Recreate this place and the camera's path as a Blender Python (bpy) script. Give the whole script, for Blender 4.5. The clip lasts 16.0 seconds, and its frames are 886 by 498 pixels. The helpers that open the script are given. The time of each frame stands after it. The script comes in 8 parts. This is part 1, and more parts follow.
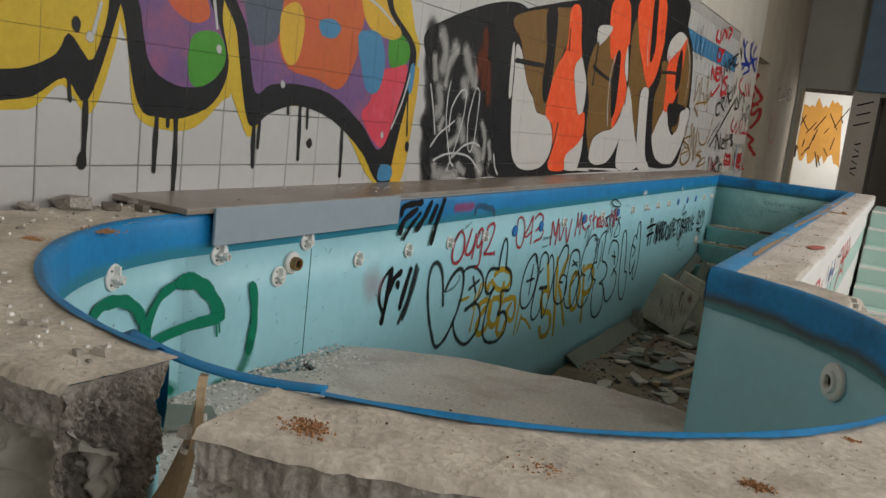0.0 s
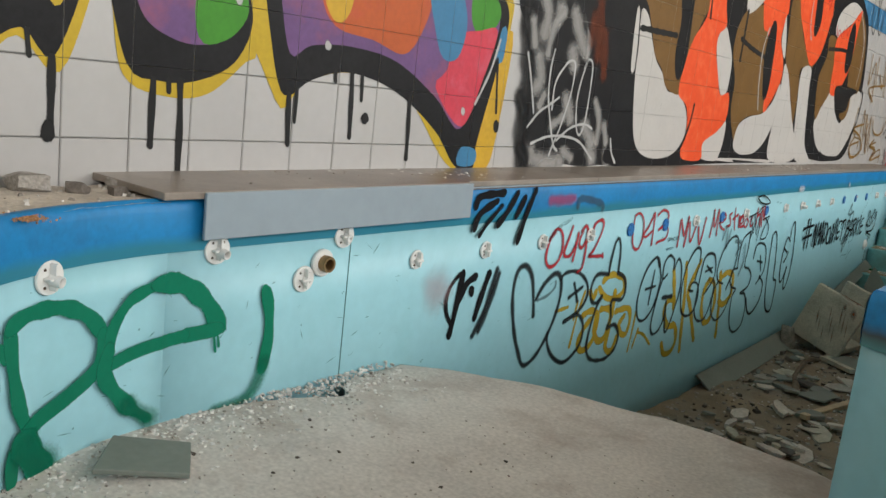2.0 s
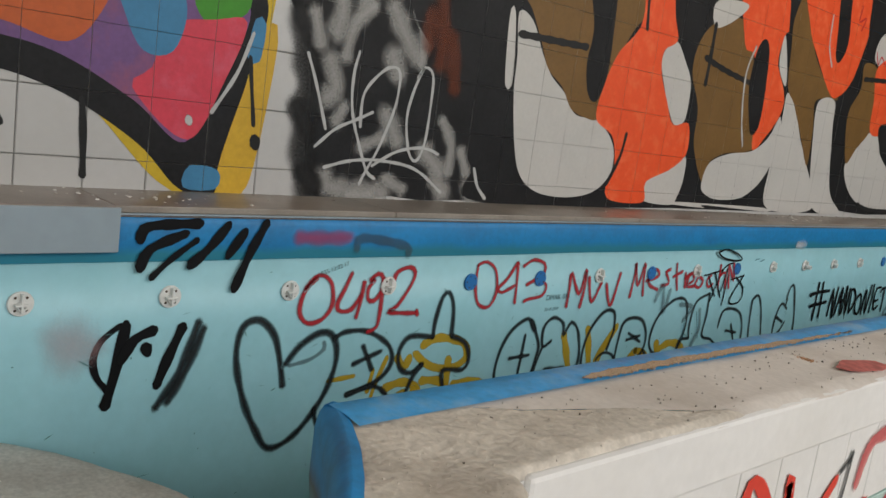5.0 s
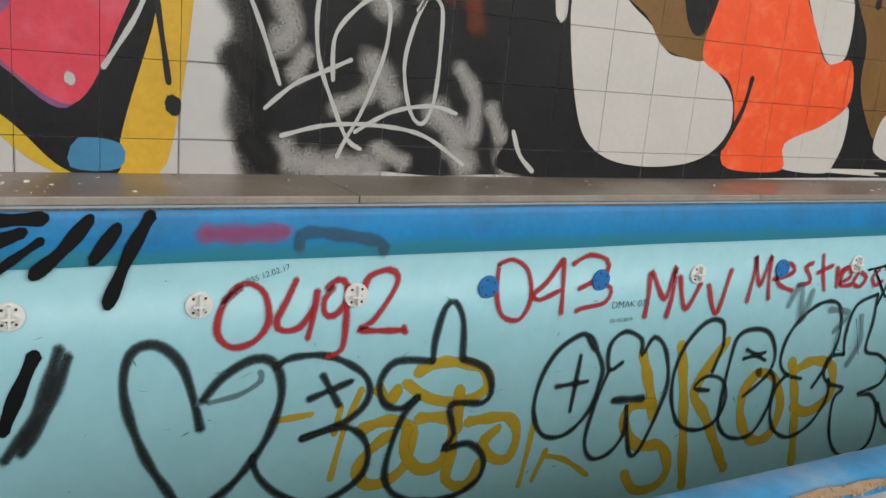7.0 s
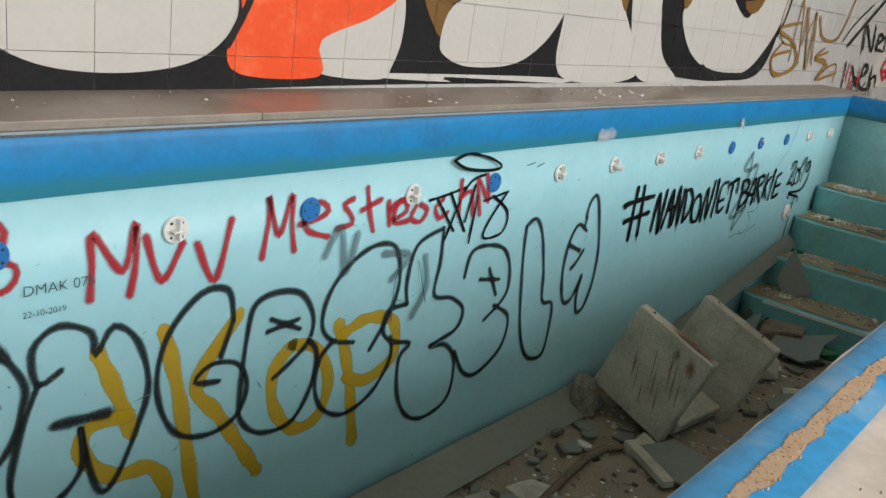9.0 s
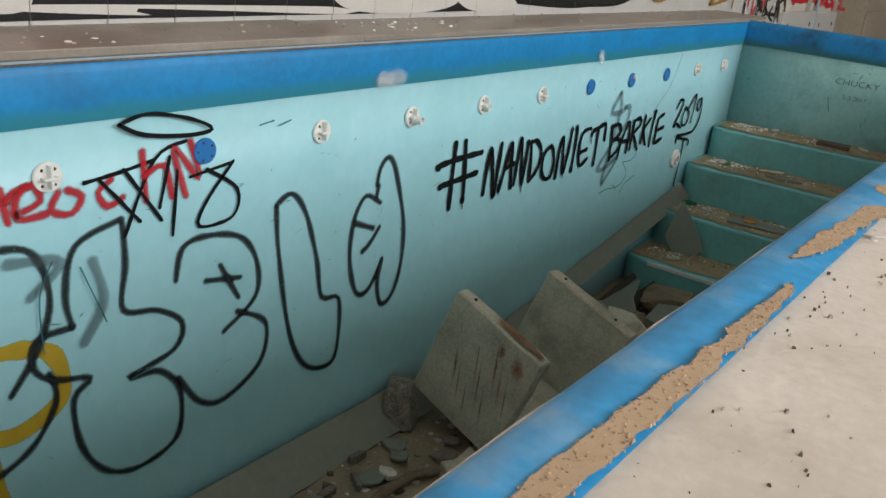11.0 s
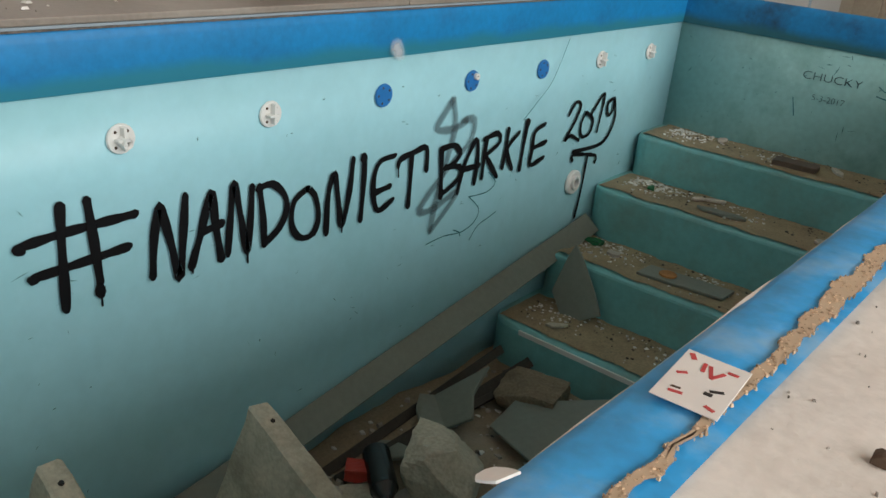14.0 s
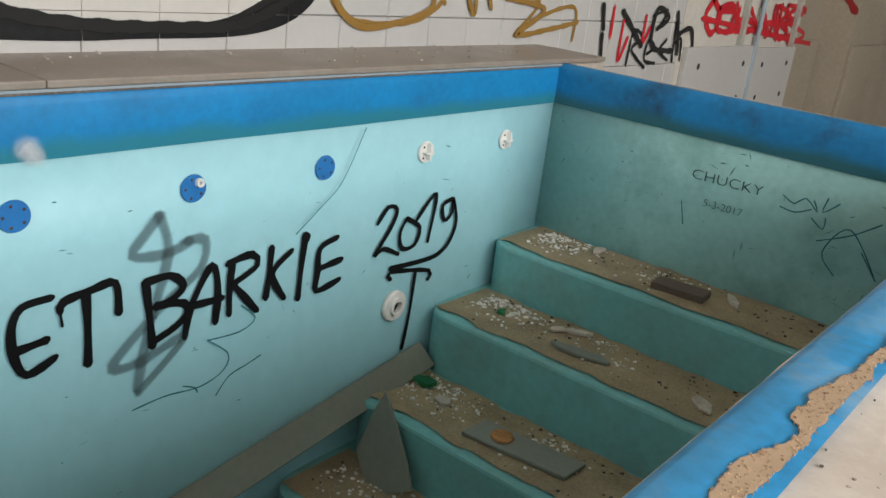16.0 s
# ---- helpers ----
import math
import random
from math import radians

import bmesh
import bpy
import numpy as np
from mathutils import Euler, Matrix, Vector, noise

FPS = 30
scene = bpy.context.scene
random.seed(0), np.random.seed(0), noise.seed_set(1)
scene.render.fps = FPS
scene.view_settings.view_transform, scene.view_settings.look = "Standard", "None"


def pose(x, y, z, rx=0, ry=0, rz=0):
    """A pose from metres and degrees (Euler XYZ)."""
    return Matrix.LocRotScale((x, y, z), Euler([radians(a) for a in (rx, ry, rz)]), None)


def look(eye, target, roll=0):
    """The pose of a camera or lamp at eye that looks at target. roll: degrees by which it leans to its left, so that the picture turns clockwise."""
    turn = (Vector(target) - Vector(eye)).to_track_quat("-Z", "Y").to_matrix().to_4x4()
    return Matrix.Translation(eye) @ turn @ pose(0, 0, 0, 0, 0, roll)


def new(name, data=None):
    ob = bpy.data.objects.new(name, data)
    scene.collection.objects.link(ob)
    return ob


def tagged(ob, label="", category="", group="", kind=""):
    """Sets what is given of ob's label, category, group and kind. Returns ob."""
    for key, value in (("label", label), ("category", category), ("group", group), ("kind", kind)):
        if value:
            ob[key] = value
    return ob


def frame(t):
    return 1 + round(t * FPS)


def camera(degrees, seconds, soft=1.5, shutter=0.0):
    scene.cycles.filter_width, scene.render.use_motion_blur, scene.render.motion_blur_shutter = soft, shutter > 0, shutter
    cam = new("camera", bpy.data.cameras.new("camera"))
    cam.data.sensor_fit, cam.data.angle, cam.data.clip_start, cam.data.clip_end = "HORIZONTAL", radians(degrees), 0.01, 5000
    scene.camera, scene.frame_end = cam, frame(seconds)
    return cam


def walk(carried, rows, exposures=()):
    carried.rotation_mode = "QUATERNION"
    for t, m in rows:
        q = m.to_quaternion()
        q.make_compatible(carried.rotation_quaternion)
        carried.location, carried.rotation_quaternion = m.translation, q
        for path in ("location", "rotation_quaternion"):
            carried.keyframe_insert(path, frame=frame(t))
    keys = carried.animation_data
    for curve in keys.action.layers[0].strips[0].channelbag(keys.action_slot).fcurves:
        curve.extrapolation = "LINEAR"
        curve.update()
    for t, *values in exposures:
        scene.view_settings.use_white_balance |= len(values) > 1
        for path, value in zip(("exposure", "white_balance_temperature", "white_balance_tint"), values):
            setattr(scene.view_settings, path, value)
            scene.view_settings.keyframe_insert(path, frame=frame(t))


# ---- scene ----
cam = camera(54.8, 16.0)
PATH = [
    (0, (0.064, -0.095, 1.54), (-0.847, 1.655, 1.214), 6.6),
    (0.5, (0.118, 0.202, 1.512), (-0.861, 1.92, 1.209), 5.9),
    (1, (0.018, 0.441, 1.512), (-1.16, 2.022, 1.175), 6.6),
    (1.5, (-0.059, 0.517, 1.48), (-1.342, 2.002, 1.092), 7.0),
    (2, (-0.046, 0.631, 1.484), (-1.242, 2.188, 1.101), 6.6),
    (2.5, (0.073, 0.852, 1.48), (-1.041, 2.476, 1.128), 6.1),
    (3, (0.209, 1.11, 1.496), (-0.842, 2.774, 1.141), 6.3),
    (3.5, (0.319, 1.373, 1.481), (-0.715, 3.051, 1.143), 5.7),
    (4, (0.378, 1.623, 1.503), (-0.771, 3.226, 1.173), 5.7),
    (4.5, (0.423, 1.871, 1.494), (-0.891, 3.346, 1.178), 6.3),
    (4.7, (0.441, 1.99, 1.508), (-0.928, 3.414, 1.194), 7.0),
    (6.8, (0.157, 3.098, 1.545), (-1.534, 4.068, 1.095), 5.8),
    (7, (0.116, 3.194, 1.53), (-1.578, 4.152, 1.071), 5.3),
    (7.5, (-0.069, 3.425, 1.529), (-1.656, 4.498, 0.955), 5.2),
    (8, (-0.2, 3.664, 1.491), (-1.632, 4.919, 0.877), 5.9),
    (8.5, (-0.206, 3.902, 1.488), (-1.505, 5.294, 0.876), 7.4),
    (9, (-0.218, 4.201, 1.505), (-1.402, 5.697, 0.907), 7.9),
    (9.5, (-0.192, 4.431, 1.507), (-1.301, 5.983, 0.906), 8.4),
    (9.7, (-0.192, 4.557, 1.508), (-1.29, 6.115, 0.904), 8.3),
    (11.8, (-0.18, 5.608, 1.419), (-1.251, 7.114, 0.655), 5.0),
    (12, (-0.208, 5.741, 1.432), (-1.263, 7.252, 0.655), 5.6),
    (12.5, (-0.229, 5.974, 1.435), (-1.267, 7.496, 0.658), 6.3),
    (13, (-0.199, 6.246, 1.436), (-1.287, 7.734, 0.66), 6.0),
    (13.5, (-0.179, 6.521, 1.447), (-1.309, 7.975, 0.667), 5.5),
    (14, (-0.226, 6.771, 1.436), (-1.356, 8.226, 0.658), 5.7),
    (14.5, (-0.266, 6.998, 1.458), (-1.374, 8.465, 0.67), 6.2),
    (15, (-0.269, 7.207, 1.451), (-1.345, 8.692, 0.653), 7.0),
    (15.5, (-0.247, 7.527, 1.469), (-1.345, 9.019, 0.716), 7.6),
    (16, (-0.24, 7.818, 1.466), (-1.402, 9.303, 0.8), 6.8),
]
EXPOSURES = [(0, -0.4), (0.6, -0.4), (1.2, 0.08), (3.0, 0.15), (3.6, 0.0), (4.5, -0.45), (7.0, 0.05), (8.0, 0.12), (9.0, 0.28), (12.5, 0.08), (14.5, 0.13), (15.2, 0.2), (16, 0.38)]
walk(cam, [(t, look(eye, target, roll)) for t, eye, target, roll in PATH], EXPOSURES)

# ---- light ----
world = bpy.data.worlds.new("world")
scene.world = world
world.use_nodes = True
wn = world.node_tree.nodes
sky = wn.new("ShaderNodeTexSky")
sky.sky_type = "NISHITA"
sky.sun_disc = False
sky.sun_elevation, sky.sun_rotation = radians(42), radians(90)
wn["Background"].inputs["Strength"].default_value = 0.1
world.node_tree.links.new(sky.outputs["Color"], wn["Background"].inputs["Color"])
scene.view_settings.exposure = 0.0


def area(name, m, sx, sy, power, color):
    lamp = bpy.data.lights.new(name, "AREA")
    lamp.shape, lamp.size, lamp.size_y, lamp.energy, lamp.color = "RECTANGLE", sx, sy, power, color
    ob = new(name, lamp)
    ob.matrix_world = m
    return ob


EAST, SOUTH, NORTH, CEIL, FLOOR = 4.3, -4.0, 19.0, 4.6, -0.02
WINDOWS = [(-2.6, 1.4), (2.4, 6.4), (7.4, 11.4)]
for (y0, y1), power in zip(WINDOWS, (150, 160, 222)):
    area("window_daylight", pose(EAST - 0.02, (y0 + y1) / 2, 3.33, 0, 90, 0), 2.2, y1 - y0, power, (1.0, 0.97, 0.93))
# Added lamp before the partition, brightens the back room; no opening there.
area("back_room_fill", pose(-0.80, 20.1, 1.9, 0, 90, 0), 2.4, 1.4, 60, (1.0, 0.97, 0.92))


# ---- materials ----
def material(name, color, rough=0.6, metal=0.0, var=0.12, scale=3.0, fine=60.0, bump=0.15, stain=None, stain_amount=0.0, stain_scale=1.2, spec=0.5, island=0.0, each=0.0):
    m = bpy.data.materials.new(name)
    m.use_nodes = True
    nt = m.node_tree
    n, l = nt.nodes, nt.links
    b = n["Principled BSDF"]
    b.inputs["Roughness"].default_value, b.inputs["Metallic"].default_value = rough, metal
    b.inputs["Specular IOR Level"].default_value = spec
    geo = n.new("ShaderNodeNewGeometry")
    big, small = n.new("ShaderNodeTexNoise"), n.new("ShaderNodeTexNoise")
    for node, sc, det in ((big, scale, 5.0), (small, fine, 4.0)):
        l.new(geo.outputs["Position"], node.inputs["Vector"])
        node.inputs["Scale"].default_value, node.inputs["Detail"].default_value = sc, det
    mixn = n.new("ShaderNodeMath")
    mixn.operation = "ADD"
    l.new(big.outputs["Fac"], mixn.inputs[0])
    l.new(small.outputs["Fac"], mixn.inputs[1])
    ramp = n.new("ShaderNodeMapRange")
    ramp.inputs["From Min"].default_value, ramp.inputs["From Max"].default_value = 0.65, 1.35
    ramp.inputs["To Min"].default_value, ramp.inputs["To Max"].default_value = 1 - var, 1 + var
    l.new(mixn.outputs[0], ramp.inputs["Value"])
    hsv = n.new("ShaderNodeHueSaturation")
    hsv.inputs["Color"].default_value = (*color, 1)
    value = ramp.outputs["Result"]
    if island or each:
        rnd = n.new("ShaderNodeObjectInfo").outputs["Random"] if each else geo.outputs["Random Per Island"]
        k = each or island
        mr = n.new("ShaderNodeMapRange")
        mr.inputs["To Min"].default_value, mr.inputs["To Max"].default_value = 1 - k, 1 + k
        l.new(rnd, mr.inputs["Value"])
        mul = n.new("ShaderNodeMath")
        mul.operation = "MULTIPLY"
        l.new(value, mul.inputs[0])
        l.new(mr.outputs["Result"], mul.inputs[1])
        value = mul.outputs[0]
    l.new(value, hsv.inputs["Value"])
    out = hsv.outputs["Color"]
    if stain is not None:
        sn = n.new("ShaderNodeTexNoise")
        sn.inputs["Scale"].default_value, sn.inputs["Detail"].default_value, sn.inputs["Roughness"].default_value = stain_scale, 8.0, 0.65
        l.new(geo.outputs["Position"], sn.inputs["Vector"])
        sr = n.new("ShaderNodeMapRange")
        sr.inputs["From Min"].default_value, sr.inputs["From Max"].default_value = 0.5, 0.68
        sr.inputs["To Max"].default_value = stain_amount
        l.new(sn.outputs["Fac"], sr.inputs["Value"])
        mx = n.new("ShaderNodeMix")
        mx.data_type = "RGBA"
        l.new(sr.outputs["Result"], mx.inputs["Factor"])
        l.new(out, mx.inputs["A"])
        mx.inputs["B"].default_value = (*stain, 1)
        out = mx.outputs["Result"]
    l.new(out, b.inputs["Base Color"])
    if bump:
        bp = n.new("ShaderNodeBump")
        bp.inputs["Strength"].default_value, bp.inputs["Distance"].default_value = bump, 0.004
        l.new(mixn.outputs[0], bp.inputs["Height"])
        l.new(bp.outputs["Normal"], b.inputs["Normal"])
    return m


def soft_paint(name, color, rough=0.45, edge=0.5, grain=0.35, density=1.0):
    """Sprayed paint: dense in the middle of the stroke, speckled towards its edges."""
    m = material(name, color, rough, var=0.08, scale=6, bump=0.0, spec=0.15)
    nt = m.node_tree
    n, l = nt.nodes, nt.links
    at = n.new("ShaderNodeAttribute")
    at.attribute_name = "cover"
    geo = n.new("ShaderNodeNewGeometry")
    ns = n.new("ShaderNodeTexNoise")
    ns.inputs["Scale"].default_value, ns.inputs["Detail"].default_value = 140, 3
    l.new(geo.outputs["Position"], ns.inputs["Vector"])
    sub = n.new("ShaderNodeMath")
    sub.operation = "MULTIPLY_ADD"
    l.new(ns.outputs["Fac"], sub.inputs[0])
    sub.inputs[1].default_value = grain
    l.new(at.outputs["Fac"], sub.inputs[2])
    mr = n.new("ShaderNodeMapRange")
    mr.interpolation_type = "SMOOTHSTEP"
    mr.inputs["From Min"].default_value, mr.inputs["From Max"].default_value = 0.12 + grain / 2, 0.12 + grain / 2 + edge
    mr.inputs["To Max"].default_value = density
    l.new(sub.outputs[0], mr.inputs["Value"])
    tr = n.new("ShaderNodeBsdfTransparent")
    mix = n.new("ShaderNodeMixShader")
    l.new(mr.outputs["Result"], mix.inputs["Fac"])
    l.new(tr.outputs[0], mix.inputs[1])
    l.new(n["Principled BSDF"].outputs[0], mix.inputs[2])
    l.new(mix.outputs[0], n["Material Output"].inputs["Surface"])
    return m


M_CONC = material("worn_concrete", (0.57, 0.52, 0.45), 0.9, var=0.28, scale=7, fine=80, bump=0.8, stain=(0.34, 0.29, 0.235), stain_amount=0.7, stain_scale=4.5)
M_RIMTOP = material("pale_painted_concrete", (0.66, 0.61, 0.56), 0.8, var=0.10, scale=5, fine=90, bump=0.3, stain=(0.47, 0.41, 0.35), stain_amount=0.6, stain_scale=3.2)
M_RENDERCOAT = material("smooth_cement_render", (0.43, 0.42, 0.37), 0.85, var=0.12, scale=4, fine=60, bump=0.2, stain=(0.30, 0.28, 0.23), stain_amount=0.6, stain_scale=5)
M_CONC_RAW = material("broken_concrete", (0.30, 0.28, 0.25), 0.95, var=0.45, scale=16, fine=110, bump=1.0, stain=(0.55, 0.53, 0.5), stain_amount=0.7, stain_scale=9)
# Raw aggregate; part of the rim hole's shade is put into this colour.
M_HOLE = material("darkened_aggregate", (0.21, 0.19, 0.16), 0.95, var=0.5, scale=30, fine=120, bump=1.0, stain=(0.42, 0.40, 0.36), stain_amount=0.5, stain_scale=26)
M_MORTAR = material("dark_mortar", (0.16, 0.14, 0.12), 0.95, var=0.4, scale=14, fine=120, bump=1.0)
M_TURQ = material("turquoise_liner", (0.33, 0.615, 0.685), 0.42, var=0.05, scale=1.6, fine=25, bump=0.04, stain=(0.24, 0.53, 0.56), stain_amount=0.35, stain_scale=2.2)
# End wall liner: darker and greener than M_TURQ, with blotchy stains.
M_TURQ_DARK = material("darker_stained_turquoise_liner", (0.25, 0.47, 0.46), 0.5, var=0.12, scale=2.2, fine=40, bump=0.06, stain=(0.12, 0.26, 0.24), stain_amount=0.7, stain_scale=3.0)
M_STEP = material("dirty_turquoise_step", (0.17, 0.44, 0.44), 0.5, var=0.12, scale=3, fine=40, bump=0.1, stain=(0.16, 0.20, 0.16), stain_amount=0.5, stain_scale=4)
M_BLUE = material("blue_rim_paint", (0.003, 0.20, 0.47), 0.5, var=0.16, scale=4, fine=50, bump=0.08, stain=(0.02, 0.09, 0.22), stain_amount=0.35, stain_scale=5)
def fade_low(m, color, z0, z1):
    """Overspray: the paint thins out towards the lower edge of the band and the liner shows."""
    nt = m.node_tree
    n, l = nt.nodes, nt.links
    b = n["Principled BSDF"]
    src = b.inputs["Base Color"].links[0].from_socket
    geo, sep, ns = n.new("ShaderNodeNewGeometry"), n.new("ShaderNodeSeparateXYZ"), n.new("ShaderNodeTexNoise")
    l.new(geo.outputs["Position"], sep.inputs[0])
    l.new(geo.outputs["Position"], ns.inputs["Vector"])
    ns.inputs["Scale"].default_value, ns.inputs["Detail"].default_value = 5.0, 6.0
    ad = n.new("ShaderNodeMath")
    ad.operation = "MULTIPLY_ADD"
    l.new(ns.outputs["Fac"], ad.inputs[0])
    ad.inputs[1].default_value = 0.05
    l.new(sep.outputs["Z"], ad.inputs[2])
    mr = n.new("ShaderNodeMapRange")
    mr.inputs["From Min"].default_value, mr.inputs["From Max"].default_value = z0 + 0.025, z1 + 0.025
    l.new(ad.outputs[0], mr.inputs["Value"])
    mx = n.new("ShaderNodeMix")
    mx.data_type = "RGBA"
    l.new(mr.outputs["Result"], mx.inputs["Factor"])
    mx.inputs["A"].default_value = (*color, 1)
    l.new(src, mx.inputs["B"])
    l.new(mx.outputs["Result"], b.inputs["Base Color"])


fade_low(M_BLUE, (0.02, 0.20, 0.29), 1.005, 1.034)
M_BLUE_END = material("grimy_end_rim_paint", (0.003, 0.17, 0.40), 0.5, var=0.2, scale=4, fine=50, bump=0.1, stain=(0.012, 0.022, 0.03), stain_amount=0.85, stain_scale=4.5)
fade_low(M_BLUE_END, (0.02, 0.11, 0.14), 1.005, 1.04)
M_BLUE_WORN = material("worn_blue_rim", (0.035, 0.33, 0.70), 0.42, var=0.22, scale=7, fine=60, bump=0.15, stain=(0.30, 0.48, 0.62), stain_amount=0.7, stain_scale=7)
M_TILE = material("white_glazed_tile", (0.47, 0.462, 0.45), 0.3, var=0.04, scale=2.5, fine=30, bump=0.02, stain=(0.42, 0.41, 0.38), stain_amount=0.3, stain_scale=2, each=0.025)
M_TILE_FAR = material("white_glazed_tile_joined", (0.47, 0.462, 0.45), 0.3, var=0.04, scale=2.5, fine=30, bump=0.02, stain=(0.42, 0.41, 0.38), stain_amount=0.3, stain_scale=2, island=0.025)
M_TILE_BLUE = material("blue_glazed_tile", (0.05, 0.2, 0.38), 0.25, var=0.08, bump=0.02, each=0.05)
M_GROUT = material("tile_grout", (0.34, 0.33, 0.31), 0.9, var=0.2, bump=0.3)
M_LEDGE = material("grey_brown_stone_ledge", (0.25, 0.215, 0.18), 0.38, var=0.15, scale=4, fine=80, bump=0.1, stain=(0.42, 0.38, 0.33), stain_amount=0.5, stain_scale=3)
M_METAL = material("dull_grey_sheet", (0.28, 0.34, 0.38), 0.5, 0.0, var=0.06, scale=3, fine=20, bump=0.03)
M_PLASTER = material("stained_white_plaster", (0.52, 0.49, 0.44), 0.85, var=0.1, scale=1.5, fine=30, bump=0.2, stain=(0.42, 0.37, 0.30), stain_amount=0.5, stain_scale=0.9)
M_PLASTER_BROWN = material("beige_plaster", (0.37, 0.32, 0.25), 0.85, var=0.12, scale=1.5, fine=30, bump=0.2, stain=(0.26, 0.22, 0.17), stain_amount=0.5, stain_scale=0.9)
M_PLASTER_GREY = material("grey_green_plaster", (0.36, 0.36, 0.32), 0.85, var=0.12, scale=1.2, fine=30, bump=0.2)
M_WHITE = material("white_painted_concrete", (0.70, 0.69, 0.67), 0.6, var=0.05, scale=3, fine=40, bump=0.12, stain=(0.6, 0.58, 0.53), stain_amount=0.3, stain_scale=2)
M_PALEGREEN = material("pale_green_tile_band", (0.42, 0.58, 0.53), 0.4, var=0.06, bump=0.05)
M_FLOOR = material("dusty_floor", (0.52, 0.50, 0.47), 0.85, var=0.2, scale=1.5, fine=50, bump=0.4, stain=(0.34, 0.31, 0.27), stain_amount=0.6, stain_scale=1.5)
M_SAND = material("dirty_pool_floor", (0.25, 0.20, 0.135), 0.92, var=0.28, scale=5, fine=110, bump=0.6, stain=(0.30, 0.28, 0.24), stain_amount=0.6, stain_scale=2.2)
M_SHELF = material("grey_dusty_shelf", (0.60, 0.57, 0.52), 0.75, var=0.24, scale=3, fine=80, bump=0.25, stain=(0.34, 0.27, 0.22), stain_amount=0.8, stain_scale=2.6)
M_WETWOOD = material("dark_wet_wood", (0.04, 0.033, 0.026), 0.7, var=0.3, scale=12, fine=90, bump=0.4)
M_WOOD = material("pale_split_wood", (0.50, 0.38, 0.24), 0.8, var=0.2, scale=12, fine=90, bump=0.4)
M_BOARD = material("grey_green_board", (0.19, 0.21, 0.18), 0.6, var=0.1, scale=4, fine=50, bump=0.1, each=0.12)
M_PIPE = material("ivory_plastic", (0.72, 0.72, 0.69), 0.4, var=0.05, bump=0.02)
M_DARK = material("dark_hole", (0.02, 0.018, 0.016), 0.9, var=0.1, bump=0.0)
M_SCREW = material("rusty_screw", (0.10, 0.07, 0.05), 0.6, 0.6, var=0.2, bump=0.1)
M_BRASS = material("brass_thread", (0.30, 0.19, 0.09), 0.45, 0.8, var=0.15, bump=0.1)
M_RUST = material("orange_foam_residue", (0.44, 0.21, 0.075), 0.95, var=0.4, scale=20, fine=120, bump=1.0)
M_DIRT = material("yellow_brown_dirt", (0.31, 0.25, 0.155), 0.95, var=0.3, scale=9, fine=110, bump=0.7, stain=(0.22, 0.18, 0.12), stain_amount=0.6, stain_scale=6)
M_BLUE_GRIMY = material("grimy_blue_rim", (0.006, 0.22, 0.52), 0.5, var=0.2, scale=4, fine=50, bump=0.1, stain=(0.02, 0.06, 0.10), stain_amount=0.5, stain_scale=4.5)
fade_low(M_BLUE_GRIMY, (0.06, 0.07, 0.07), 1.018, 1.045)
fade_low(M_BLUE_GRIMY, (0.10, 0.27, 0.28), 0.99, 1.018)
M_CHIP = material("white_chips", (0.68, 0.66, 0.62), 0.85, var=0.12, bump=0.3, island=0.25)
M_GREYCHIP = material("grey_crumbs", (0.34, 0.31, 0.27), 0.95, var=0.2, bump=0.4, island=0.4)
M_DARKCHIP = material("dark_crumbs", (0.10, 0.085, 0.07), 0.95, var=0.2, bump=0.4, island=0.4)


# ---- mesh helpers ----
def standing(ob):
    """The pose of an object in the world, worked out from its parents."""
    m = ob.matrix_basis.copy()
    if ob.parent is not None:
        m = standing(ob.parent) @ ob.matrix_parent_inverse @ m
    return m


def link(name, verts, faces, mat, parent=None, label="", smooth=False, kind=""):
    me = bpy.data.meshes.new(name)
    me.from_pydata([tuple(v) for v in verts], [], faces)
    if mat is not None:
        me.materials.append(mat)
    if smooth:
        me.polygons.foreach_set("use_smooth", [True] * len(me.polygons))
    me.update()
    ob = new(name, me)
    if parent is not None:
        ob.parent = parent
        ob.matrix_parent_inverse = standing(parent).inverted()
    return tagged(ob, label, kind=kind)


def part(name, bm, mat, parent, label="", smooth=False):
    me = bpy.data.meshes.new(name)
    bmesh.ops.recalc_face_normals(bm, faces=bm.faces[:])
    bm.to_mesh(me)
    bm.free()
    if mat is not None:
        me.materials.append(mat)
    if smooth:
        me.polygons.foreach_set("use_smooth", [True] * len(me.polygons))
    ob = new(name, me)
    if parent is not None:
        ob.parent = parent
        ob.matrix_parent_inverse = standing(parent).inverted()
    return tagged(ob, label)


def empty(name, at=(0, 0, 0)):
    ob = new(name)
    ob.location = at
    ob.empty_display_size = 0.05
    return ob


def box(bm, x0, x1, y0, y1, z0, z1, bevel=0.0):
    made = bmesh.ops.create_cube(bm, size=1.0, matrix=Matrix.Translation(((x0 + x1) / 2, (y0 + y1) / 2, (z0 + z1) / 2)) @ Matrix.Diagonal((x1 - x0, y1 - y0, z1 - z0, 1)))
    if bevel:
        edges = {e for v in made["verts"] for e in v.link_edges}
        bmesh.ops.bevel(bm, geom=list(edges), offset=bevel, segments=2, affect="EDGES", profile=0.5)
    return made["verts"]


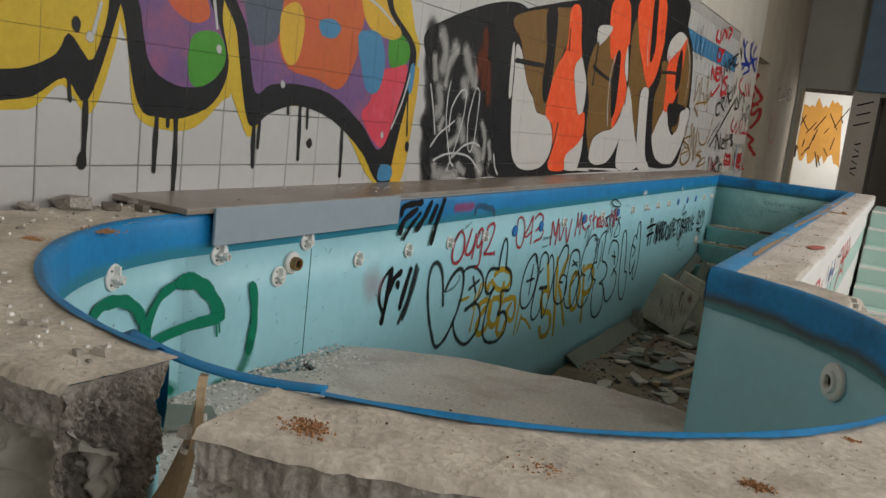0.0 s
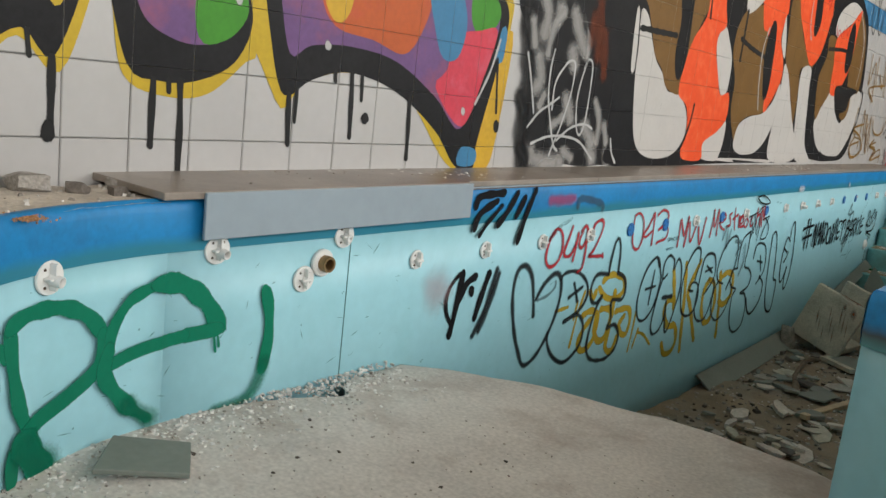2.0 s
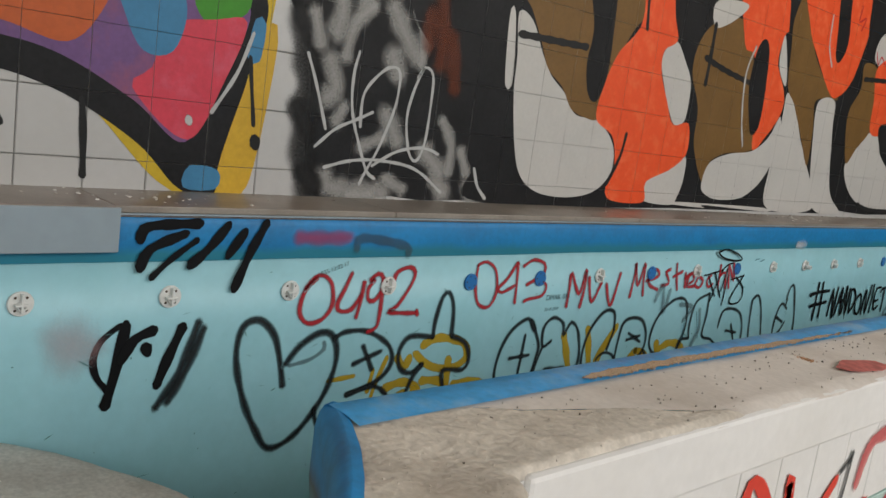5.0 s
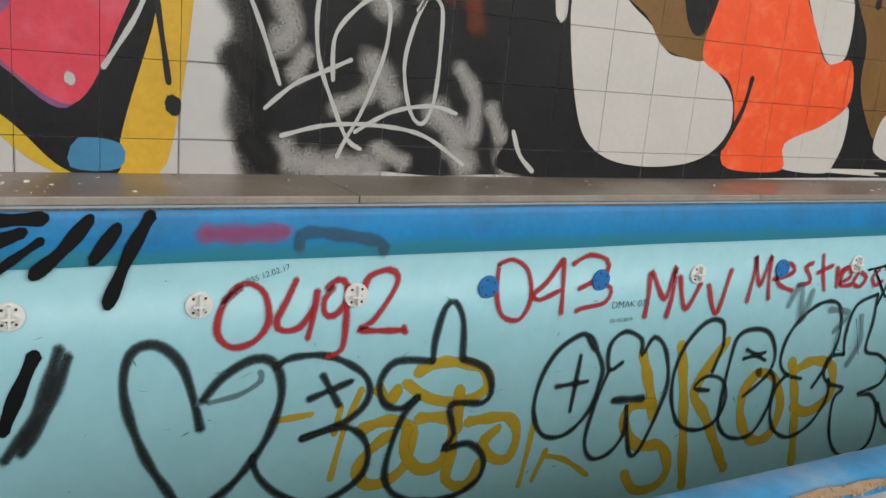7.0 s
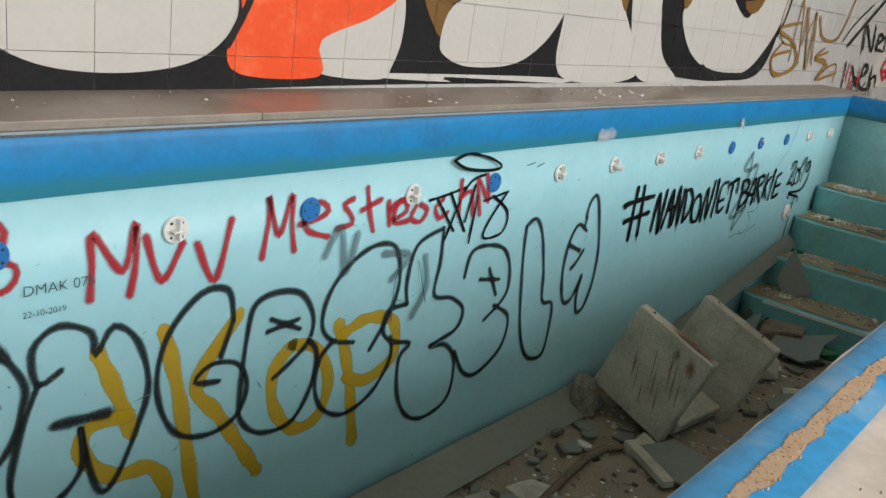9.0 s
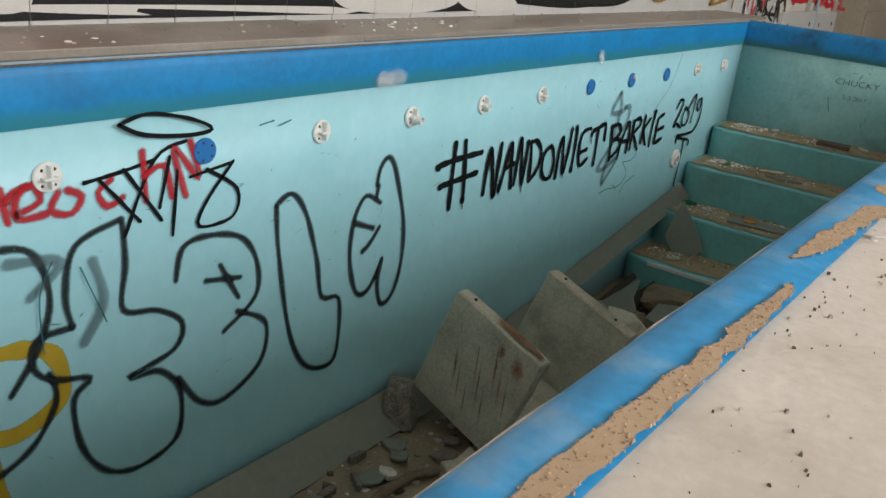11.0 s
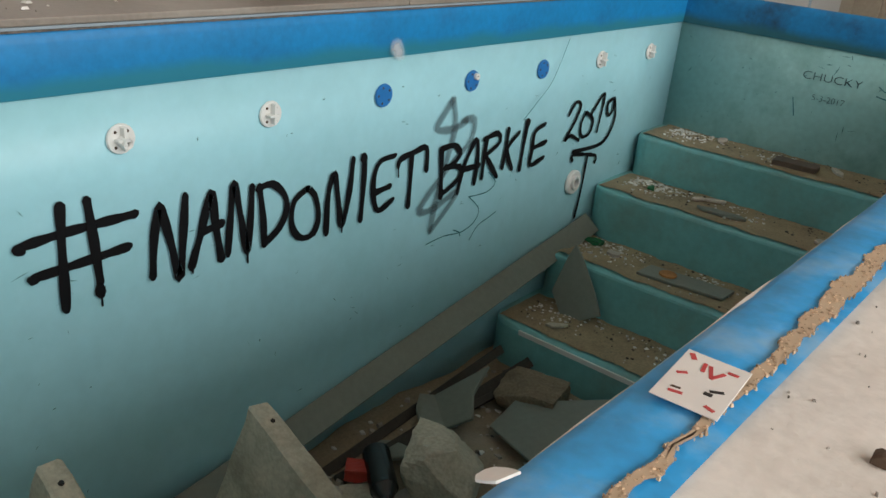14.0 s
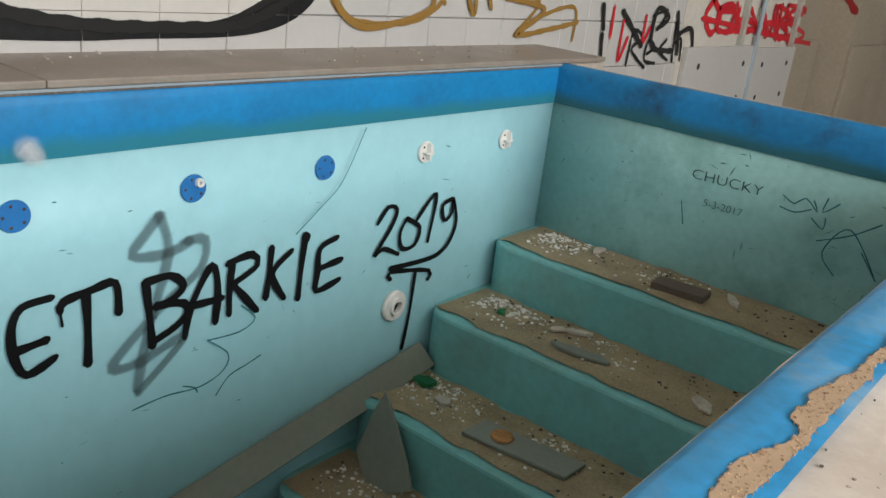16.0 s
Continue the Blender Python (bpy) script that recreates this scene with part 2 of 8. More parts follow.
def slab(name, x0, x1, y0, y1, z0, z1, mat, parent=None, label="", bevel=0.0, kind=""):
    bm = bmesh.new()
    box(bm, x0, x1, y0, y1, z0, z1, bevel)
    ob = part(name, bm, mat, parent, label)
    return tagged(ob, kind=kind)


def rough_grid(name, fn, nu, nv, mat, parent=None, label="", smooth=True, kind="", mats=(), pick=None):
    """A sheet of nu x nv cells; fn(u, v) gives a place, with u and v from 0 to 1."""
    verts = [fn(i / nu, j / nv) for i in range(nu + 1) for j in range(nv + 1)]
    faces = [(i * (nv + 1) + j, (i + 1) * (nv + 1) + j, (i + 1) * (nv + 1) + j + 1, i * (nv + 1) + j + 1) for i in range(nu) for j in range(nv)]
    ob = link(name, verts, faces, mat, parent, label, smooth, kind)
    for extra in mats:
        ob.data.materials.append(extra)
    if pick:
        for k, p in enumerate(ob.data.polygons):
            p.material_index = pick((k // nv + 0.5) / nu, (k % nv + 0.5) / nv)
    return ob


def fbm(x, y, z=0.0, s=1.0, o=4):
    return noise.fractal(Vector((x * s, y * s, z * s)), 0.8, 2.0, o)


# ---- the room ----
def wall(name, x0, x1, y0, y1, z0, z1, mat, label):
    return tagged(slab(name, x0, x1, y0, y1, z0, z1, mat), label, "wall", kind="structure")


TILE_X, LEDGE_Z, T = -2.16, 1.145, 0.2
def floor_sheet():
    """One sheet for the hall's floor, left open where the pool goes below it."""
    xs = [-2.6, -1.9, -0.40, 1.0, EAST + 0.2]
    ys = [SOUTH - 0.2, 0.0, 3.0, 10.46, 15.0, NORTH + 5]
    verts = [(x, y, FLOOR) for x in xs for y in ys]
    n = len(ys)
    faces = [(i * n + j, (i + 1) * n + j, (i + 1) * n + j + 1, i * n + j + 1) for i in range(len(xs) - 1) for j in range(n - 1) if not (i == 1 and j == 2)]
    return link("floor", verts, faces, M_FLOOR)


tagged(floor_sheet(), "dusty pale concrete floor strewn with debris", "floor", kind="structure")
tagged(slab("ceiling", -2.6, EAST + 0.2, SOUTH - 0.2, NORTH + 5, CEIL, CEIL + 0.2, M_PLASTER), "stained white plaster ceiling", "ceiling", kind="structure")
wall_west = wall("wall_west", -2.45, TILE_X - 0.012, SOUTH, 12.0, FLOOR, CEIL, M_GROUT, "tiled long wall covered with graffiti murals")
wall("wall_west_plaster_upper", TILE_X - 0.012, TILE_X + 0.004, SOUTH, 12.0, 2.955, CEIL, M_PLASTER, "stained white plaster above the wall tiles")
wall("wall_west_pier", -2.45, TILE_X, 12.0, 13.75, FLOOR, CEIL, M_PLASTER, "white plaster pier covered with spray tags")
wall("wall_west_niche_back", -2.6, -2.4, 13.75, 15.0, FLOOR, CEIL, M_PLASTER_BROWN, "beige plaster back of a shallow wall niche")
wall("wall_west_niche_top", -2.4, TILE_X, 13.75, 15.0, 2.83, CEIL, M_PLASTER_BROWN, "beige plaster lintel over a wall niche")
wall("wall_west_end", -2.45, TILE_X, 15.0, NORTH, FLOOR, CEIL, M_PLASTER_BROWN, "beige stained plaster wall beside the doorway")
DOOR_X0, DOOR_X1, DOOR_Z = -2.07, -1.11, 2.76
wall("wall_north_jamb", -2.45, DOOR_X0, NORTH, NORTH + 0.25, FLOOR, CEIL, M_PLASTER_GREY, "grey plaster wall beside the far doorway")
wall("wall_north_lintel", DOOR_X0, DOOR_X1, NORTH, NORTH + 0.25, DOOR_Z, CEIL, M_PLASTER_GREY, "grey plaster wall over the far doorway")
wall("wall_north_pier", DOOR_X1, -0.62, NORTH, NORTH + 0.25, FLOOR, CEIL, M_PLASTER, "pale plaster pier with black spray scribbles")
wall("wall_north_over_passage", -0.62, 0.4, NORTH, NORTH + 0.25, 2.7, CEIL, M_PLASTER_GREY, "grey plaster wall over a dark passage")
wall("wall_north_rest", 0.4, EAST, NORTH, NORTH + 0.25, FLOOR, CEIL, M_PLASTER_GREY, "grey plaster end wall")
wall("wall_back_room", -2.6, 1.0, 21.6, 21.8, FLOOR, CEIL, M_PLASTER, "white wall behind the doorway with orange graffiti")
wall("wall_back_room_west", -2.6, -2.4, NORTH, 21.6, FLOOR, CEIL, M_PLASTER, "white side wall of the back room")
wall("wall_back_room_east", 0.8, 1.0, NORTH + 0.25, 21.6, FLOOR, CEIL, M_PLASTER, "white side wall of the back room")
wall("wall_passage", -0.75, -0.62, NORTH + 0.25, 21.6, FLOOR, CEIL, M_PLASTER_GREY, "partition behind the dark passage")
wall("wall_south", -2.45, EAST, SOUTH - 0.2, SOUTH, FLOOR, CEIL, M_PLASTER, "plain white plaster wall closing the hall")
edges_y = [SOUTH] + [v for w in WINDOWS for v in w] + [NORTH]
for y0, y1 in zip(edges_y[::2], edges_y[1::2]):
    wall("wall_east_pier", EAST, EAST + 0.25, y0, y1, FLOOR, CEIL, M_PLASTER, "plain white plaster pier between window openings")
for y0, y1 in WINDOWS:
    wall("wall_east_sill", EAST, EAST + 0.25, y0, y1, FLOOR, 2.2, M_PLASTER, "plain white plaster wall under a window opening")
    wall("wall_east_lintel", EAST, EAST + 0.25, y0, y1, 4.45, CEIL, M_PLASTER, "plain white plaster wall over a window opening")

# ---- the pool ----
RIM, BAND = 1.12, 0.99
CX, CY, R_IN, R_OUT = -0.835, 1.87, 1.015, 1.24
XL, XR, XO, YE = -1.86, -0.442, -0.17, 10.42
SHELF_Z, DEEP = 0.50, -0.26
pool = tagged(empty("swimming_pool", (CX, CY, 0)), "empty raised turquoise pool with blue rim and graffiti", "pool")
scene.view_layers[0].update()
A_DIV = math.atan2(math.sqrt(R_IN ** 2 - (XR - CX) ** 2), XR - CX) + 2 * math.pi


def polar(r, a, z):
    return (CX + r * math.cos(a), CY + r * math.sin(a), z)


def wall_sheet(name, path, z0, z1, mat, label="", nz=6, thick=0.012, wob=0.0):
    """An upright sheet along a plan path, thickened outward."""
    n = len(path)
    def fn(u, v):
        i = min(n - 1, int(round(u * (n - 1))))
        x, y = path[i]
        return (x, y, z0 + (z1 - z0) * v)
    ob = rough_grid(name, fn, n - 1, nz, mat, pool, label)
    so = ob.modifiers.new("thick", "SOLIDIFY")
    so.thickness, so.offset = thick, 1.0
    return ob


NOTCH0, NOTCH1 = math.radians(268.5), math.radians(279.0)
left_path = [(XL, YE - (YE - 1.87) * i / 24) for i in range(25)]
arc = [(CX + (R_IN + 0.01 * max(0.0, 1 - k / 20)) * math.cos(math.pi + k * (A_DIV - math.pi) / 60), CY + R_IN * math.sin(math.pi + k * (A_DIV - math.pi) / 60)) for k in range(61)]
k_notch0 = int((NOTCH0 - math.pi) / (A_DIV - math.pi) * 60)
k_notch1 = int((NOTCH1 - math.pi) / (A_DIV - math.pi) * 60) + 1
right_path = [(XR, arc[-1][1] + (YE - arc[-1][1]) * i / 20) for i in range(21)]
wall_sheet("liner_left", left_path, DEEP, BAND, M_TURQ, "pale turquoise long pool wall covered with tags")
wall_sheet("liner_bay", arc[:k_notch0 + 1], 0.4, BAND, M_TURQ, "curved turquoise bay wall")
wall_sheet("liner_bay_low", arc[k_notch0:k_notch1 + 1], 0.4, 0.84, M_TURQ, "broken low part of the bay wall")
wall_sheet("liner_bay", arc[k_notch1:], 0.4, BAND, M_TURQ, "curved turquoise bay wall in shade")
wall_sheet("liner_right", right_path, DEEP, BAND, M_TURQ, "shaded turquoise pool wall")
wall_sheet("liner_end", [(XL, YE), (XL + 0.5, YE), (XR - 0.4, YE), (XR, YE)][::-1], DEEP, BAND, M_TURQ_DARK, "turquoise end wall behind the steps")

# ---- graffiti paints ----
P_YELLOW = material("yellow_spray", (0.52, 0.36, 0.025), 0.5, var=0.1, scale=8, bump=0.02, spec=0.25)
P_BLACK = material("black_spray", (0.014, 0.014, 0.015), 0.5, var=0.35, scale=5, bump=0.02, spec=0.15)
P_PURPLE = material("purple_spray", (0.15, 0.075, 0.2), 0.5, var=0.15, scale=6, bump=0.02, spec=0.25, stain=(0.30, 0.09, 0.14), stain_amount=0.8, stain_scale=4)
P_GREEN = material("green_spray", (0.05, 0.24, 0.02), 0.5, var=0.12, scale=8, bump=0.02, spec=0.25)
P_ORANGE = material("dull_orange_spray", (0.48, 0.10, 0.025), 0.5, var=0.12, scale=6, bump=0.02, spec=0.25, stain=(0.5, 0.06, 0.06), stain_amount=0.6, stain_scale=4)
P_SLATE = material("slate_spray", (0.07, 0.085, 0.12), 0.5, var=0.2, scale=8, bump=0.02, spec=0.25)
P_GOLD = material("gold_spray", (0.56, 0.34, 0.03), 0.5, var=0.12, scale=8, bump=0.02, spec=0.25)
P_PINK = material("pink_spray", (0.58, 0.05, 0.08), 0.5, var=0.12, scale=8, bump=0.02, spec=0.25, stain=(0.62, 0.14, 0.2), stain_amount=0.6, stain_scale=6)
P_SKY = material("sky_blue_spray", (0.05, 0.20, 0.36), 0.5, var=0.12, scale=8, bump=0.02, spec=0.25)
P_WHITE = material("white_roller_paint", (0.52, 0.50, 0.47), 0.5, var=0.05, scale=5, bump=0.02, spec=0.25)
P_BROWN = material("brown_roller_paint", (0.17, 0.09, 0.025), 0.5, var=0.14, scale=6, bump=0.02, spec=0.25)
P_ORANGE2 = material("neon_orange_spray", (0.78, 0.085, 0.02), 0.5, var=0.06, scale=14, bump=0.02, spec=0.25, stain=(0.85, 0.2, 0.08), stain_amount=0.5, stain_scale=14)
P_WHITELINE = soft_paint("white_spray_line", (0.48, 0.48, 0.47), edge=0.4, density=0.92)
P_BLACKLINE = soft_paint("black_spray_line", (0.02, 0.02, 0.02), edge=0.2)
P_REDLINE = soft_paint("red_spray_line", (0.50, 0.02, 0.03), edge=0.3)
P_BLUELINE = soft_paint("blue_spray_line", (0.02, 0.04, 0.35), edge=0.3)
P_GOLDLINE = soft_paint("ochre_spray_line", (0.26, 0.15, 0.04), edge=0.25)
P_DARKRED = soft_paint("dark_red_spray", (0.30, 0.03, 0.03), edge=0.3)
P_SMUDGE = soft_paint("white_overspray", (0.42, 0.41, 0.39), edge=1.1, grain=0.7, density=0.75)
P_RUSTBLUR = soft_paint("rusty_overspray", (0.20, 0.05, 0.02), edge=1.1, grain=0.7, density=0.6)
P_YELLOWSOFT = soft_paint("faded_yellow_spray", (0.50, 0.34, 0.02), edge=0.3, density=0.85)
P_BLACKSOFT = soft_paint("black_soft_spray", (0.022, 0.026, 0.028), edge=0.9, density=0.93)
P_BLACKFUZZ = soft_paint("black_fading_spray", (0.02, 0.02, 0.02), edge=1.0, grain=0.5, density=0.95)
P_WHITEHAZE = soft_paint("white_haze", (0.7, 0.72, 0.74), edge=1.0, density=0.4)
P_GREYSOFT = soft_paint("grey_faint_spray", (0.07, 0.09, 0.10), edge=0.7, density=0.5)
P_BLACKHARD = soft_paint("black_wet_spray", (0.006, 0.006, 0.007), rough=0.6, edge=0.15, grain=0.15)
P_REDSOFT = soft_paint("dark_red_soft_spray", (0.40, 0.02, 0.028), edge=0.88, density=0.9)
P_REDFAINT = soft_paint("faint_red_overspray", (0.45, 0.03, 0.08), edge=1.0, density=0.55)
P_PINKSOFT = soft_paint("faint_pink_spray", (0.55, 0.35, 0.36), edge=1.0, density=0.4)
P_GREENHARD = soft_paint("deep_green_spray", (0.005, 0.17, 0.095), edge=0.2)
P_GREENMIST = soft_paint("green_spray_mist", (0.005, 0.17, 0.095), edge=1.0, grain=0.6, density=0.75)
P_PENLINE = soft_paint("thin_teal_pen", (0.03, 0.16, 0.19), edge=0.3, density=0.8)
M_FADERED = soft_paint("faded_red_spray", (0.55, 0.10, 0.10), edge=0.6, density=0.8)
P_REDBOLD = soft_paint("bold_red_spray", (0.62, 0.05, 0.03), edge=0.3)
M_FADEBLUE = soft_paint("faded_blue_spray", (0.10, 0.16, 0.36), edge=0.9, density=0.65)
P_PEN = material("dark_pen", (0.03, 0.07, 0.08), 0.6, bump=0.0)
def band_sheet(name, path, label="", lip=0.05, mat=None, outward=-1):
    """The blue rim: an upright band with a rounded shoulder and a lip over the edge."""
    n = len(path)
    prof = [(0.0, BAND - 0.004), (0.004, BAND + 0.03), (0.004, RIM - 0.03), (0.0, RIM - 0.012), (-0.006, RIM - 0.002), (-0.016, RIM + 0.004), (-lip * 0.6, RIM + 0.004), (-lip, RIM + 0.002)]
    def fn(u, v):
        i = min(n - 1, int(round(u * (n - 1))))
        k = min(len(prof) - 1, int(round(v * (len(prof) - 1))))
        x, y = path[i]
        a, b = path[max(0, i - 1)], path[min(n - 1, i + 1)]
        tx, ty = b[0] - a[0], b[1] - a[1]
        d = math.hypot(tx, ty) or 1
        nx, ny = -ty / d, tx / d
        wob = 0.003 * fbm(x * 6, y * 6, k)
        return (x + nx * (prof[k][0] + 0.004), y + ny * (prof[k][0] + 0.004), prof[k][1] + wob)
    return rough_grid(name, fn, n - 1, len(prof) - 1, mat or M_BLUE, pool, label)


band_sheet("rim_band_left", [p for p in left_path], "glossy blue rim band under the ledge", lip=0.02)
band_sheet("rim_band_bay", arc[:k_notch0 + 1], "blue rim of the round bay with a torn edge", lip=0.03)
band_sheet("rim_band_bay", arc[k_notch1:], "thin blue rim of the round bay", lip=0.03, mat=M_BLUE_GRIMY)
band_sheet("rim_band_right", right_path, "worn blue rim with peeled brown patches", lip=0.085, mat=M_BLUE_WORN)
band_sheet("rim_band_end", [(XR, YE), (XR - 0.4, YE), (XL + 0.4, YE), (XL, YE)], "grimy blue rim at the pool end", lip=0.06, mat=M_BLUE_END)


def deck_outer(a):
    """Distance from the bay's middle to the outside of the concrete, in direction a."""
    c, s = math.cos(a), math.sin(a)
    if a <= math.radians(270):
        d = []
        if c < -1e-6:
            d.append((CX - TILE_X) / -c)
        if s < -1e-6:
            d.append((CY - 0.63) / -s)
        return min(d)
    if a > 2 * math.pi + math.radians(57.9):
        return (XO - CX) / c
    return R_OUT


def in_notch(a):
    return NOTCH0 < a < NOTCH1


def deck_fn(u, v):
    a = math.pi + (A_DIV - math.pi) * u
    r0, r1 = R_IN + 0.006, deck_outer(a)
    r1 += 0.014 * fbm(math.cos(a) * 9, math.sin(a) * 9, 3) + 0.007 * fbm(math.cos(a) * 48, math.sin(a) * 48, 7) - 0.012
    r = r0 + (r1 - r0) * v
    x, y, _ = polar(r, a, 0)
    z = RIM - 0.004 + 0.005 * fbm(x, y, 0, 7) - 0.014 * max(0, (v - 0.93) / 0.07) ** 2
    return (x, y, z - hole_depth(a, v))


def hole_depth(a, v):
    """The broken hole in the outer edge of the rim, near the corner of the long wall."""
    d = math.degrees(a) - 360
    k = math.hypot((d - 36) / 9.0, (v - 0.95) / 0.68) + 0.22 * fbm(d * 0.3, v * 5, 2)
    return 0.0 if k > 1 else (0.17 + 0.07 * fbm(d * 0.8, v * 9, 5)) * min(1, (1 - k) * 4.5)


def deck(name, a0, a1, nu, nv, label=""):
    u0, u1 = (a0 - math.pi) / (A_DIV - math.pi), (a1 - math.pi) / (A_DIV - math.pi)
    return rough_grid(name, lambda u, v: deck_fn(u0 + (u1 - u0) * u, v), nu, nv, M_CONC, pool, label, mats=(M_HOLE,), pick=lambda u, v: 1 if hole_depth(math.pi + (A_DIV - math.pi) * (u0 + (u1 - u0) * u), v) > 0.01 else 0)


deck("deck_top", math.pi, NOTCH0, 260, 26, "dusty crumbling concrete deck beside the tiled wall")
deck("deck_top", NOTCH1, A_DIV, 220, 22, "dusty curved concrete rim around the bay")


def deck_side(name, a0, a1, nu, z0, mat, label="", nv=26, raw=0.0, lower=None):
    """The outside of the deck; raw says how deeply it is broken."""
    u0, u1 = (a0 - math.pi) / (A_DIV - math.pi), (a1 - math.pi) / (A_DIV - math.pi)
    def fn(u, v):
        x, y, z = deck_fn(u0 + (u1 - u0) * u, 1.0)
        h = z0 + (z - z0) * v
        k = z - h
        below = max(0.0, min(1.0, (k - 0.062 - 0.022 * fbm(x * 11, y * 11, 4)) * 70))
        inset = 0.006 + 0.011 * abs(fbm(x * 34, y * 34, h * 34)) * (1 - below) * min(1, k * 60) + below * (0.028 + 0.003 * fbm(x * 7, y * 7, h * 7))
        if raw:
            inset += raw * min(1, k * 12) * (abs(fbm(x * 16, y * 16, h * 16)) + 0.4 * fbm(x * 45, y * 45, h * 45))
            edge = max(abs(x + 0.955) / 0.10, abs(h - 0.86) / 0.13) + 0.25 * fbm(x * 12, 3, h * 12)
            inset += 0.06 * max(0, min(1, (1.1 - edge) * 5))
        d = math.hypot(x - CX, y - CY)
        f = (d - inset) / d
        return (CX + (x - CX) * f, CY + (y - CY) * f, h)
    def coat(u, v):
        x, y, z = deck_fn(u0 + (u1 - u0) * u, 1.0)
        return 1 if lower and (z - z0) * (1 - v) > 0.066 + 0.022 * fbm(x * 11, y * 11, 4) else 0
    return rough_grid(name, fn, nu, nv, mat, pool, label, mats=(lower,) if lower else (), pick=coat if lower else None)


deck_side("deck_side", math.radians(220), NOTCH0, 220, FLOOR, M_CONC_RAW, "broken concrete front of the deck", 170, 0.03, M_RENDERCOAT)
deck_side("deck_side", NOTCH1, math.radians(330), 320, FLOOR, M_CONC_RAW, "broken plastered front of the bay", 170, 0.0, M_RENDERCOAT)
deck_side("deck_side", math.radians(330), A_DIV, 90, FLOOR, M_WHITE, "white painted outside of the bay")

# right rim: a concrete slab with a white outer wall below
y_div = arc[-1][1]
def rim_fn(u, v):
    x = XR - 0.0 + (XO - XR) * v
    ys = y_div + (x - XR) * math.tan(A_DIV)
    y = ys + (YE + 0.14 - ys) * u
    return (x + (0.006 * fbm(x, y, 5, 8) if v > 0.9 else 0), y, RIM - 0.004 + 0.004 * fbm(x, y, 0, 7) - (0.012 if v > 0.97 else 0))
rough_grid("rim_top", rim_fn, 160, 12, M_RIMTOP, pool, "dusty concrete top of the pool wall with rusty anchors")
y_w = CY + R_OUT * math.sin(math.radians(57.9))
slab("rim_fascia", XO - 0.06, XO, y_w, YE + 0.14, RIM - 0.115, RIM - 0.012, M_WHITE, pool, "white painted edge of the concrete slab", 0.008)
slab("outer_wall_core", XO - 0.1, XO - 0.036, y_w, YE + 0.14, 0.62, RIM - 0.115, M_GROUT, pool, "grey joints of the outer pool wall")
y = y_w
while y < YE + 0.1:
    y1 = min(YE + 0.14, y + 0.148)
    slab("outer_panel", XO - 0.042, XO - 0.03, y + 0.0012, y1 - 0.0012, 0.803, RIM - 0.116, M_WHITE, pool, "", 0.002)
    slab("outer_band_tile", XO - 0.042, XO - 0.028, y + 0.0012, y1 - 0.0012, 0.622, 0.80, M_PALEGREEN, pool, "", 0.002)
    y = y1
slab("outer_wall_lower", XO - 0.1, XO - 0.03, y_w, YE + 0.14, FLOOR, 0.62, M_WHITE, pool, "white outer pool wall")
slab("end_rim", XL, XR, YE + 0.02, YE + 0.14, FLOOR, RIM - 0.006, M_CONC, pool, "concrete rim at the pool end", 0.008)

# bay floor, riser into the deep part, deep floor
R_SH = 1.41
def shelf_fn(u, v):
    a = math.radians(0 + 360 * u)
    r1 = R_IN + 0.0
    x, y = CX + R_SH * math.cos(a), CY + R_SH * math.sin(a)
    rmax = R_SH if math.sin(a) > 0.55 else R_IN + 0.02
    if XL - 0.005 > CX + rmax * math.cos(a):
        rmax = (CX - XL + 0.005) / -math.cos(a)
    r = rmax * v
    x, y = CX + r * math.cos(a), CY + r * math.sin(a)
    edge = 0.05 * max(0, (v - 0.93) / 0.07) ** 2 if math.sin(a) > 0.55 else 0
    return (x, y, SHELF_Z + 0.03 * max(0, -x - 1.2) / 0.6 + 0.006 * fbm(x, y, 0, 4) - edge)
rough_grid("bay_floor", shelf_fn, 160, 30, M_SHELF, pool, "dusty grey floor of the round bay")
def riser_fn(u, v):
    a = math.radians(30 + 120 * u)
    r = R_SH
    if XL > CX + r * math.cos(a):
        r = (CX - XL) / -math.cos(a)
    return (CX + r * math.cos(a), CY + r * math.sin(a), DEEP + (SHELF_Z - 0.045 - DEEP) * v)
rough_grid("bay_riser", riser_fn, 60, 4, M_STEP, pool, "curved turquoise drop into the deep part")
tagged(rough_grid("deep_floor", lambda u, v: (XL + (XR - XL) * u, 2.9 + (YE - 2.9) * v, DEEP + 0.05 + 0.035 * fbm(XL + 1.4 * u, 7.5 * v, 0, 2.2)), 40, 180, M_SAND, pool), "dirty rubble-strewn pool floor")

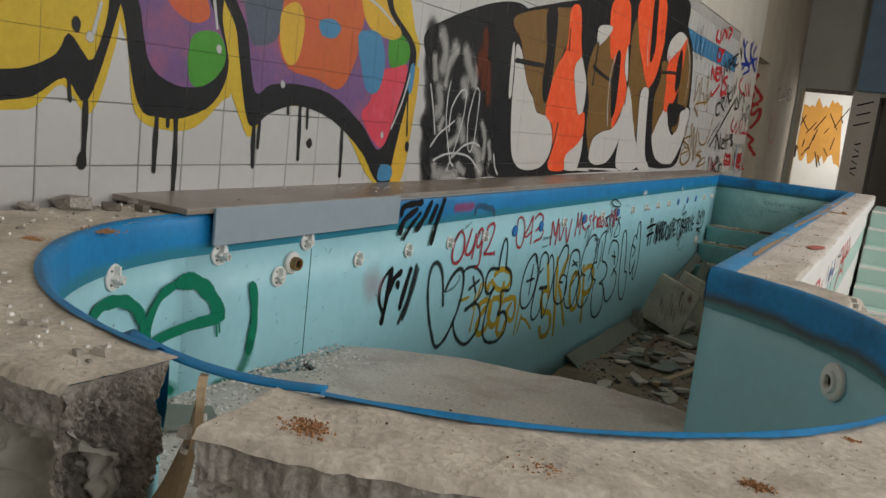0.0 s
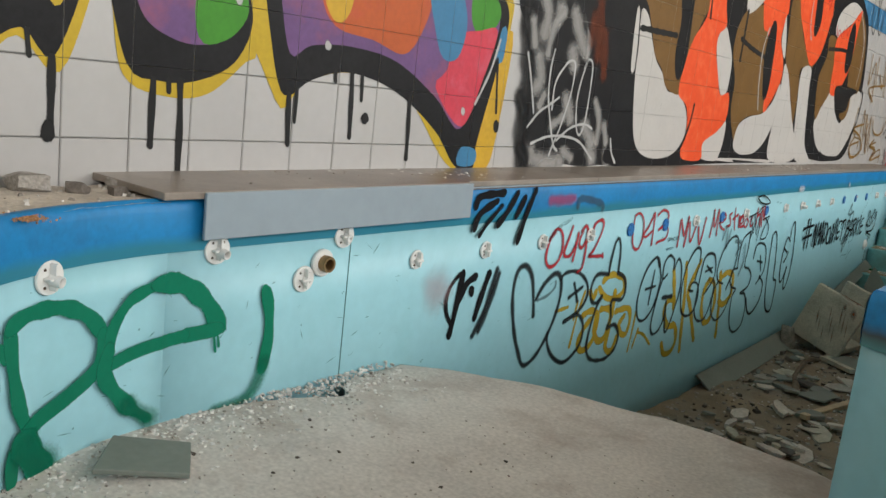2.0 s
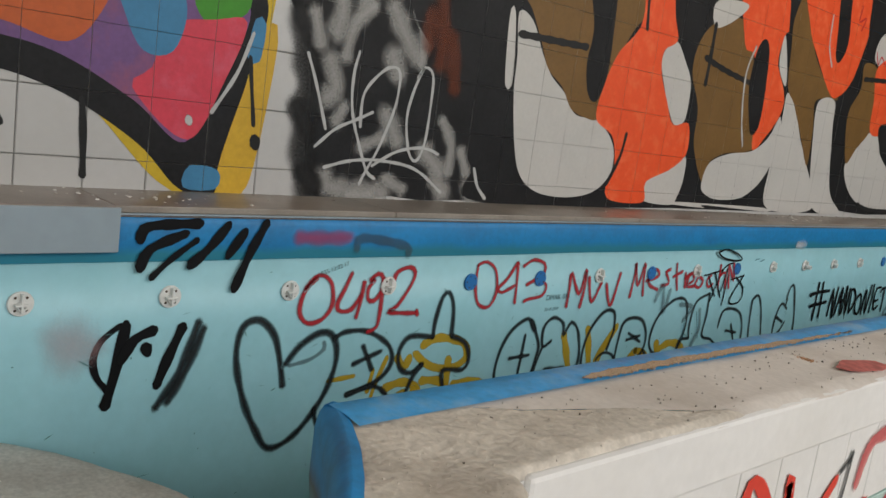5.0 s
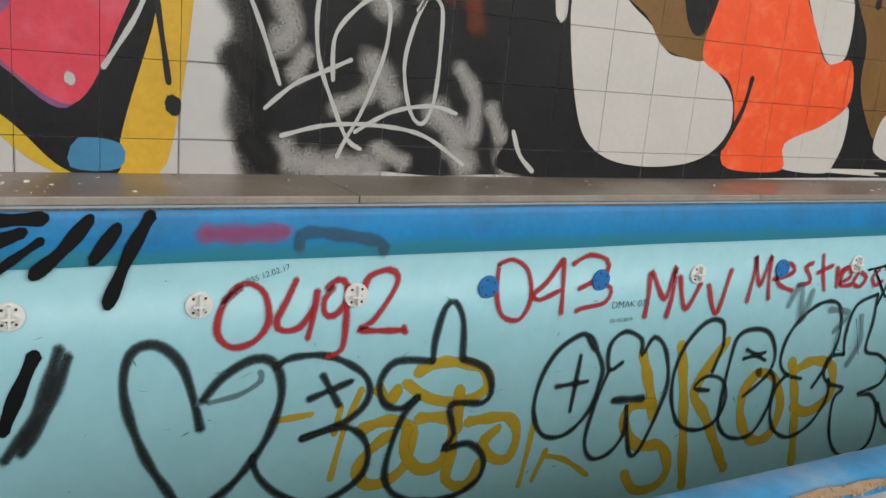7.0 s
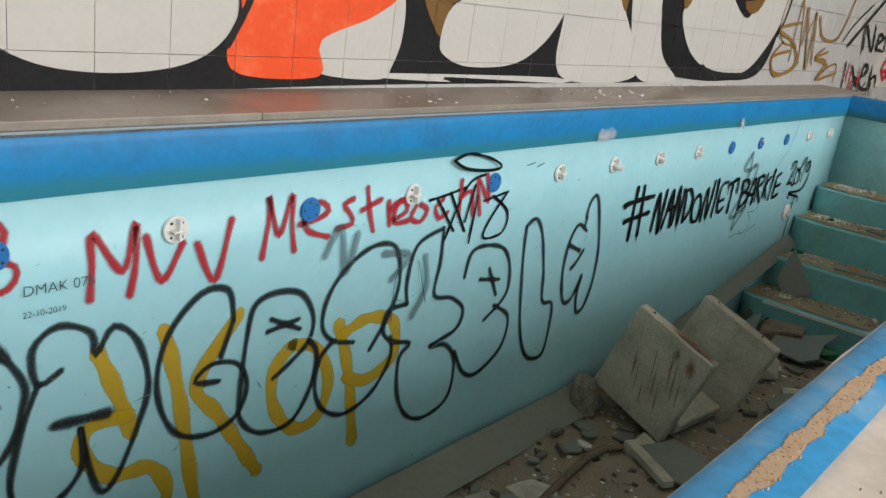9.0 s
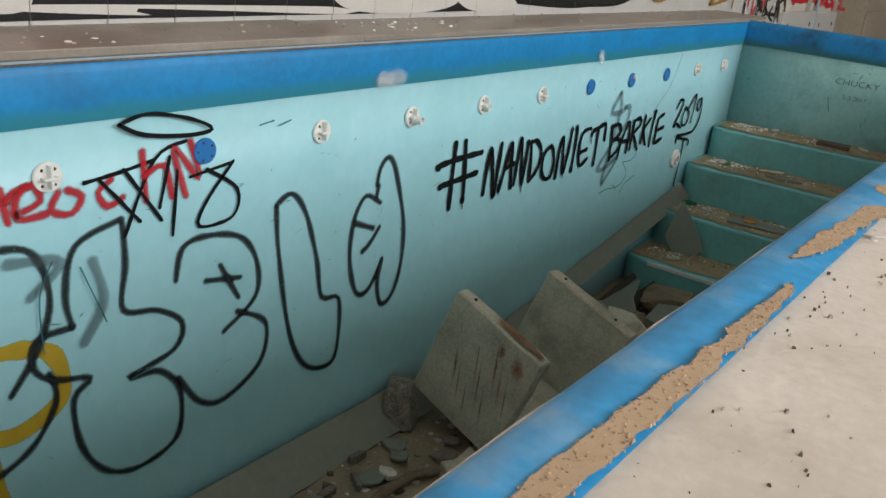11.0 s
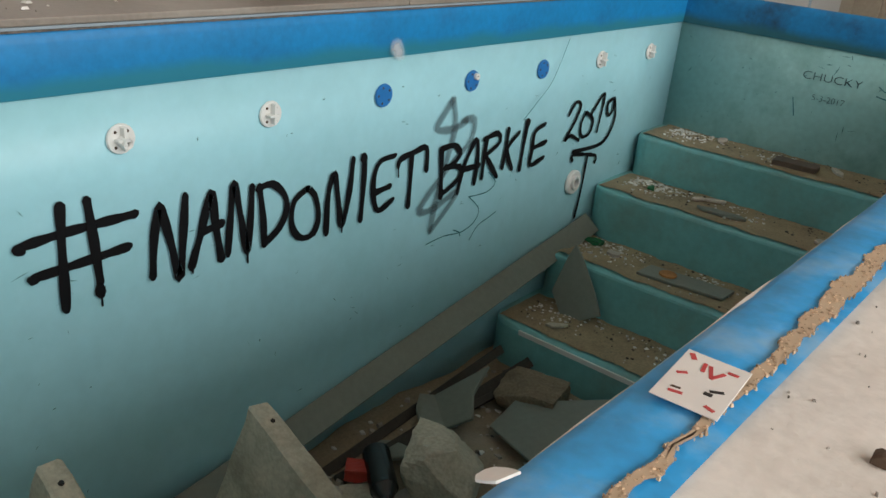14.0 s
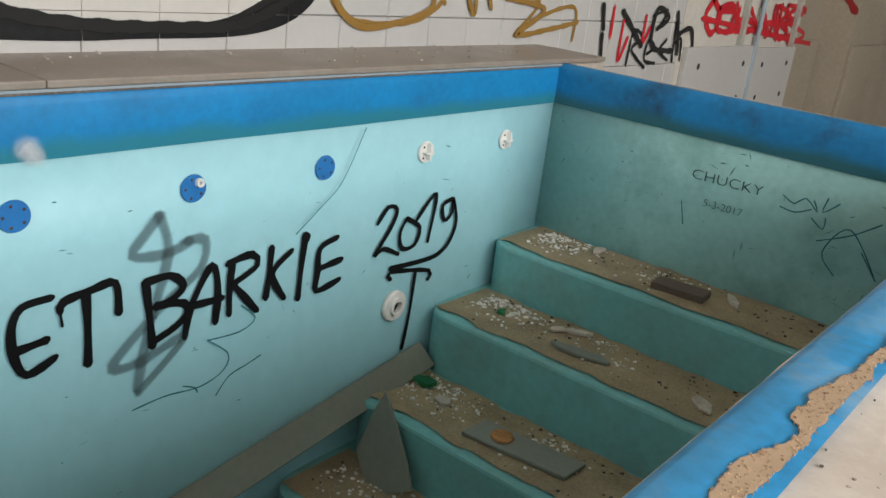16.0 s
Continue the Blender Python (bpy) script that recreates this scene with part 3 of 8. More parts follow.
# steps at the end
STEPS = [(10.12, 0.525), (9.81, 0.35), (9.5, 0.145), (9.19, -0.045)]
for k, (y, z) in enumerate(STEPS):
    rc = 0.10
    plan = [(XR, YE), (XL, YE), (XL, y + rc)] + [(XL + rc - rc * math.cos(t * math.pi / 16), y + rc - rc * math.sin(t * math.pi / 16)) for t in range(1, 9)] + [(XR, y)]
    bm = bmesh.new()
    vs = [bm.verts.new((x, yy, DEEP)) for x, yy in plan]
    f = bm.faces.new(vs)
    ext = bmesh.ops.extrude_face_region(bm, geom=[f])
    for v in ext["geom"]:
        if isinstance(v, bmesh.types.BMVert):
            v.co.z = z
    top = [e for e in bm.edges if all(abs(v.co.z - z) < 1e-5 and v.co.y < YE - 0.01 for v in e.verts)]
    bmesh.ops.bevel(bm, geom=top, offset=0.012, segments=2, affect="EDGES", profile=0.5)
    ob = part("pool_step", bm, M_STEP, pool, "turquoise pool step covered with dirt and chips")
    dirt = rough_grid("step_dirt", lambda u, v, y=y, z=z: (XL + 0.03 + (XR - XL - 0.04) * u, y + 0.035 + 0.02 * fbm(u * 9, k) + (STEPS[k - 1][0] - y - 0.04 if k else YE - y - 0.04) * v, z + 0.004 + 0.006 * abs(fbm(u * 1.4, v * 0.3 + k, 0, 9))), 60, 12, M_DIRT, pool, "brown dirt lying on a pool step")

# ledge along the tiled wall
ledge = tagged(empty("stone_ledge", (-2.0, 5, LEDGE_Z)), "long grey-brown stone ledge between pool and tiled wall", "ledge", kind="structure")
scene.view_layers[0].update()
slab("ledge_body", TILE_X - 0.002, XL - 0.015, 1.95, 10.75, FLOOR, LEDGE_Z - 0.02, M_CONC, ledge)
y = 3.07
joints = [1.83, 3.07, 4.05, 5.5, 7.05, 8.6, 10.72]
for y0, y1 in zip(joints, joints[1:]):
    dz = 0.004 if y0 > 7 else 0.0
    slab("ledge_slab", TILE_X - 0.001, XL + (0.03 if y0 < 3 else 0.012), y0 + 0.001, y1 - 0.001, LEDGE_Z - 0.02, LEDGE_Z - dz, M_LEDGE, ledge, "" if y0 > 2 else "loose stone slab at the broken end", 0.003)
slab("ledge_trim", XL - 0.012, XL + 0.0135, 3.07, 10.42, LEDGE_Z - 0.026, LEDGE_Z - 0.0205, M_METAL, ledge, "thin grey edge trim under the slabs")
slab("ledge_joint", XL - 0.012, XL + 0.007, 3.07, 10.42, LEDGE_Z - 0.032, LEDGE_Z - 0.0262, M_MORTAR, ledge, "dark open joint under the ledge")
slab("coping_sheet", XL + 0.031, XL + 0.043, 1.945, 3.075, 1.02, LEDGE_Z - 0.002, M_METAL, ledge, "bare grey metal coping sheet", 0.003)

# tiles of the long wall
def tile_mesh(w, h, mat):
    me = bpy.data.meshes.new("tile")
    b = 0.003
    y, z = w / 2 - 0.0012, h / 2 - 0.0012
    verts = [(-0.012, -y, -z), (-0.012, y, -z), (-0.012, y, z), (-0.012, -y, z), (-b, -y, -z), (-b, y, -z), (-b, y, z), (-b, -y, z), (0, -y + b, -z + b), (0, y - b, -z + b), (0, y - b, z - b), (0, -y + b, z - b)]
    faces = [(8, 9, 10, 11)] + [(4 + i, 4 + (i + 1) % 4, 8 + (i + 1) % 4, 8 + i) for i in range(4)] + [(i, (i + 1) % 4, 4 + (i + 1) % 4, 4 + i) for i in range(4)]
    me.from_pydata(verts, [], faces)
    me.materials.append(mat)
    return me


ROW0 = 1.234


def tile_edge(i):
    """The joint before column i; the wall was tiled in three runs of slightly different joints."""
    if i < 14:
        return 1.548 + 0.1925 * i
    if i < 38:
        return 4.243 + 0.1997 * (i - 14)
    return 9.036 + 0.2037 * (i - 38)


kinds = {}
rest_v, rest_f = [], []
for i in range(-28, 53):
    y0, y1 = tile_edge(i), min(12.0, tile_edge(i + 1))
    w = round(y1 - y0, 4)
    if w < 0.02:
        continue
    for j in range(-7, 9):
        y, z = (y0 + y1) / 2, ROW0 + (j - 0.5) * T
        if j < 0 and 1.7 < y < 10.65:
            continue
        near = 1.0 < y < 10.4 and 0 <= j <= 5 or (j == 7 and y > 7)
        key = (w, j == 7 if near else False)
        if key not in kinds:
            kinds[key] = tile_mesh(w, T, M_TILE_BLUE if key[1] else M_TILE)
        me = kinds[key]
        if near:
            ob = new("tile", me)
            ob.parent = wall_west
            ob.location = (TILE_X + 0.0006 * random.uniform(-1, 1), y, z)
        else:
            o = len(rest_v)
            rest_v += [(v.co.x + TILE_X, v.co.y + y, v.co.z + z) for v in me.vertices]
            rest_f += [tuple(o + q for q in p.vertices) for p in me.polygons]
tagged(link("tiles_joined", rest_v, rest_f, M_TILE_FAR, wall_west), kind="stuff")


# ---- graffiti ----
def smooth_path(pts, step=0.02, closed=False):
    """A Catmull-Rom line through the points, sampled evenly enough."""
    n = len(pts)
    out = []
    for i in range(n if closed else n - 1):
        if closed:
            p0, p1, p2, p3 = (pts[(i + k - 1) % n] for k in range(4))
        else:
            p0, p1, p2, p3 = pts[max(0, i - 1)], pts[i], pts[i + 1], pts[min(n - 1, i + 2)]
        d = math.hypot(p2[0] - p1[0], p2[1] - p1[1])
        m = max(2, min(16, int(d / step) + 1))
        for k in range(m):
            t = k / m
            out.append(tuple(0.5 * (2 * b + (c - a) * t + (2 * a - 5 * b + 4 * c - d_) * t * t + (3 * b - a - 3 * c + d_) * t ** 3) for a, b, c, d_ in zip(p0, p1, p2, p3)))
    if not closed:
        out.append(tuple(pts[-1]))
    return out


def graffiti(label, where, layer):
    at = {"pool": (XL, 5, 0.6), "tile": (TILE_X, 5, 1.4), "niche": (-2.3, 15.0, 1.8), "outer": (XO - 0.03, 5, 0.7), "end": (-1.1, YE, 0.8)}[where]
    ob = tagged(empty("graffiti", at), label, "graffiti", kind="structure")
    ob["layer"], ob["count"] = layer, 0
    ob["where"] = where
    return ob


def on_wall(tag, s, z, lift):
    where = tag["where"]
    if where == "pool":
        if s >= CY:
            return (XL + lift, s, z)
        a = math.pi + (CY - s)
        return (CX + (R_IN + 0.004 - lift) * math.cos(a), CY + (R_IN + 0.001 - lift) * math.sin(a), z)
    if where == "niche":
        return (s, 15.0 - lift, z)
    if where == "end":
        return (s, YE - lift, z)
    x = {"tile": TILE_X, "outer": XO - 0.028}[where]
    return (x + lift, s, z)


def next_lift(tag, high=False):
    k = tag["count"]
    tag["count"] = k + 1
    return (0.0105 if high else 0.0016) + tag["layer"] * 0.0009 + k * 0.00004


def stroke(tag, mat, w, pts):
    """One line of paint along a path of places on the wall."""
    path = smooth_path(pts)
    high = tag["where"] == "pool" and max(p[1] for p in pts) > 0.975
    lift = next_lift(tag, high)
    verts, faces, cover = [], [], []
    n = len(path)
    for i, (s, z) in enumerate(path):
        a, b = path[max(0, i - 1)], path[min(n - 1, i + 1)]
        ts, tz = b[0] - a[0], b[1] - a[1]
        d = math.hypot(ts, tz) or 1
        ts, tz = ts / d, tz / d
        wob = w * (0.62 + 0.09 * math.sin(i * 0.7 + s * 40))
        rows = [(0, 1)]
        if i == 0:
            rows = [(-0.6, 0), (0, 1)]
        if i == n - 1:
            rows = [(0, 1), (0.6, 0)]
        for shift, c in rows:
            k = 0.45 if c == 0 else 1.0
            for side, cv in ((-1, 0), (-0.45, 0.75), (0, 1), (0.45, 0.75), (1, 0)):
                verts.append(on_wall(tag, s + ts * shift * w - tz * side * wob * k, z + tz * shift * w + ts * side * wob * k, lift))
                cover.append(cv * c)
    for r in range(len(verts) // 5 - 1):
        for k in range(4):
            faces.append((r * 5 + k, r * 5 + k + 1, r * 5 + 6 + k, r * 5 + 5 + k))
    ob = link("paint_stroke", verts, faces, mat, tag)
    at = ob.data.attributes.new("cover", "FLOAT", "POINT")
    at.data.foreach_set("value", cover)
    return ob


def fill(tag, mat, pts, sharp=False):
    """A painted field on the tiles; the joints between the tiles stay free."""
    path = pts if sharp == 2 else smooth_path(pts, 0.03, True)
    lift = next_lift(tag)
    bm = bmesh.new()
    vs = [bm.verts.new((0, s, z)) for s, z in path]
    es = [bm.edges.new((vs[i], vs[(i + 1) % len(vs)])) for i in range(len(vs))]
    bmesh.ops.triangle_fill(bm, use_beauty=True, use_dissolve=False, edges=es)
    lo, hi = min(p[0] for p in path), max(p[0] for p in path)
    lz, hz = min(p[1] for p in path), max(p[1] for p in path)
    cuts = [((0, tile_edge(i), 0), (0, 1, 0)) for i in range(-10, 53) if lo < tile_edge(i) < hi]
    cuts += [((0, 0, ROW0 + j * T), (0, 0, 1)) for j in range(0, 9) if lz < ROW0 + j * T < hz]
    g = 0.0008
    for co, no in cuts:
        for side in (-g, g):
            geom = bm.verts[:] + bm.edges[:] + bm.faces[:]
            bmesh.ops.bisect_plane(bm, geom=geom, dist=1e-6, plane_co=Vector(co) + Vector(no) * side, plane_no=no)
    for co, no in cuts:
        gone = [f for f in bm.faces if abs((f.calc_center_median() - Vector(co)).dot(Vector(no))) < g]
        bmesh.ops.delete(bm, geom=gone, context="FACES")
    for v in bm.verts:
        v.co.x = TILE_X + lift
    return part("paint_field", bm, mat, tag)


tag = graffiti('mural of yellow, purple and orange shapes with thick black outlines', 'tile', 0)
fill(tag, P_YELLOW, [(1.053, 1.706), (1.053, 1.359), (1.431, 1.392), (1.536, 1.405), (1.626, 1.477), (1.710, 1.398), (1.754, 1.426), (1.805, 1.578), (1.825, 1.684), (1.820, 1.854)], sharp=True)
fill(tag, P_YELLOW, [(1.814, 1.852), (1.865, 1.602), (1.906, 1.407), (2.031, 1.356), (2.175, 1.369), (2.307, 1.472), (2.352, 1.533), (2.360, 1.958)], sharp=True)
fill(tag, P_YELLOW, [(2.259, 1.938), (2.431, 1.369), (2.548, 1.428), (2.718, 1.474), (2.913, 1.456), (3.092, 1.389), (3.340, 1.161), (3.546, 1.157), (3.671, 1.746), (3.626, 1.878), (3.327, 2.144)], sharp=True)
fill(tag, P_BLACK, [(1.053, 1.433), (1.241, 1.490), (1.428, 1.505), (1.513, 1.519), (1.603, 1.565), (1.642, 1.629), (1.700, 1.575), (1.732, 1.562), (1.777, 1.694), (1.788, 1.848), (1.844, 1.858), (1.809, 1.682), (1.718, 1.436), (1.635, 1.497), (1.534, 1.438), (1.430, 1.418), (1.243, 1.390), (1.053, 1.366)], sharp=True)
fill(tag, P_BLACK, [(1.827, 1.855), (1.846, 1.687), (1.916, 1.435), (2.015, 1.397), (2.131, 1.403), (2.264, 1.465), (2.324, 1.592), (2.279, 1.747), (2.232, 1.933)], sharp=True)
fill(tag, P_BLACK, [(2.302, 1.946), (2.356, 1.717), (2.433, 1.433), (2.487, 1.384), (2.581, 1.440), (2.755, 1.476), (3.000, 1.424), (3.245, 1.289), (3.391, 1.154), (3.520, 1.151), (3.602, 1.546), (3.643, 1.798), (3.414, 1.955), (3.235, 2.126)], sharp=True)
fill(tag, P_PURPLE, [(1.881, 1.865), (1.907, 1.731), (1.953, 1.575), (2.043, 1.518), (2.149, 1.507), (2.256, 1.545), (2.306, 1.630), (2.267, 1.725), (2.207, 1.814), (2.170, 1.921)])
fill(tag, P_PURPLE, [(2.360, 1.958), (2.416, 1.725), (2.479, 1.515), (2.567, 1.549), (2.743, 1.563), (2.983, 1.533), (3.222, 1.420), (3.398, 1.304), (3.502, 1.512), (3.584, 1.764), (3.365, 1.948), (3.168, 2.113)])
fill(tag, P_GREEN, [(2.146, 1.690), (2.120, 1.592), (2.154, 1.512), (2.251, 1.541), (2.307, 1.620), (2.263, 1.705)])
fill(tag, P_GREEN, [(3.395, 1.844), (3.397, 1.732), (3.469, 1.678), (3.574, 1.736), (3.581, 1.805), (3.495, 1.857)])
fill(tag, P_ORANGE, [(2.013, 1.891), (2.017, 1.783), (2.129, 1.726), (2.213, 1.757), (2.189, 1.830), (2.165, 1.920)])
fill(tag, P_ORANGE, [(2.578, 2.000), (2.583, 1.746), (2.662, 1.623), (2.853, 1.595), (3.020, 1.564), (3.112, 1.666), (3.153, 1.818), (3.146, 2.109)])
fill(tag, P_SLATE, [(2.366, 1.959), (2.406, 1.764), (2.452, 1.688), (2.579, 1.724), (2.599, 1.834), (2.595, 2.003)])
fill(tag, P_GOLD, [(2.599, 1.834), (2.606, 1.705), (2.668, 1.633), (2.727, 1.675), (2.745, 1.811), (2.692, 1.881)])
fill(tag, P_GOLD, [(3.107, 2.078), (3.188, 1.872), (3.389, 1.822), (3.494, 1.862), (3.365, 1.948), (3.235, 2.126)])
fill(tag, P_PINK, [(3.216, 1.458), (3.274, 1.526), (3.312, 1.658), (3.465, 1.699), (3.579, 1.709), (3.518, 1.513), (3.407, 1.313)])
fill(tag, P_SKY, [(3.135, 1.816), (3.178, 1.672), (3.243, 1.570), (3.336, 1.582), (3.370, 1.716), (3.298, 1.837)])
fill(tag, P_SKY, [(2.841, 1.829), (2.865, 1.777), (2.953, 1.774), (2.996, 1.822), (2.933, 1.851)])
fill(tag, P_GOLD, [(3.516, 1.174), (3.635, 1.172), (3.700, 1.665), (3.647, 1.702), (3.597, 1.517)], sharp=True)
fill(tag, P_SKY, [(3.405, 1.159), (3.519, 1.157), (3.523, 1.219), (3.422, 1.231)], sharp=True)
fill(tag, P_SKY, [(3.591, 1.600), (3.637, 1.590), (3.649, 1.716), (3.609, 1.726)], sharp=True)
stroke(tag, P_WHITELINE, 0.014, [(3.481, 1.407), (3.560, 1.543), (3.607, 1.679)])
stroke(tag, P_WHITELINE, 0.014, [(2.230, 1.814), (2.253, 1.723)])
stroke(tag, P_WHITELINE, 0.014, [(1.728, 1.637), (1.753, 1.733)])
stroke(tag, P_WHITELINE, 0.014, [(3.123, 1.985), (3.266, 1.958), (3.426, 1.892)])
stroke(tag, P_BLACKLINE, 0.020, [(1.712, 1.436), (1.713, 1.346), (1.712, 1.242)])
stroke(tag, P_BLACKLINE, 0.020, [(2.083, 1.406), (2.089, 1.280), (2.089, 1.145)])
stroke(tag, P_BLACKLINE, 0.020, [(1.998, 1.402), (1.997, 1.317), (1.997, 1.216)])
stroke(tag, P_BLACKLINE, 0.020, [(2.762, 1.477), (2.768, 1.379), (2.774, 1.257)])
stroke(tag, P_BLACKLINE, 0.020, [(3.071, 1.409), (3.082, 1.288), (3.086, 1.181)])
stroke(tag, P_BLACKLINE, 0.020, [(2.486, 1.392), (2.490, 1.305), (2.495, 1.228)])
stroke(tag, P_BLACKLINE, 0.014, [(1.649, 1.495), (1.656, 1.432)])
stroke(tag, P_BLACKLINE, 0.014, [(2.681, 1.477), (2.686, 1.441)])
stroke(tag, P_BLACKLINE, 0.014, [(2.812, 1.475), (2.817, 1.386)])
stroke(tag, P_BLACKLINE, 0.014, [(2.045, 1.405), (2.048, 1.368)])
stroke(tag, P_BLACKLINE, 0.014, [(3.602, 1.601), (3.637, 1.378)])
stroke(tag, P_BLACKLINE, 0.014, [(2.518, 1.404), (2.517, 1.301)])
stroke(tag, P_BLACKLINE, 0.034, [(1.707, 1.263), (1.706, 1.238)])
stroke(tag, P_BLACKLINE, 0.034, [(3.647, 1.333), (3.651, 1.310)])
stroke(tag, P_BLACKLINE, 0.034, [(2.844, 1.329), (2.842, 1.320)])
stroke(tag, P_BLACKLINE, 0.034, [(1.666, 1.665), (1.667, 1.649)])
stroke(tag, P_WHITELINE, 0.030, [(1.716, 1.632), (1.718, 1.622)])
stroke(tag, P_WHITELINE, 0.030, [(2.268, 1.656), (2.269, 1.646)])
stroke(tag, P_WHITELINE, 0.030, [(3.404, 1.380), (3.406, 1.370)])
stroke(tag, P_WHITELINE, 0.030, [(2.635, 1.561), (2.639, 1.552)])

tag = graffiti('white sprayed tag on a blotchy black field', 'tile', 1)
fill(tag, P_BLACK, [(3.793, 1.944), (3.804, 1.709), (3.847, 1.532), (3.845, 1.345), (3.878, 1.219), (3.912, 1.147), (4.110, 1.141), (4.229, 1.158), (4.424, 1.146), (4.633, 1.152), (4.785, 1.146), (5.203, 1.140), (5.001, 2.177)], sharp=True)
stroke(tag, P_SMUDGE, 0.110, [(3.932, 1.221), (3.991, 1.178), (4.228, 1.168)])
stroke(tag, P_SMUDGE, 0.110, [(4.479, 1.234), (4.540, 1.174)])
stroke(tag, P_SMUDGE, 0.110, [(3.932, 1.727), (3.947, 1.832), (3.885, 1.922)])
stroke(tag, P_SMUDGE, 0.110, [(4.170, 1.867), (4.243, 1.770), (4.316, 1.690)])
stroke(tag, P_SMUDGE, 0.110, [(3.903, 1.495), (3.952, 1.542), (3.914, 1.642)])
stroke(tag, P_SMUDGE, 0.110, [(4.396, 1.351), (4.510, 1.259)])
stroke(tag, P_SMUDGE, 0.110, [(4.189, 1.476), (4.265, 1.367)])
stroke(tag, P_SMUDGE, 0.110, [(4.033, 1.804), (4.053, 1.870)])
stroke(tag, P_SMUDGE, 0.110, [(4.660, 1.213), (4.705, 1.168)])
stroke(tag, P_SMUDGE, 0.110, [(4.233, 1.613), (4.191, 1.697)])
stroke(tag, P_BLACKFUZZ, 0.130, [(3.781, 1.941), (3.799, 1.708), (3.837, 1.531), (3.834, 1.344), (3.865, 1.219), (3.884, 1.159)])
stroke(tag, P_BLACKFUZZ, 0.090, [(3.771, 1.783), (3.829, 1.712)])
stroke(tag, P_BLACKFUZZ, 0.090, [(3.789, 1.465), (3.848, 1.387)])
stroke(tag, P_BLACKFUZZ, 0.090, [(3.837, 1.239), (3.909, 1.177)])
stroke(tag, P_SMUDGE, 0.070, [(3.981, 1.650), (4.008, 1.779), (4.084, 1.854)])
stroke(tag, P_SMUDGE, 0.070, [(4.292, 1.865), (4.335, 1.783), (4.335, 1.670)])
stroke(tag, P_SMUDGE, 0.070, [(4.220, 1.228), (4.320, 1.183)])
stroke(tag, P_SMUDGE, 0.070, [(3.966, 1.416), (4.000, 1.482)])
stroke(tag, P_SMUDGE, 0.070, [(4.088, 1.336), (4.200, 1.386)])
stroke(tag, P_SMUDGE, 0.070, [(4.479, 1.474), (4.544, 1.382), (4.545, 1.260)])
stroke(tag, P_SMUDGE, 0.070, [(3.833, 1.793), (3.871, 1.678)])
stroke(tag, P_SMUDGE, 0.070, [(4.601, 1.361), (4.653, 1.263)])
stroke(tag, P_SMUDGE, 0.070, [(4.050, 1.157), (4.167, 1.162)])
stroke(tag, P_RUSTBLUR, 0.090, [(4.387, 1.992), (4.425, 1.841), (4.432, 1.681)])
stroke(tag, P_RUSTBLUR, 0.090, [(4.481, 1.803), (4.523, 1.597)])
stroke(tag, P_RUSTBLUR, 0.090, [(4.357, 1.740), (4.361, 1.876)])
stroke(tag, P_WHITELINE, 0.013, [(3.822, 1.647), (3.873, 1.534), (3.927, 1.392)])
stroke(tag, P_WHITELINE, 0.013, [(4.039, 1.682), (4.024, 1.591), (4.036, 1.464), (4.088, 1.336), (4.133, 1.248), (4.175, 1.222)])
stroke(tag, P_WHITELINE, 0.013, [(3.889, 1.326), (3.968, 1.394), (4.048, 1.432), (4.130, 1.471)])
stroke(tag, P_WHITELINE, 0.013, [(4.079, 1.412), (4.079, 1.532), (4.142, 1.615), (4.198, 1.647), (4.237, 1.625), (4.232, 1.501), (4.176, 1.340), (4.127, 1.248), (4.104, 1.198)])
stroke(tag, P_WHITELINE, 0.013, [(4.352, 1.660), (4.316, 1.577), (4.296, 1.461), (4.326, 1.336), (4.369, 1.302), (4.402, 1.375), (4.409, 1.539), (4.401, 1.643), (4.358, 1.666), (4.325, 1.623)])
stroke(tag, P_WHITELINE, 0.013, [(3.937, 1.253), (4.064, 1.286), (4.212, 1.292), (4.374, 1.267), (4.522, 1.181)])
stroke(tag, P_WHITELINE, 0.013, [(4.154, 1.271), (4.269, 1.333), (4.395, 1.355), (4.482, 1.336)])

tag = graffiti('mural of brown, white and orange letters with black outlines', 'tile', 2)
fill(tag, P_BLACK, [(4.524, 2.085), (4.664, 1.537), (4.678, 1.289), (4.785, 1.146), (6.332, 1.156), (8.126, 1.163), (8.112, 1.197), (8.911, 1.168), (9.520, 1.260), (9.666, 1.852), (9.453, 2.399), (9.087, 2.618), (8.579, 2.870)], sharp=True)
fill(tag, P_WHITE, [(4.831, 1.962), (4.923, 1.939), (5.006, 1.824), (5.088, 1.730), (5.198, 1.662), (5.298, 1.575), (5.469, 1.561), (5.606, 1.469), (5.643, 1.352), (5.586, 1.261), (5.472, 1.206), (5.285, 1.186), (5.102, 1.206), (4.983, 1.273), (4.919, 1.402), (4.866, 1.630), (4.856, 1.780)])
fill(tag, P_WHITE, [(5.945, 1.191), (5.937, 1.270), (5.992, 1.328), (6.148, 1.372), (6.272, 1.442), (6.289, 1.312), (6.253, 1.212), (6.201, 1.172)])
fill(tag, P_WHITE, [(5.903, 1.895), (5.929, 1.974), (6.011, 2.015), (6.105, 1.936), (6.198, 1.822), (6.201, 1.632), (6.111, 1.599), (6.030, 1.680), (5.971, 1.767)])
fill(tag, P_WHITE, [(4.780, 1.966), (4.808, 1.958), (4.840, 1.778), (4.846, 1.653), (4.807, 1.654), (4.782, 1.844)])
fill(tag, P_WHITE, [(6.200, 1.178), (6.564, 1.164), (6.525, 1.181), (7.290, 1.158), (7.240, 1.181), (6.259, 1.192)], sharp=True)
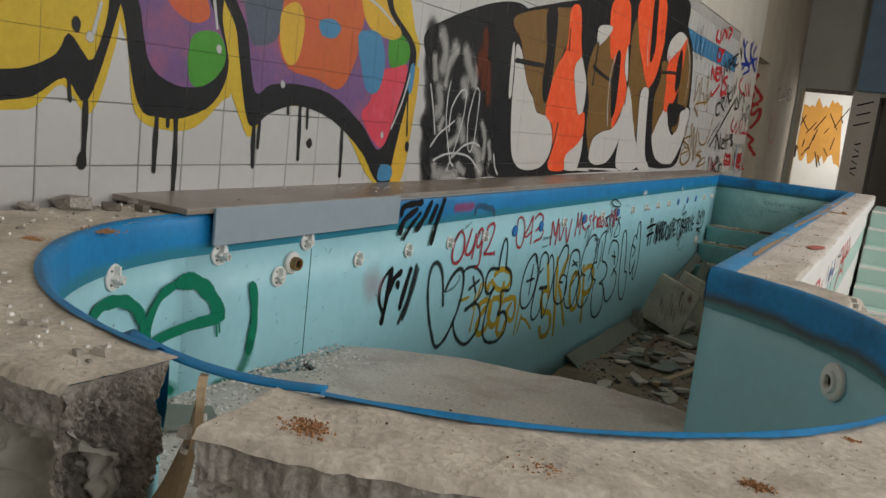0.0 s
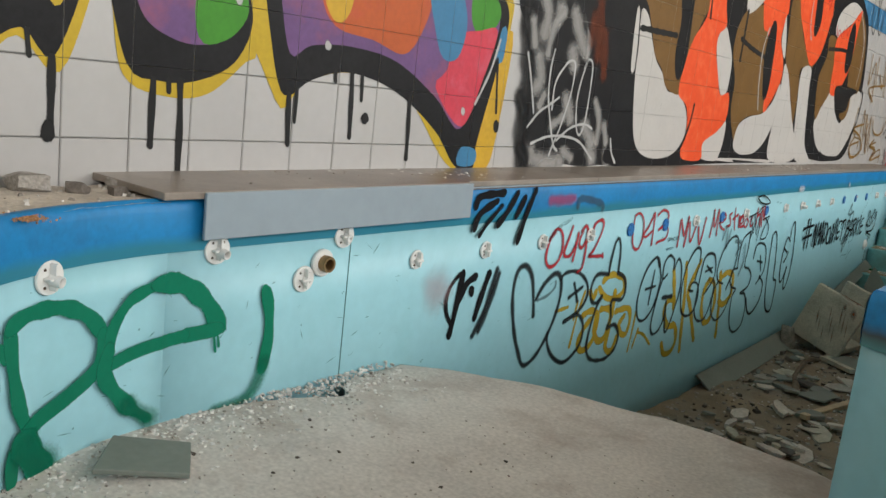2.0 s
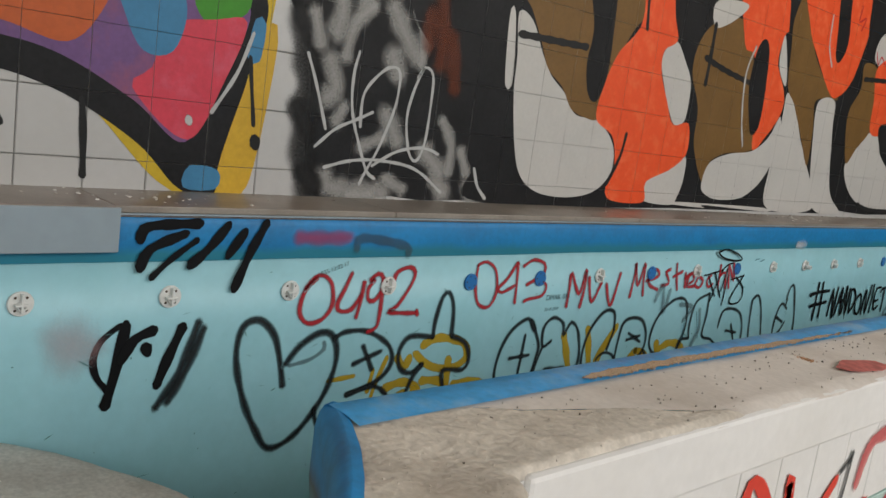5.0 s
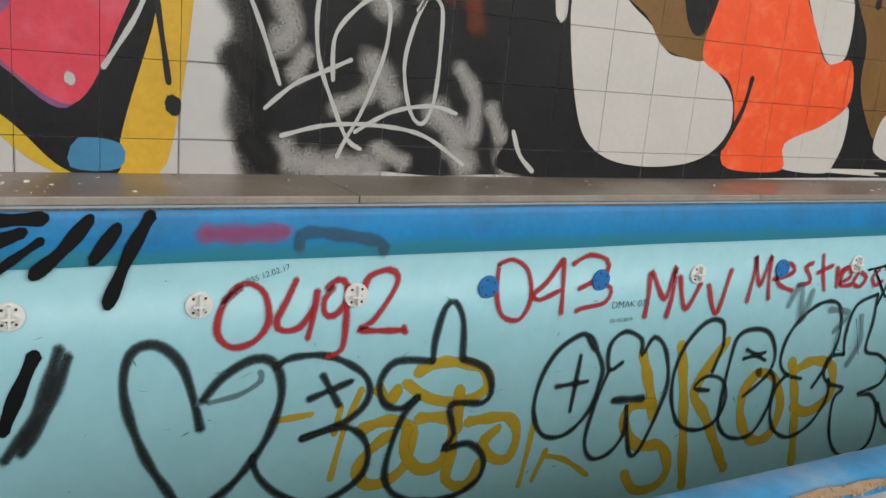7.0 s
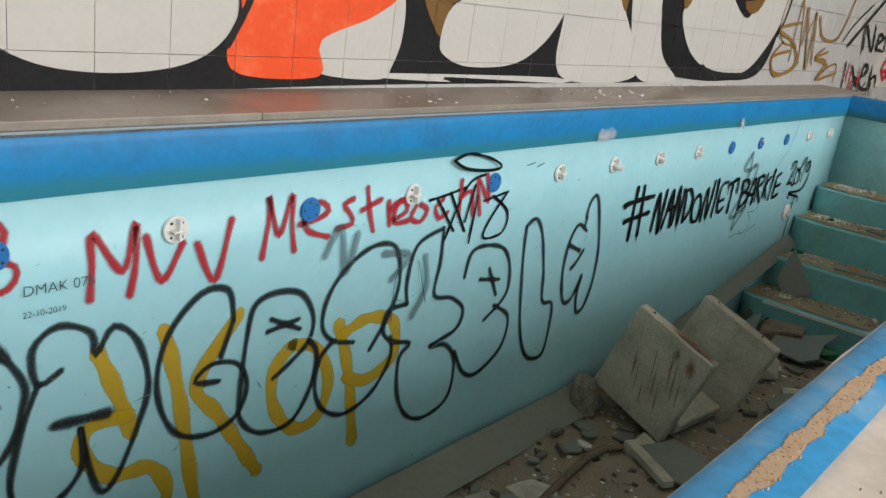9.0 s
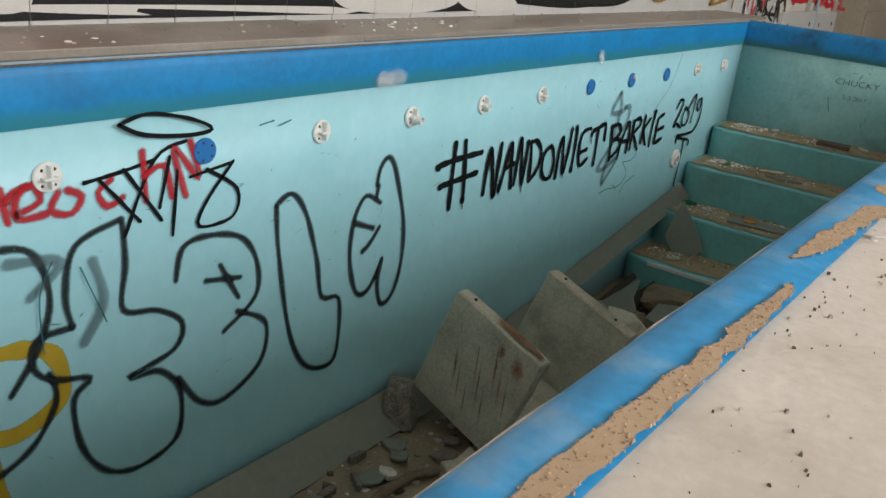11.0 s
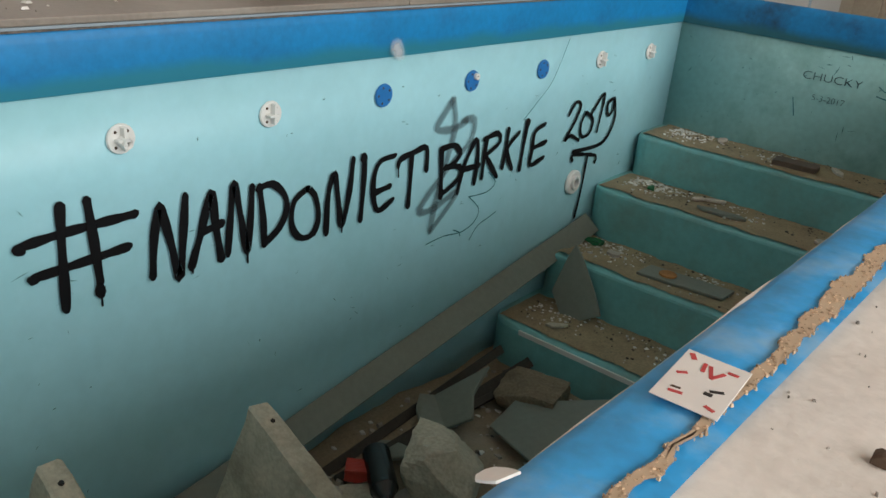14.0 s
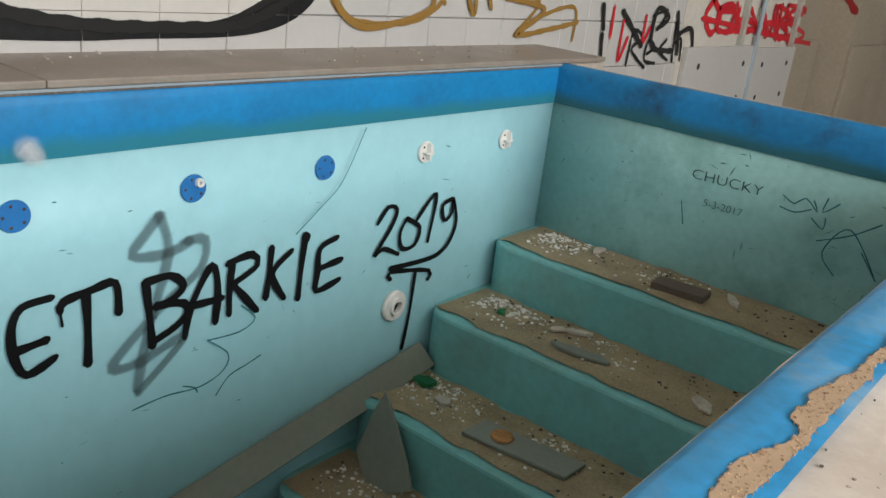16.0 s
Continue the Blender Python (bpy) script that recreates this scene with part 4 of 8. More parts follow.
fill(tag, P_BROWN, [(4.788, 2.136), (4.906, 1.986), (5.001, 1.849), (5.062, 1.754), (5.175, 1.687), (5.256, 1.599), (5.371, 1.567), (5.467, 1.569), (5.521, 1.665), (5.532, 1.836), (5.642, 2.021), (5.770, 2.155), (5.728, 2.318)], sharp=True)
fill(tag, P_BLACK, [(5.253, 2.226), (5.330, 1.974), (5.319, 1.810), (5.361, 1.678), (5.426, 1.647), (5.477, 1.745), (5.483, 1.942), (5.434, 2.261)])
fill(tag, P_ORANGE2, [(5.677, 2.308), (5.687, 2.056), (5.544, 1.894), (5.477, 1.745), (5.452, 1.573), (5.599, 1.497), (5.654, 1.353), (5.612, 1.262), (5.661, 1.185), (5.947, 1.182), (5.944, 1.286), (6.149, 1.366), (6.274, 1.459), (6.243, 1.616), (6.099, 1.599), (6.010, 1.710), (5.915, 1.852), (5.911, 1.956), (6.010, 2.021), (5.958, 2.127), (5.860, 2.343)], sharp=True)
fill(tag, P_BROWN, [(6.307, 2.150), (6.211, 2.042), (6.193, 1.884), (6.307, 1.705), (6.330, 1.511), (6.472, 1.317), (6.521, 1.427), (6.678, 1.486), (6.893, 1.508), (6.989, 1.567), (6.866, 1.823), (6.746, 2.117), (6.588, 2.226), (6.461, 2.190)])
fill(tag, P_ORANGE2, [(6.543, 2.476), (6.663, 2.105), (6.789, 2.055), (6.917, 1.828), (6.962, 1.530), (7.093, 1.610), (7.228, 1.766), (7.216, 1.893), (7.075, 2.056), (7.099, 2.218), (7.127, 2.275), (6.976, 2.559)], sharp=True)
fill(tag, P_BLACK, [(6.881, 2.163), (6.814, 2.092), (6.793, 1.885), (6.885, 1.649), (6.943, 1.611), (6.994, 1.693), (6.985, 1.905), (6.946, 2.110)])
fill(tag, P_WHITE, [(6.477, 1.300), (6.523, 1.421), (6.715, 1.485), (6.966, 1.519), (7.133, 1.613), (7.234, 1.748), (7.274, 1.566), (7.202, 1.413), (7.079, 1.298), (6.907, 1.229), (6.653, 1.218), (6.518, 1.250)])
fill(tag, P_WHITE, [(7.264, 1.898), (7.397, 1.818), (7.559, 1.621), (7.708, 1.473), (7.912, 1.195), (7.282, 1.181), (7.218, 1.414), (7.261, 1.602), (7.254, 1.787)])
fill(tag, P_WHITE, [(7.099, 2.218), (7.198, 2.036), (7.219, 1.930), (7.131, 1.992), (7.085, 2.075)])
fill(tag, P_WHITE, [(6.321, 2.278), (6.526, 2.313), (6.636, 2.299), (6.494, 2.195), (6.343, 2.140), (6.289, 2.210)])
fill(tag, P_BROWN, [(7.170, 2.317), (7.239, 2.470), (7.372, 2.349), (7.538, 2.152), (7.790, 1.990), (7.964, 1.929), (7.658, 1.892), (7.692, 1.708), (7.708, 1.473), (7.552, 1.640), (7.373, 1.835), (7.252, 1.933), (7.196, 2.179)], sharp=True)
fill(tag, P_ORANGE2, [(7.269, 2.616), (7.385, 2.314), (7.555, 2.154), (7.824, 1.955), (7.956, 1.948), (8.112, 2.065), (8.213, 2.320), (8.213, 2.441), (8.044, 2.766)], sharp=True)
fill(tag, P_BLACK, [(7.691, 2.698), (7.766, 2.334), (7.807, 2.186), (7.876, 2.164), (7.946, 2.283), (7.906, 2.471), (7.818, 2.722)])
fill(tag, P_WHITE, [(7.690, 1.883), (7.919, 1.917), (7.976, 1.729), (8.122, 1.324), (8.331, 1.178), (7.971, 1.171), (7.826, 1.316), (7.722, 1.632)])
fill(tag, P_WHITE, [(8.278, 1.506), (8.364, 1.608), (8.527, 1.747), (8.741, 1.740), (8.850, 1.613), (9.119, 1.525), (9.246, 1.798), (9.500, 1.840), (9.704, 1.781), (9.649, 1.558), (9.471, 1.357), (9.204, 1.217), (8.765, 1.222), (8.504, 1.289), (8.347, 1.394)])
fill(tag, P_WHITE, [(8.404, 2.264), (8.448, 2.414), (8.742, 2.543), (9.022, 2.542), (9.153, 2.495), (8.990, 2.427), (8.726, 2.327), (8.563, 2.221)])
fill(tag, P_BROWN, [(8.265, 2.205), (8.283, 2.042), (8.166, 1.866), (8.211, 1.663), (8.294, 1.520), (8.409, 1.632), (8.573, 1.772), (8.553, 1.943), (8.495, 2.191)])
fill(tag, P_BROWN, [(9.117, 2.512), (9.398, 2.346), (9.539, 2.033), (9.512, 1.817), (9.311, 1.802), (9.301, 1.637), (9.173, 1.547), (9.019, 1.599), (9.107, 1.811), (8.996, 2.162), (9.011, 2.386)])
fill(tag, P_ORANGE2, [(8.486, 2.211), (8.832, 2.362), (9.110, 2.524), (9.094, 2.353), (9.060, 2.035), (8.901, 1.841), (8.737, 1.749), (8.573, 1.772), (8.534, 1.984)])
fill(tag, P_BLACK, [(8.940, 2.399), (8.849, 2.278), (8.878, 2.017), (8.982, 1.960), (9.076, 2.081), (9.042, 2.301)])
fill(tag, P_BLACK, [(8.748, 1.829), (9.473, 1.838), (9.269, 1.753), (9.197, 1.632), (8.882, 1.624)])
stroke(tag, P_BLACKLINE, 0.030, [(4.854, 1.874), (5.059, 1.878), (5.303, 1.884)])
stroke(tag, P_BLACKLINE, 0.030, [(6.294, 1.975), (6.505, 1.936), (6.787, 1.901)])
stroke(tag, P_BLACKLINE, 0.030, [(8.308, 2.107), (8.697, 2.138), (8.880, 2.141)])
stroke(tag, P_BLACKLINE, 0.030, [(6.338, 2.155), (6.339, 1.933), (6.334, 1.836)])
stroke(tag, P_BLACKLINE, 0.020, [(5.710, 1.519), (5.685, 1.399), (5.612, 1.262)])
stroke(tag, P_BLACKLINE, 0.020, [(5.711, 2.173), (5.735, 2.034)])
stroke(tag, P_BLACKLINE, 0.020, [(9.638, 1.850), (9.733, 1.783), (9.674, 1.510), (9.427, 1.307), (9.213, 1.198)])
stroke(tag, P_WHITELINE, 0.016, [(6.794, 2.106), (6.736, 1.946), (6.775, 1.711), (6.844, 1.541)])
stroke(tag, P_WHITELINE, 0.016, [(7.659, 2.431), (7.686, 2.247), (7.775, 2.124)])
stroke(tag, P_WHITELINE, 0.016, [(9.128, 2.491), (9.368, 2.296), (9.433, 2.071), (9.408, 1.880)])
stroke(tag, P_WHITELINE, 0.016, [(4.693, 1.290), (4.727, 1.215), (4.782, 1.164)])
stroke(tag, P_REDLINE, 0.012, [(8.418, 2.307), (8.477, 2.231), (8.509, 2.285), (8.601, 2.238)])
stroke(tag, P_REDLINE, 0.012, [(8.610, 2.269), (8.664, 2.306), (8.652, 2.232)])
stroke(tag, P_REDLINE, 0.012, [(8.694, 2.344), (8.779, 2.269), (8.813, 2.351)])
stroke(tag, P_REDLINE, 0.012, [(8.055, 2.554), (8.047, 2.455), (8.137, 2.489), (8.101, 2.404)])

tag = graffiti('thin gold and brown handwritten tags on white tiles', 'tile', 3)
stroke(tag, P_GOLDLINE, 0.016, [(9.758, 1.411), (9.604, 1.307), (9.689, 1.225), (9.958, 1.220), (10.106, 1.300), (9.969, 1.384), (9.740, 1.410), (9.634, 1.521), (9.676, 1.684)])
stroke(tag, P_GOLDLINE, 0.016, [(9.928, 1.297), (9.927, 1.537), (9.953, 1.673), (10.053, 1.439), (10.118, 1.282)])
stroke(tag, P_GOLDLINE, 0.016, [(10.256, 1.266), (10.171, 1.479), (10.205, 1.552)])
stroke(tag, P_GOLDLINE, 0.016, [(10.593, 1.393), (10.435, 1.325), (10.685, 1.304), (10.544, 1.175), (10.744, 1.258), (10.950, 1.284), (10.962, 1.155)])
stroke(tag, P_BLACKLINE, 0.012, [(9.497, 2.682), (9.513, 2.500), (9.641, 2.376), (9.705, 2.526), (9.633, 2.704)])
stroke(tag, P_BLACKLINE, 0.012, [(9.731, 2.743), (9.733, 2.530), (9.902, 2.399), (9.939, 2.655)])

tag = graffiti('black handwritten tags on white tiles', 'tile', 4)
stroke(tag, P_BLACKLINE, 0.014, [(11.495, 1.378), (11.427, 1.585), (11.757, 1.411), (11.693, 1.611)])
stroke(tag, P_BLACKLINE, 0.014, [(11.904, 1.459), (12.056, 1.509), (11.917, 1.548), (11.922, 1.425), (12.124, 1.408)])
stroke(tag, P_BLACKLINE, 0.014, [(12.117, 1.620), (12.230, 1.406)])
stroke(tag, P_BLACKLINE, 0.014, [(12.244, 1.617), (12.370, 1.410)])
stroke(tag, P_BLACKLINE, 0.014, [(12.055, 1.527), (12.431, 1.561)])
stroke(tag, P_BLACKLINE, 0.014, [(12.482, 1.479), (12.616, 1.531), (12.530, 1.433)])
stroke(tag, P_BLACKLINE, 0.014, [(10.954, 1.455), (11.142, 1.583), (11.502, 1.746)])
stroke(tag, P_BLACKLINE, 0.014, [(12.342, 1.576), (12.621, 1.579)])
stroke(tag, P_BLACKLINE, 0.014, [(12.330, 1.621), (12.506, 1.527)])
stroke(tag, P_BLACKLINE, 0.014, [(12.553, 1.623), (12.631, 1.517)])
stroke(tag, P_BLACKLINE, 0.016, [(11.465, 1.039), (11.489, 1.193), (11.590, 1.161), (11.495, 1.111), (11.653, 1.021)])
stroke(tag, P_BLACKLINE, 0.016, [(11.653, 1.086), (11.725, 1.116), (11.652, 1.150), (11.639, 1.060), (11.754, 1.040)])
stroke(tag, P_BLACKLINE, 0.016, [(11.840, 1.153), (11.780, 1.099), (11.887, 1.052)])
stroke(tag, P_BLACKLINE, 0.016, [(11.913, 1.239), (11.942, 1.045)])
stroke(tag, P_BLACKLINE, 0.016, [(11.922, 1.124), (12.000, 1.156), (12.033, 1.048)])
stroke(tag, P_BLACKLINE, 0.016, [(11.656, 1.265), (11.796, 1.292), (11.736, 1.212)])
stroke(tag, P_REDLINE, 0.020, [(11.273, 1.298), (11.275, 1.165)])
stroke(tag, P_REDLINE, 0.020, [(11.376, 1.238), (11.381, 1.062), (11.439, 1.163)])
stroke(tag, P_REDLINE, 0.020, [(11.587, 1.264), (11.588, 1.135), (11.646, 1.213)])
stroke(tag, P_BLACKLINE, 0.030, [(8.618, 1.243), (8.735, 1.216), (8.923, 1.200), (9.212, 1.200), (9.322, 1.220), (9.438, 1.275), (9.477, 1.324)])

tag = graffiti('red and blue sprayed tags on tile and plaster', 'tile', 5)
stroke(tag, P_REDLINE, 0.035, [(12.309, 1.356), (12.241, 1.269), (12.356, 1.182), (12.434, 1.271), (12.309, 1.356)])
stroke(tag, P_REDLINE, 0.035, [(12.435, 1.300), (12.611, 1.296), (12.572, 1.186)])
stroke(tag, P_REDLINE, 0.035, [(12.682, 1.319), (12.682, 1.195), (12.809, 1.242), (12.682, 1.257)])
stroke(tag, P_REDLINE, 0.035, [(12.834, 1.321), (12.835, 1.194), (12.972, 1.236), (12.835, 1.258)])
stroke(tag, P_REDLINE, 0.035, [(13.002, 1.372), (13.215, 1.176), (13.229, 1.344)])
stroke(tag, P_REDLINE, 0.035, [(13.268, 1.344), (13.386, 1.157), (13.532, 1.191), (13.368, 1.251), (13.477, 1.307), (13.288, 1.345)])
stroke(tag, P_REDLINE, 0.035, [(13.609, 1.333), (13.504, 1.296), (13.694, 1.209), (13.570, 1.166)])
stroke(tag, P_REDLINE, 0.035, [(13.079, 1.243), (13.582, 1.244)])

tag = graffiti('red, blue and black letters sprayed on the tiles', 'tile', 6)
stroke(tag, P_REDLINE, 0.040, [(10.548, 2.796), (10.489, 2.698), (10.737, 2.687), (10.699, 2.807)])
stroke(tag, P_REDLINE, 0.040, [(10.829, 2.723), (10.895, 2.848), (11.087, 2.782), (11.077, 2.875)])
stroke(tag, P_REDLINE, 0.040, [(11.195, 2.774), (11.376, 2.895), (11.203, 2.917)])
stroke(tag, P_REDLINE, 0.040, [(10.720, 2.593), (10.743, 2.481), (10.928, 2.491), (10.886, 2.603), (10.720, 2.593)])
stroke(tag, P_REDLINE, 0.040, [(10.922, 2.607), (10.948, 2.505)])
stroke(tag, P_REDLINE, 0.040, [(10.922, 2.607), (11.091, 2.622), (10.950, 2.564)])
stroke(tag, P_REDLINE, 0.040, [(10.536, 2.366), (10.571, 2.232)])
stroke(tag, P_REDLINE, 0.040, [(10.536, 2.366), (10.788, 2.253), (10.741, 2.377)])
stroke(tag, P_REDLINE, 0.040, [(10.803, 2.383), (10.858, 2.248), (11.008, 2.255)])
stroke(tag, P_REDLINE, 0.040, [(10.803, 2.383), (10.963, 2.389)])
stroke(tag, P_REDLINE, 0.040, [(10.844, 2.317), (10.957, 2.336)])
stroke(tag, P_REDLINE, 0.040, [(11.040, 2.266), (11.048, 2.410), (11.215, 2.275)])
stroke(tag, P_REDLINE, 0.040, [(10.655, 2.090), (10.770, 2.052), (11.112, 2.200)])
stroke(tag, P_REDLINE, 0.040, [(11.273, 2.263), (11.288, 2.081), (11.576, 2.204), (11.314, 2.280), (11.540, 2.338)])
stroke(tag, P_REDLINE, 0.040, [(11.288, 2.130), (11.632, 2.120)])
stroke(tag, P_REDLINE, 0.030, [(12.607, 2.415), (12.435, 2.304), (12.692, 2.217), (13.037, 2.201)])
stroke(tag, P_REDLINE, 0.030, [(12.898, 2.345), (13.178, 2.198)])
stroke(tag, P_REDLINE, 0.030, [(13.106, 2.378), (13.380, 2.213), (13.332, 2.398)])
stroke(tag, P_REDLINE, 0.030, [(12.459, 1.843), (12.357, 1.729), (12.557, 1.654), (12.675, 1.771)])
stroke(tag, P_REDLINE, 0.030, [(12.742, 1.802), (12.789, 1.648), (12.972, 1.755)])
stroke(tag, P_REDLINE, 0.030, [(12.974, 1.841), (13.082, 1.644)])
stroke(tag, P_REDLINE, 0.030, [(13.192, 1.823), (13.204, 1.663), (13.449, 1.671)])
stroke(tag, P_REDLINE, 0.030, [(13.464, 1.836), (13.488, 1.658), (13.793, 1.699)])
stroke(tag, P_REDLINE, 0.030, [(12.403, 1.317), (12.419, 1.205), (12.662, 1.206), (12.574, 1.333), (12.403, 1.317)])
stroke(tag, P_REDLINE, 0.030, [(12.625, 1.347), (12.770, 1.177), (12.833, 1.321), (13.027, 1.177)])
stroke(tag, P_REDLINE, 0.030, [(13.005, 1.352), (13.170, 1.162)])
stroke(tag, P_REDLINE, 0.030, [(13.225, 1.325), (13.358, 1.146), (13.339, 1.356)])
stroke(tag, P_REDLINE, 0.030, [(13.436, 1.357), (13.579, 1.130), (13.864, 1.176), (13.558, 1.252), (13.787, 1.330), (13.436, 1.357)])
stroke(tag, P_REDLINE, 0.030, [(12.206, 1.260), (14.033, 1.113)])
stroke(tag, P_BLACKLINE, 0.030, [(11.284, 2.326), (11.257, 2.493), (11.443, 2.403), (11.470, 2.554), (11.602, 2.407)])
stroke(tag, P_BLACKLINE, 0.030, [(11.609, 2.445), (11.656, 2.601), (11.843, 2.496)])
stroke(tag, P_BLACKLINE, 0.030, [(11.610, 2.508), (11.783, 2.548)])
stroke(tag, P_BLACKLINE, 0.030, [(12.013, 2.682), (11.768, 2.602), (11.898, 2.515), (12.099, 2.563)])
stroke(tag, P_BLACKLINE, 0.030, [(12.101, 2.757), (12.294, 2.663)])
stroke(tag, P_BLACKLINE, 0.030, [(12.245, 2.893), (12.255, 2.633)])
stroke(tag, P_BLACKLINE, 0.030, [(11.341, 1.998), (11.122, 1.946), (11.215, 1.829), (11.396, 1.864)])
stroke(tag, P_BLACKLINE, 0.030, [(11.429, 1.941), (11.380, 2.050), (11.561, 2.064), (11.446, 1.980), (11.666, 1.905)])
stroke(tag, P_BLACKLINE, 0.030, [(11.696, 1.958), (11.723, 2.114), (11.927, 2.013)])
stroke(tag, P_BLACKLINE, 0.030, [(11.924, 2.182), (11.805, 2.108), (11.923, 2.051), (12.057, 2.074)])
stroke(tag, P_BLACKLINE, 0.030, [(11.995, 2.214), (12.095, 2.103)])
stroke(tag, P_BLACKLINE, 0.030, [(12.070, 2.272), (12.186, 2.176), (12.232, 2.379)])
stroke(tag, P_BLACKLINE, 0.030, [(11.663, 2.236), (11.707, 2.138), (11.887, 2.153)])
stroke(tag, P_BLACKLINE, 0.030, [(11.096, 1.428), (11.748, 1.781), (12.341, 2.095)])
stroke(tag, P_BLACKLINE, 0.030, [(12.371, 2.137), (12.401, 1.977), (12.645, 2.020), (12.416, 2.127)])
stroke(tag, P_BLACKLINE, 0.030, [(12.571, 2.207), (12.670, 2.021)])
stroke(tag, P_BLACKLINE, 0.030, [(12.699, 2.120), (12.879, 2.231), (13.045, 2.102)])
stroke(tag, P_BLACKLINE, 0.030, [(13.022, 2.044), (13.104, 1.848), (13.239, 1.942), (13.464, 1.836), (13.376, 2.037)])
stroke(tag, P_BLACKLINE, 0.030, [(13.330, 2.005), (13.561, 2.079), (13.651, 1.875)])
stroke(tag, P_BLACKLINE, 0.026, [(11.506, 1.411), (11.467, 1.589), (11.755, 1.402), (11.713, 1.585)])
stroke(tag, P_BLACKLINE, 0.026, [(11.896, 1.471), (12.013, 1.514), (11.886, 1.537), (11.867, 1.431), (12.045, 1.416)])
stroke(tag, P_BLACKLINE, 0.026, [(12.063, 1.609), (12.124, 1.417)])
stroke(tag, P_BLACKLINE, 0.026, [(12.185, 1.600), (12.238, 1.419)])
stroke(tag, P_BLACKLINE, 0.026, [(12.030, 1.523), (12.273, 1.540)])
stroke(tag, P_BLACKLINE, 0.026, [(12.383, 1.607), (12.562, 1.612), (12.480, 1.554), (12.712, 1.490), (12.523, 1.458)])
stroke(tag, P_BLACKLINE, 0.026, [(11.170, 1.305), (11.200, 1.204)])
stroke(tag, P_BLACKLINE, 0.026, [(11.352, 1.281), (11.579, 1.126)])
stroke(tag, P_BLACKLINE, 0.026, [(11.709, 1.205), (11.815, 1.258), (11.683, 1.297), (11.685, 1.126), (11.918, 1.097)])
stroke(tag, P_BLACKLINE, 0.026, [(11.907, 1.285), (11.982, 1.083)])
stroke(tag, P_BLACKLINE, 0.026, [(11.954, 1.178), (12.093, 1.205), (12.163, 1.082)])
stroke(tag, P_BLACKLINE, 0.026, [(11.196, 1.179), (11.217, 1.077)])
stroke(tag, P_BLUELINE, 0.040, [(12.243, 2.815), (12.245, 2.893), (12.644, 2.623)])
stroke(tag, P_BLUELINE, 0.040, [(12.494, 2.901), (12.430, 2.733), (12.974, 2.632), (12.825, 2.904)])
stroke(tag, P_BLUELINE, 0.040, [(12.992, 2.954), (12.915, 2.792), (13.422, 2.609)])
stroke(tag, P_BLUELINE, 0.040, [(13.305, 2.925), (13.148, 2.764), (13.512, 2.589), (13.504, 2.777)])
stroke(tag, P_BLUELINE, 0.040, [(12.348, 2.590), (12.847, 2.618), (13.436, 2.769)])
stroke(tag, P_BLUELINE, 0.040, [(12.462, 2.522), (12.714, 2.617), (13.025, 2.568), (12.629, 2.472)])
stroke(tag, P_GOLDLINE, 0.020, [(9.795, 2.200), (9.840, 1.926), (9.989, 2.133), (10.107, 1.767)])
stroke(tag, P_GOLDLINE, 0.020, [(10.071, 2.206), (10.143, 1.925)])
stroke(tag, P_GOLDLINE, 0.020, [(10.244, 2.045), (10.440, 1.924), (10.378, 2.259), (10.576, 1.840)])
stroke(tag, P_GOLDLINE, 0.020, [(10.576, 2.072), (10.584, 1.980), (10.719, 2.060)])
stroke(tag, P_GOLDLINE, 0.020, [(10.147, 1.769), (9.923, 1.888), (10.555, 1.954)])
stroke(tag, P_GOLDLINE, 0.020, [(9.988, 1.539), (9.637, 1.484), (9.941, 1.404), (10.049, 1.271), (9.739, 1.203), (9.613, 1.311), (9.887, 1.359)])
stroke(tag, P_GOLDLINE, 0.020, [(10.097, 1.407), (10.059, 1.631), (10.278, 1.249), (10.230, 1.615), (10.373, 1.273)])
stroke(tag, P_GOLDLINE, 0.020, [(10.324, 1.596), (10.483, 1.462), (10.828, 1.483), (11.021, 1.794)])
stroke(tag, P_GOLDLINE, 0.020, [(10.665, 1.371), (10.432, 1.321), (10.719, 1.276), (10.552, 1.180), (10.805, 1.204), (10.976, 1.229)])

tag = graffiti('dark red sprayed letters inside the niche', 'niche', 5)
stroke(tag, P_DARKRED, 0.050, [(-2.329, 2.650), (-2.394, 2.515), (-2.299, 2.390), (-2.214, 2.265), (-2.305, 2.160), (-2.359, 2.090), (-2.322, 1.993), (-2.210, 2.101), (-2.215, 1.936), (-2.310, 1.778)])
stroke(tag, P_DARKRED, 0.050, [(-2.355, 2.337), (-2.364, 2.188), (-2.262, 2.163)])
stroke(tag, P_DARKRED, 0.050, [(-2.335, 1.659), (-2.246, 1.584), (-2.287, 1.496), (-2.175, 1.340)])

tag = graffiti('small black handwriting on the beige wall', 'tile', 5)
stroke(tag, P_BLACKLINE, 0.022, [(16.554, 2.577), (16.274, 2.466), (16.491, 2.321), (16.858, 2.401)])
stroke(tag, P_BLACKLINE, 0.022, [(16.916, 2.497), (16.876, 2.384), (17.142, 2.421), (16.959, 2.500)])
stroke(tag, P_BLACKLINE, 0.022, [(17.135, 2.644), (17.217, 2.396)])
stroke(tag, P_BLACKLINE, 0.022, [(17.419, 2.479), (17.544, 2.545), (17.512, 2.440), (17.812, 2.445)])
stroke(tag, P_BLACKLINE, 0.022, [(17.550, 2.583), (17.685, 2.421), (18.221, 2.458), (18.014, 2.632), (17.550, 2.583), (18.221, 2.458)])
stroke(tag, P_REDLINE, 0.018, [(15.857, 2.053), (16.144, 1.926), (16.107, 2.172)])
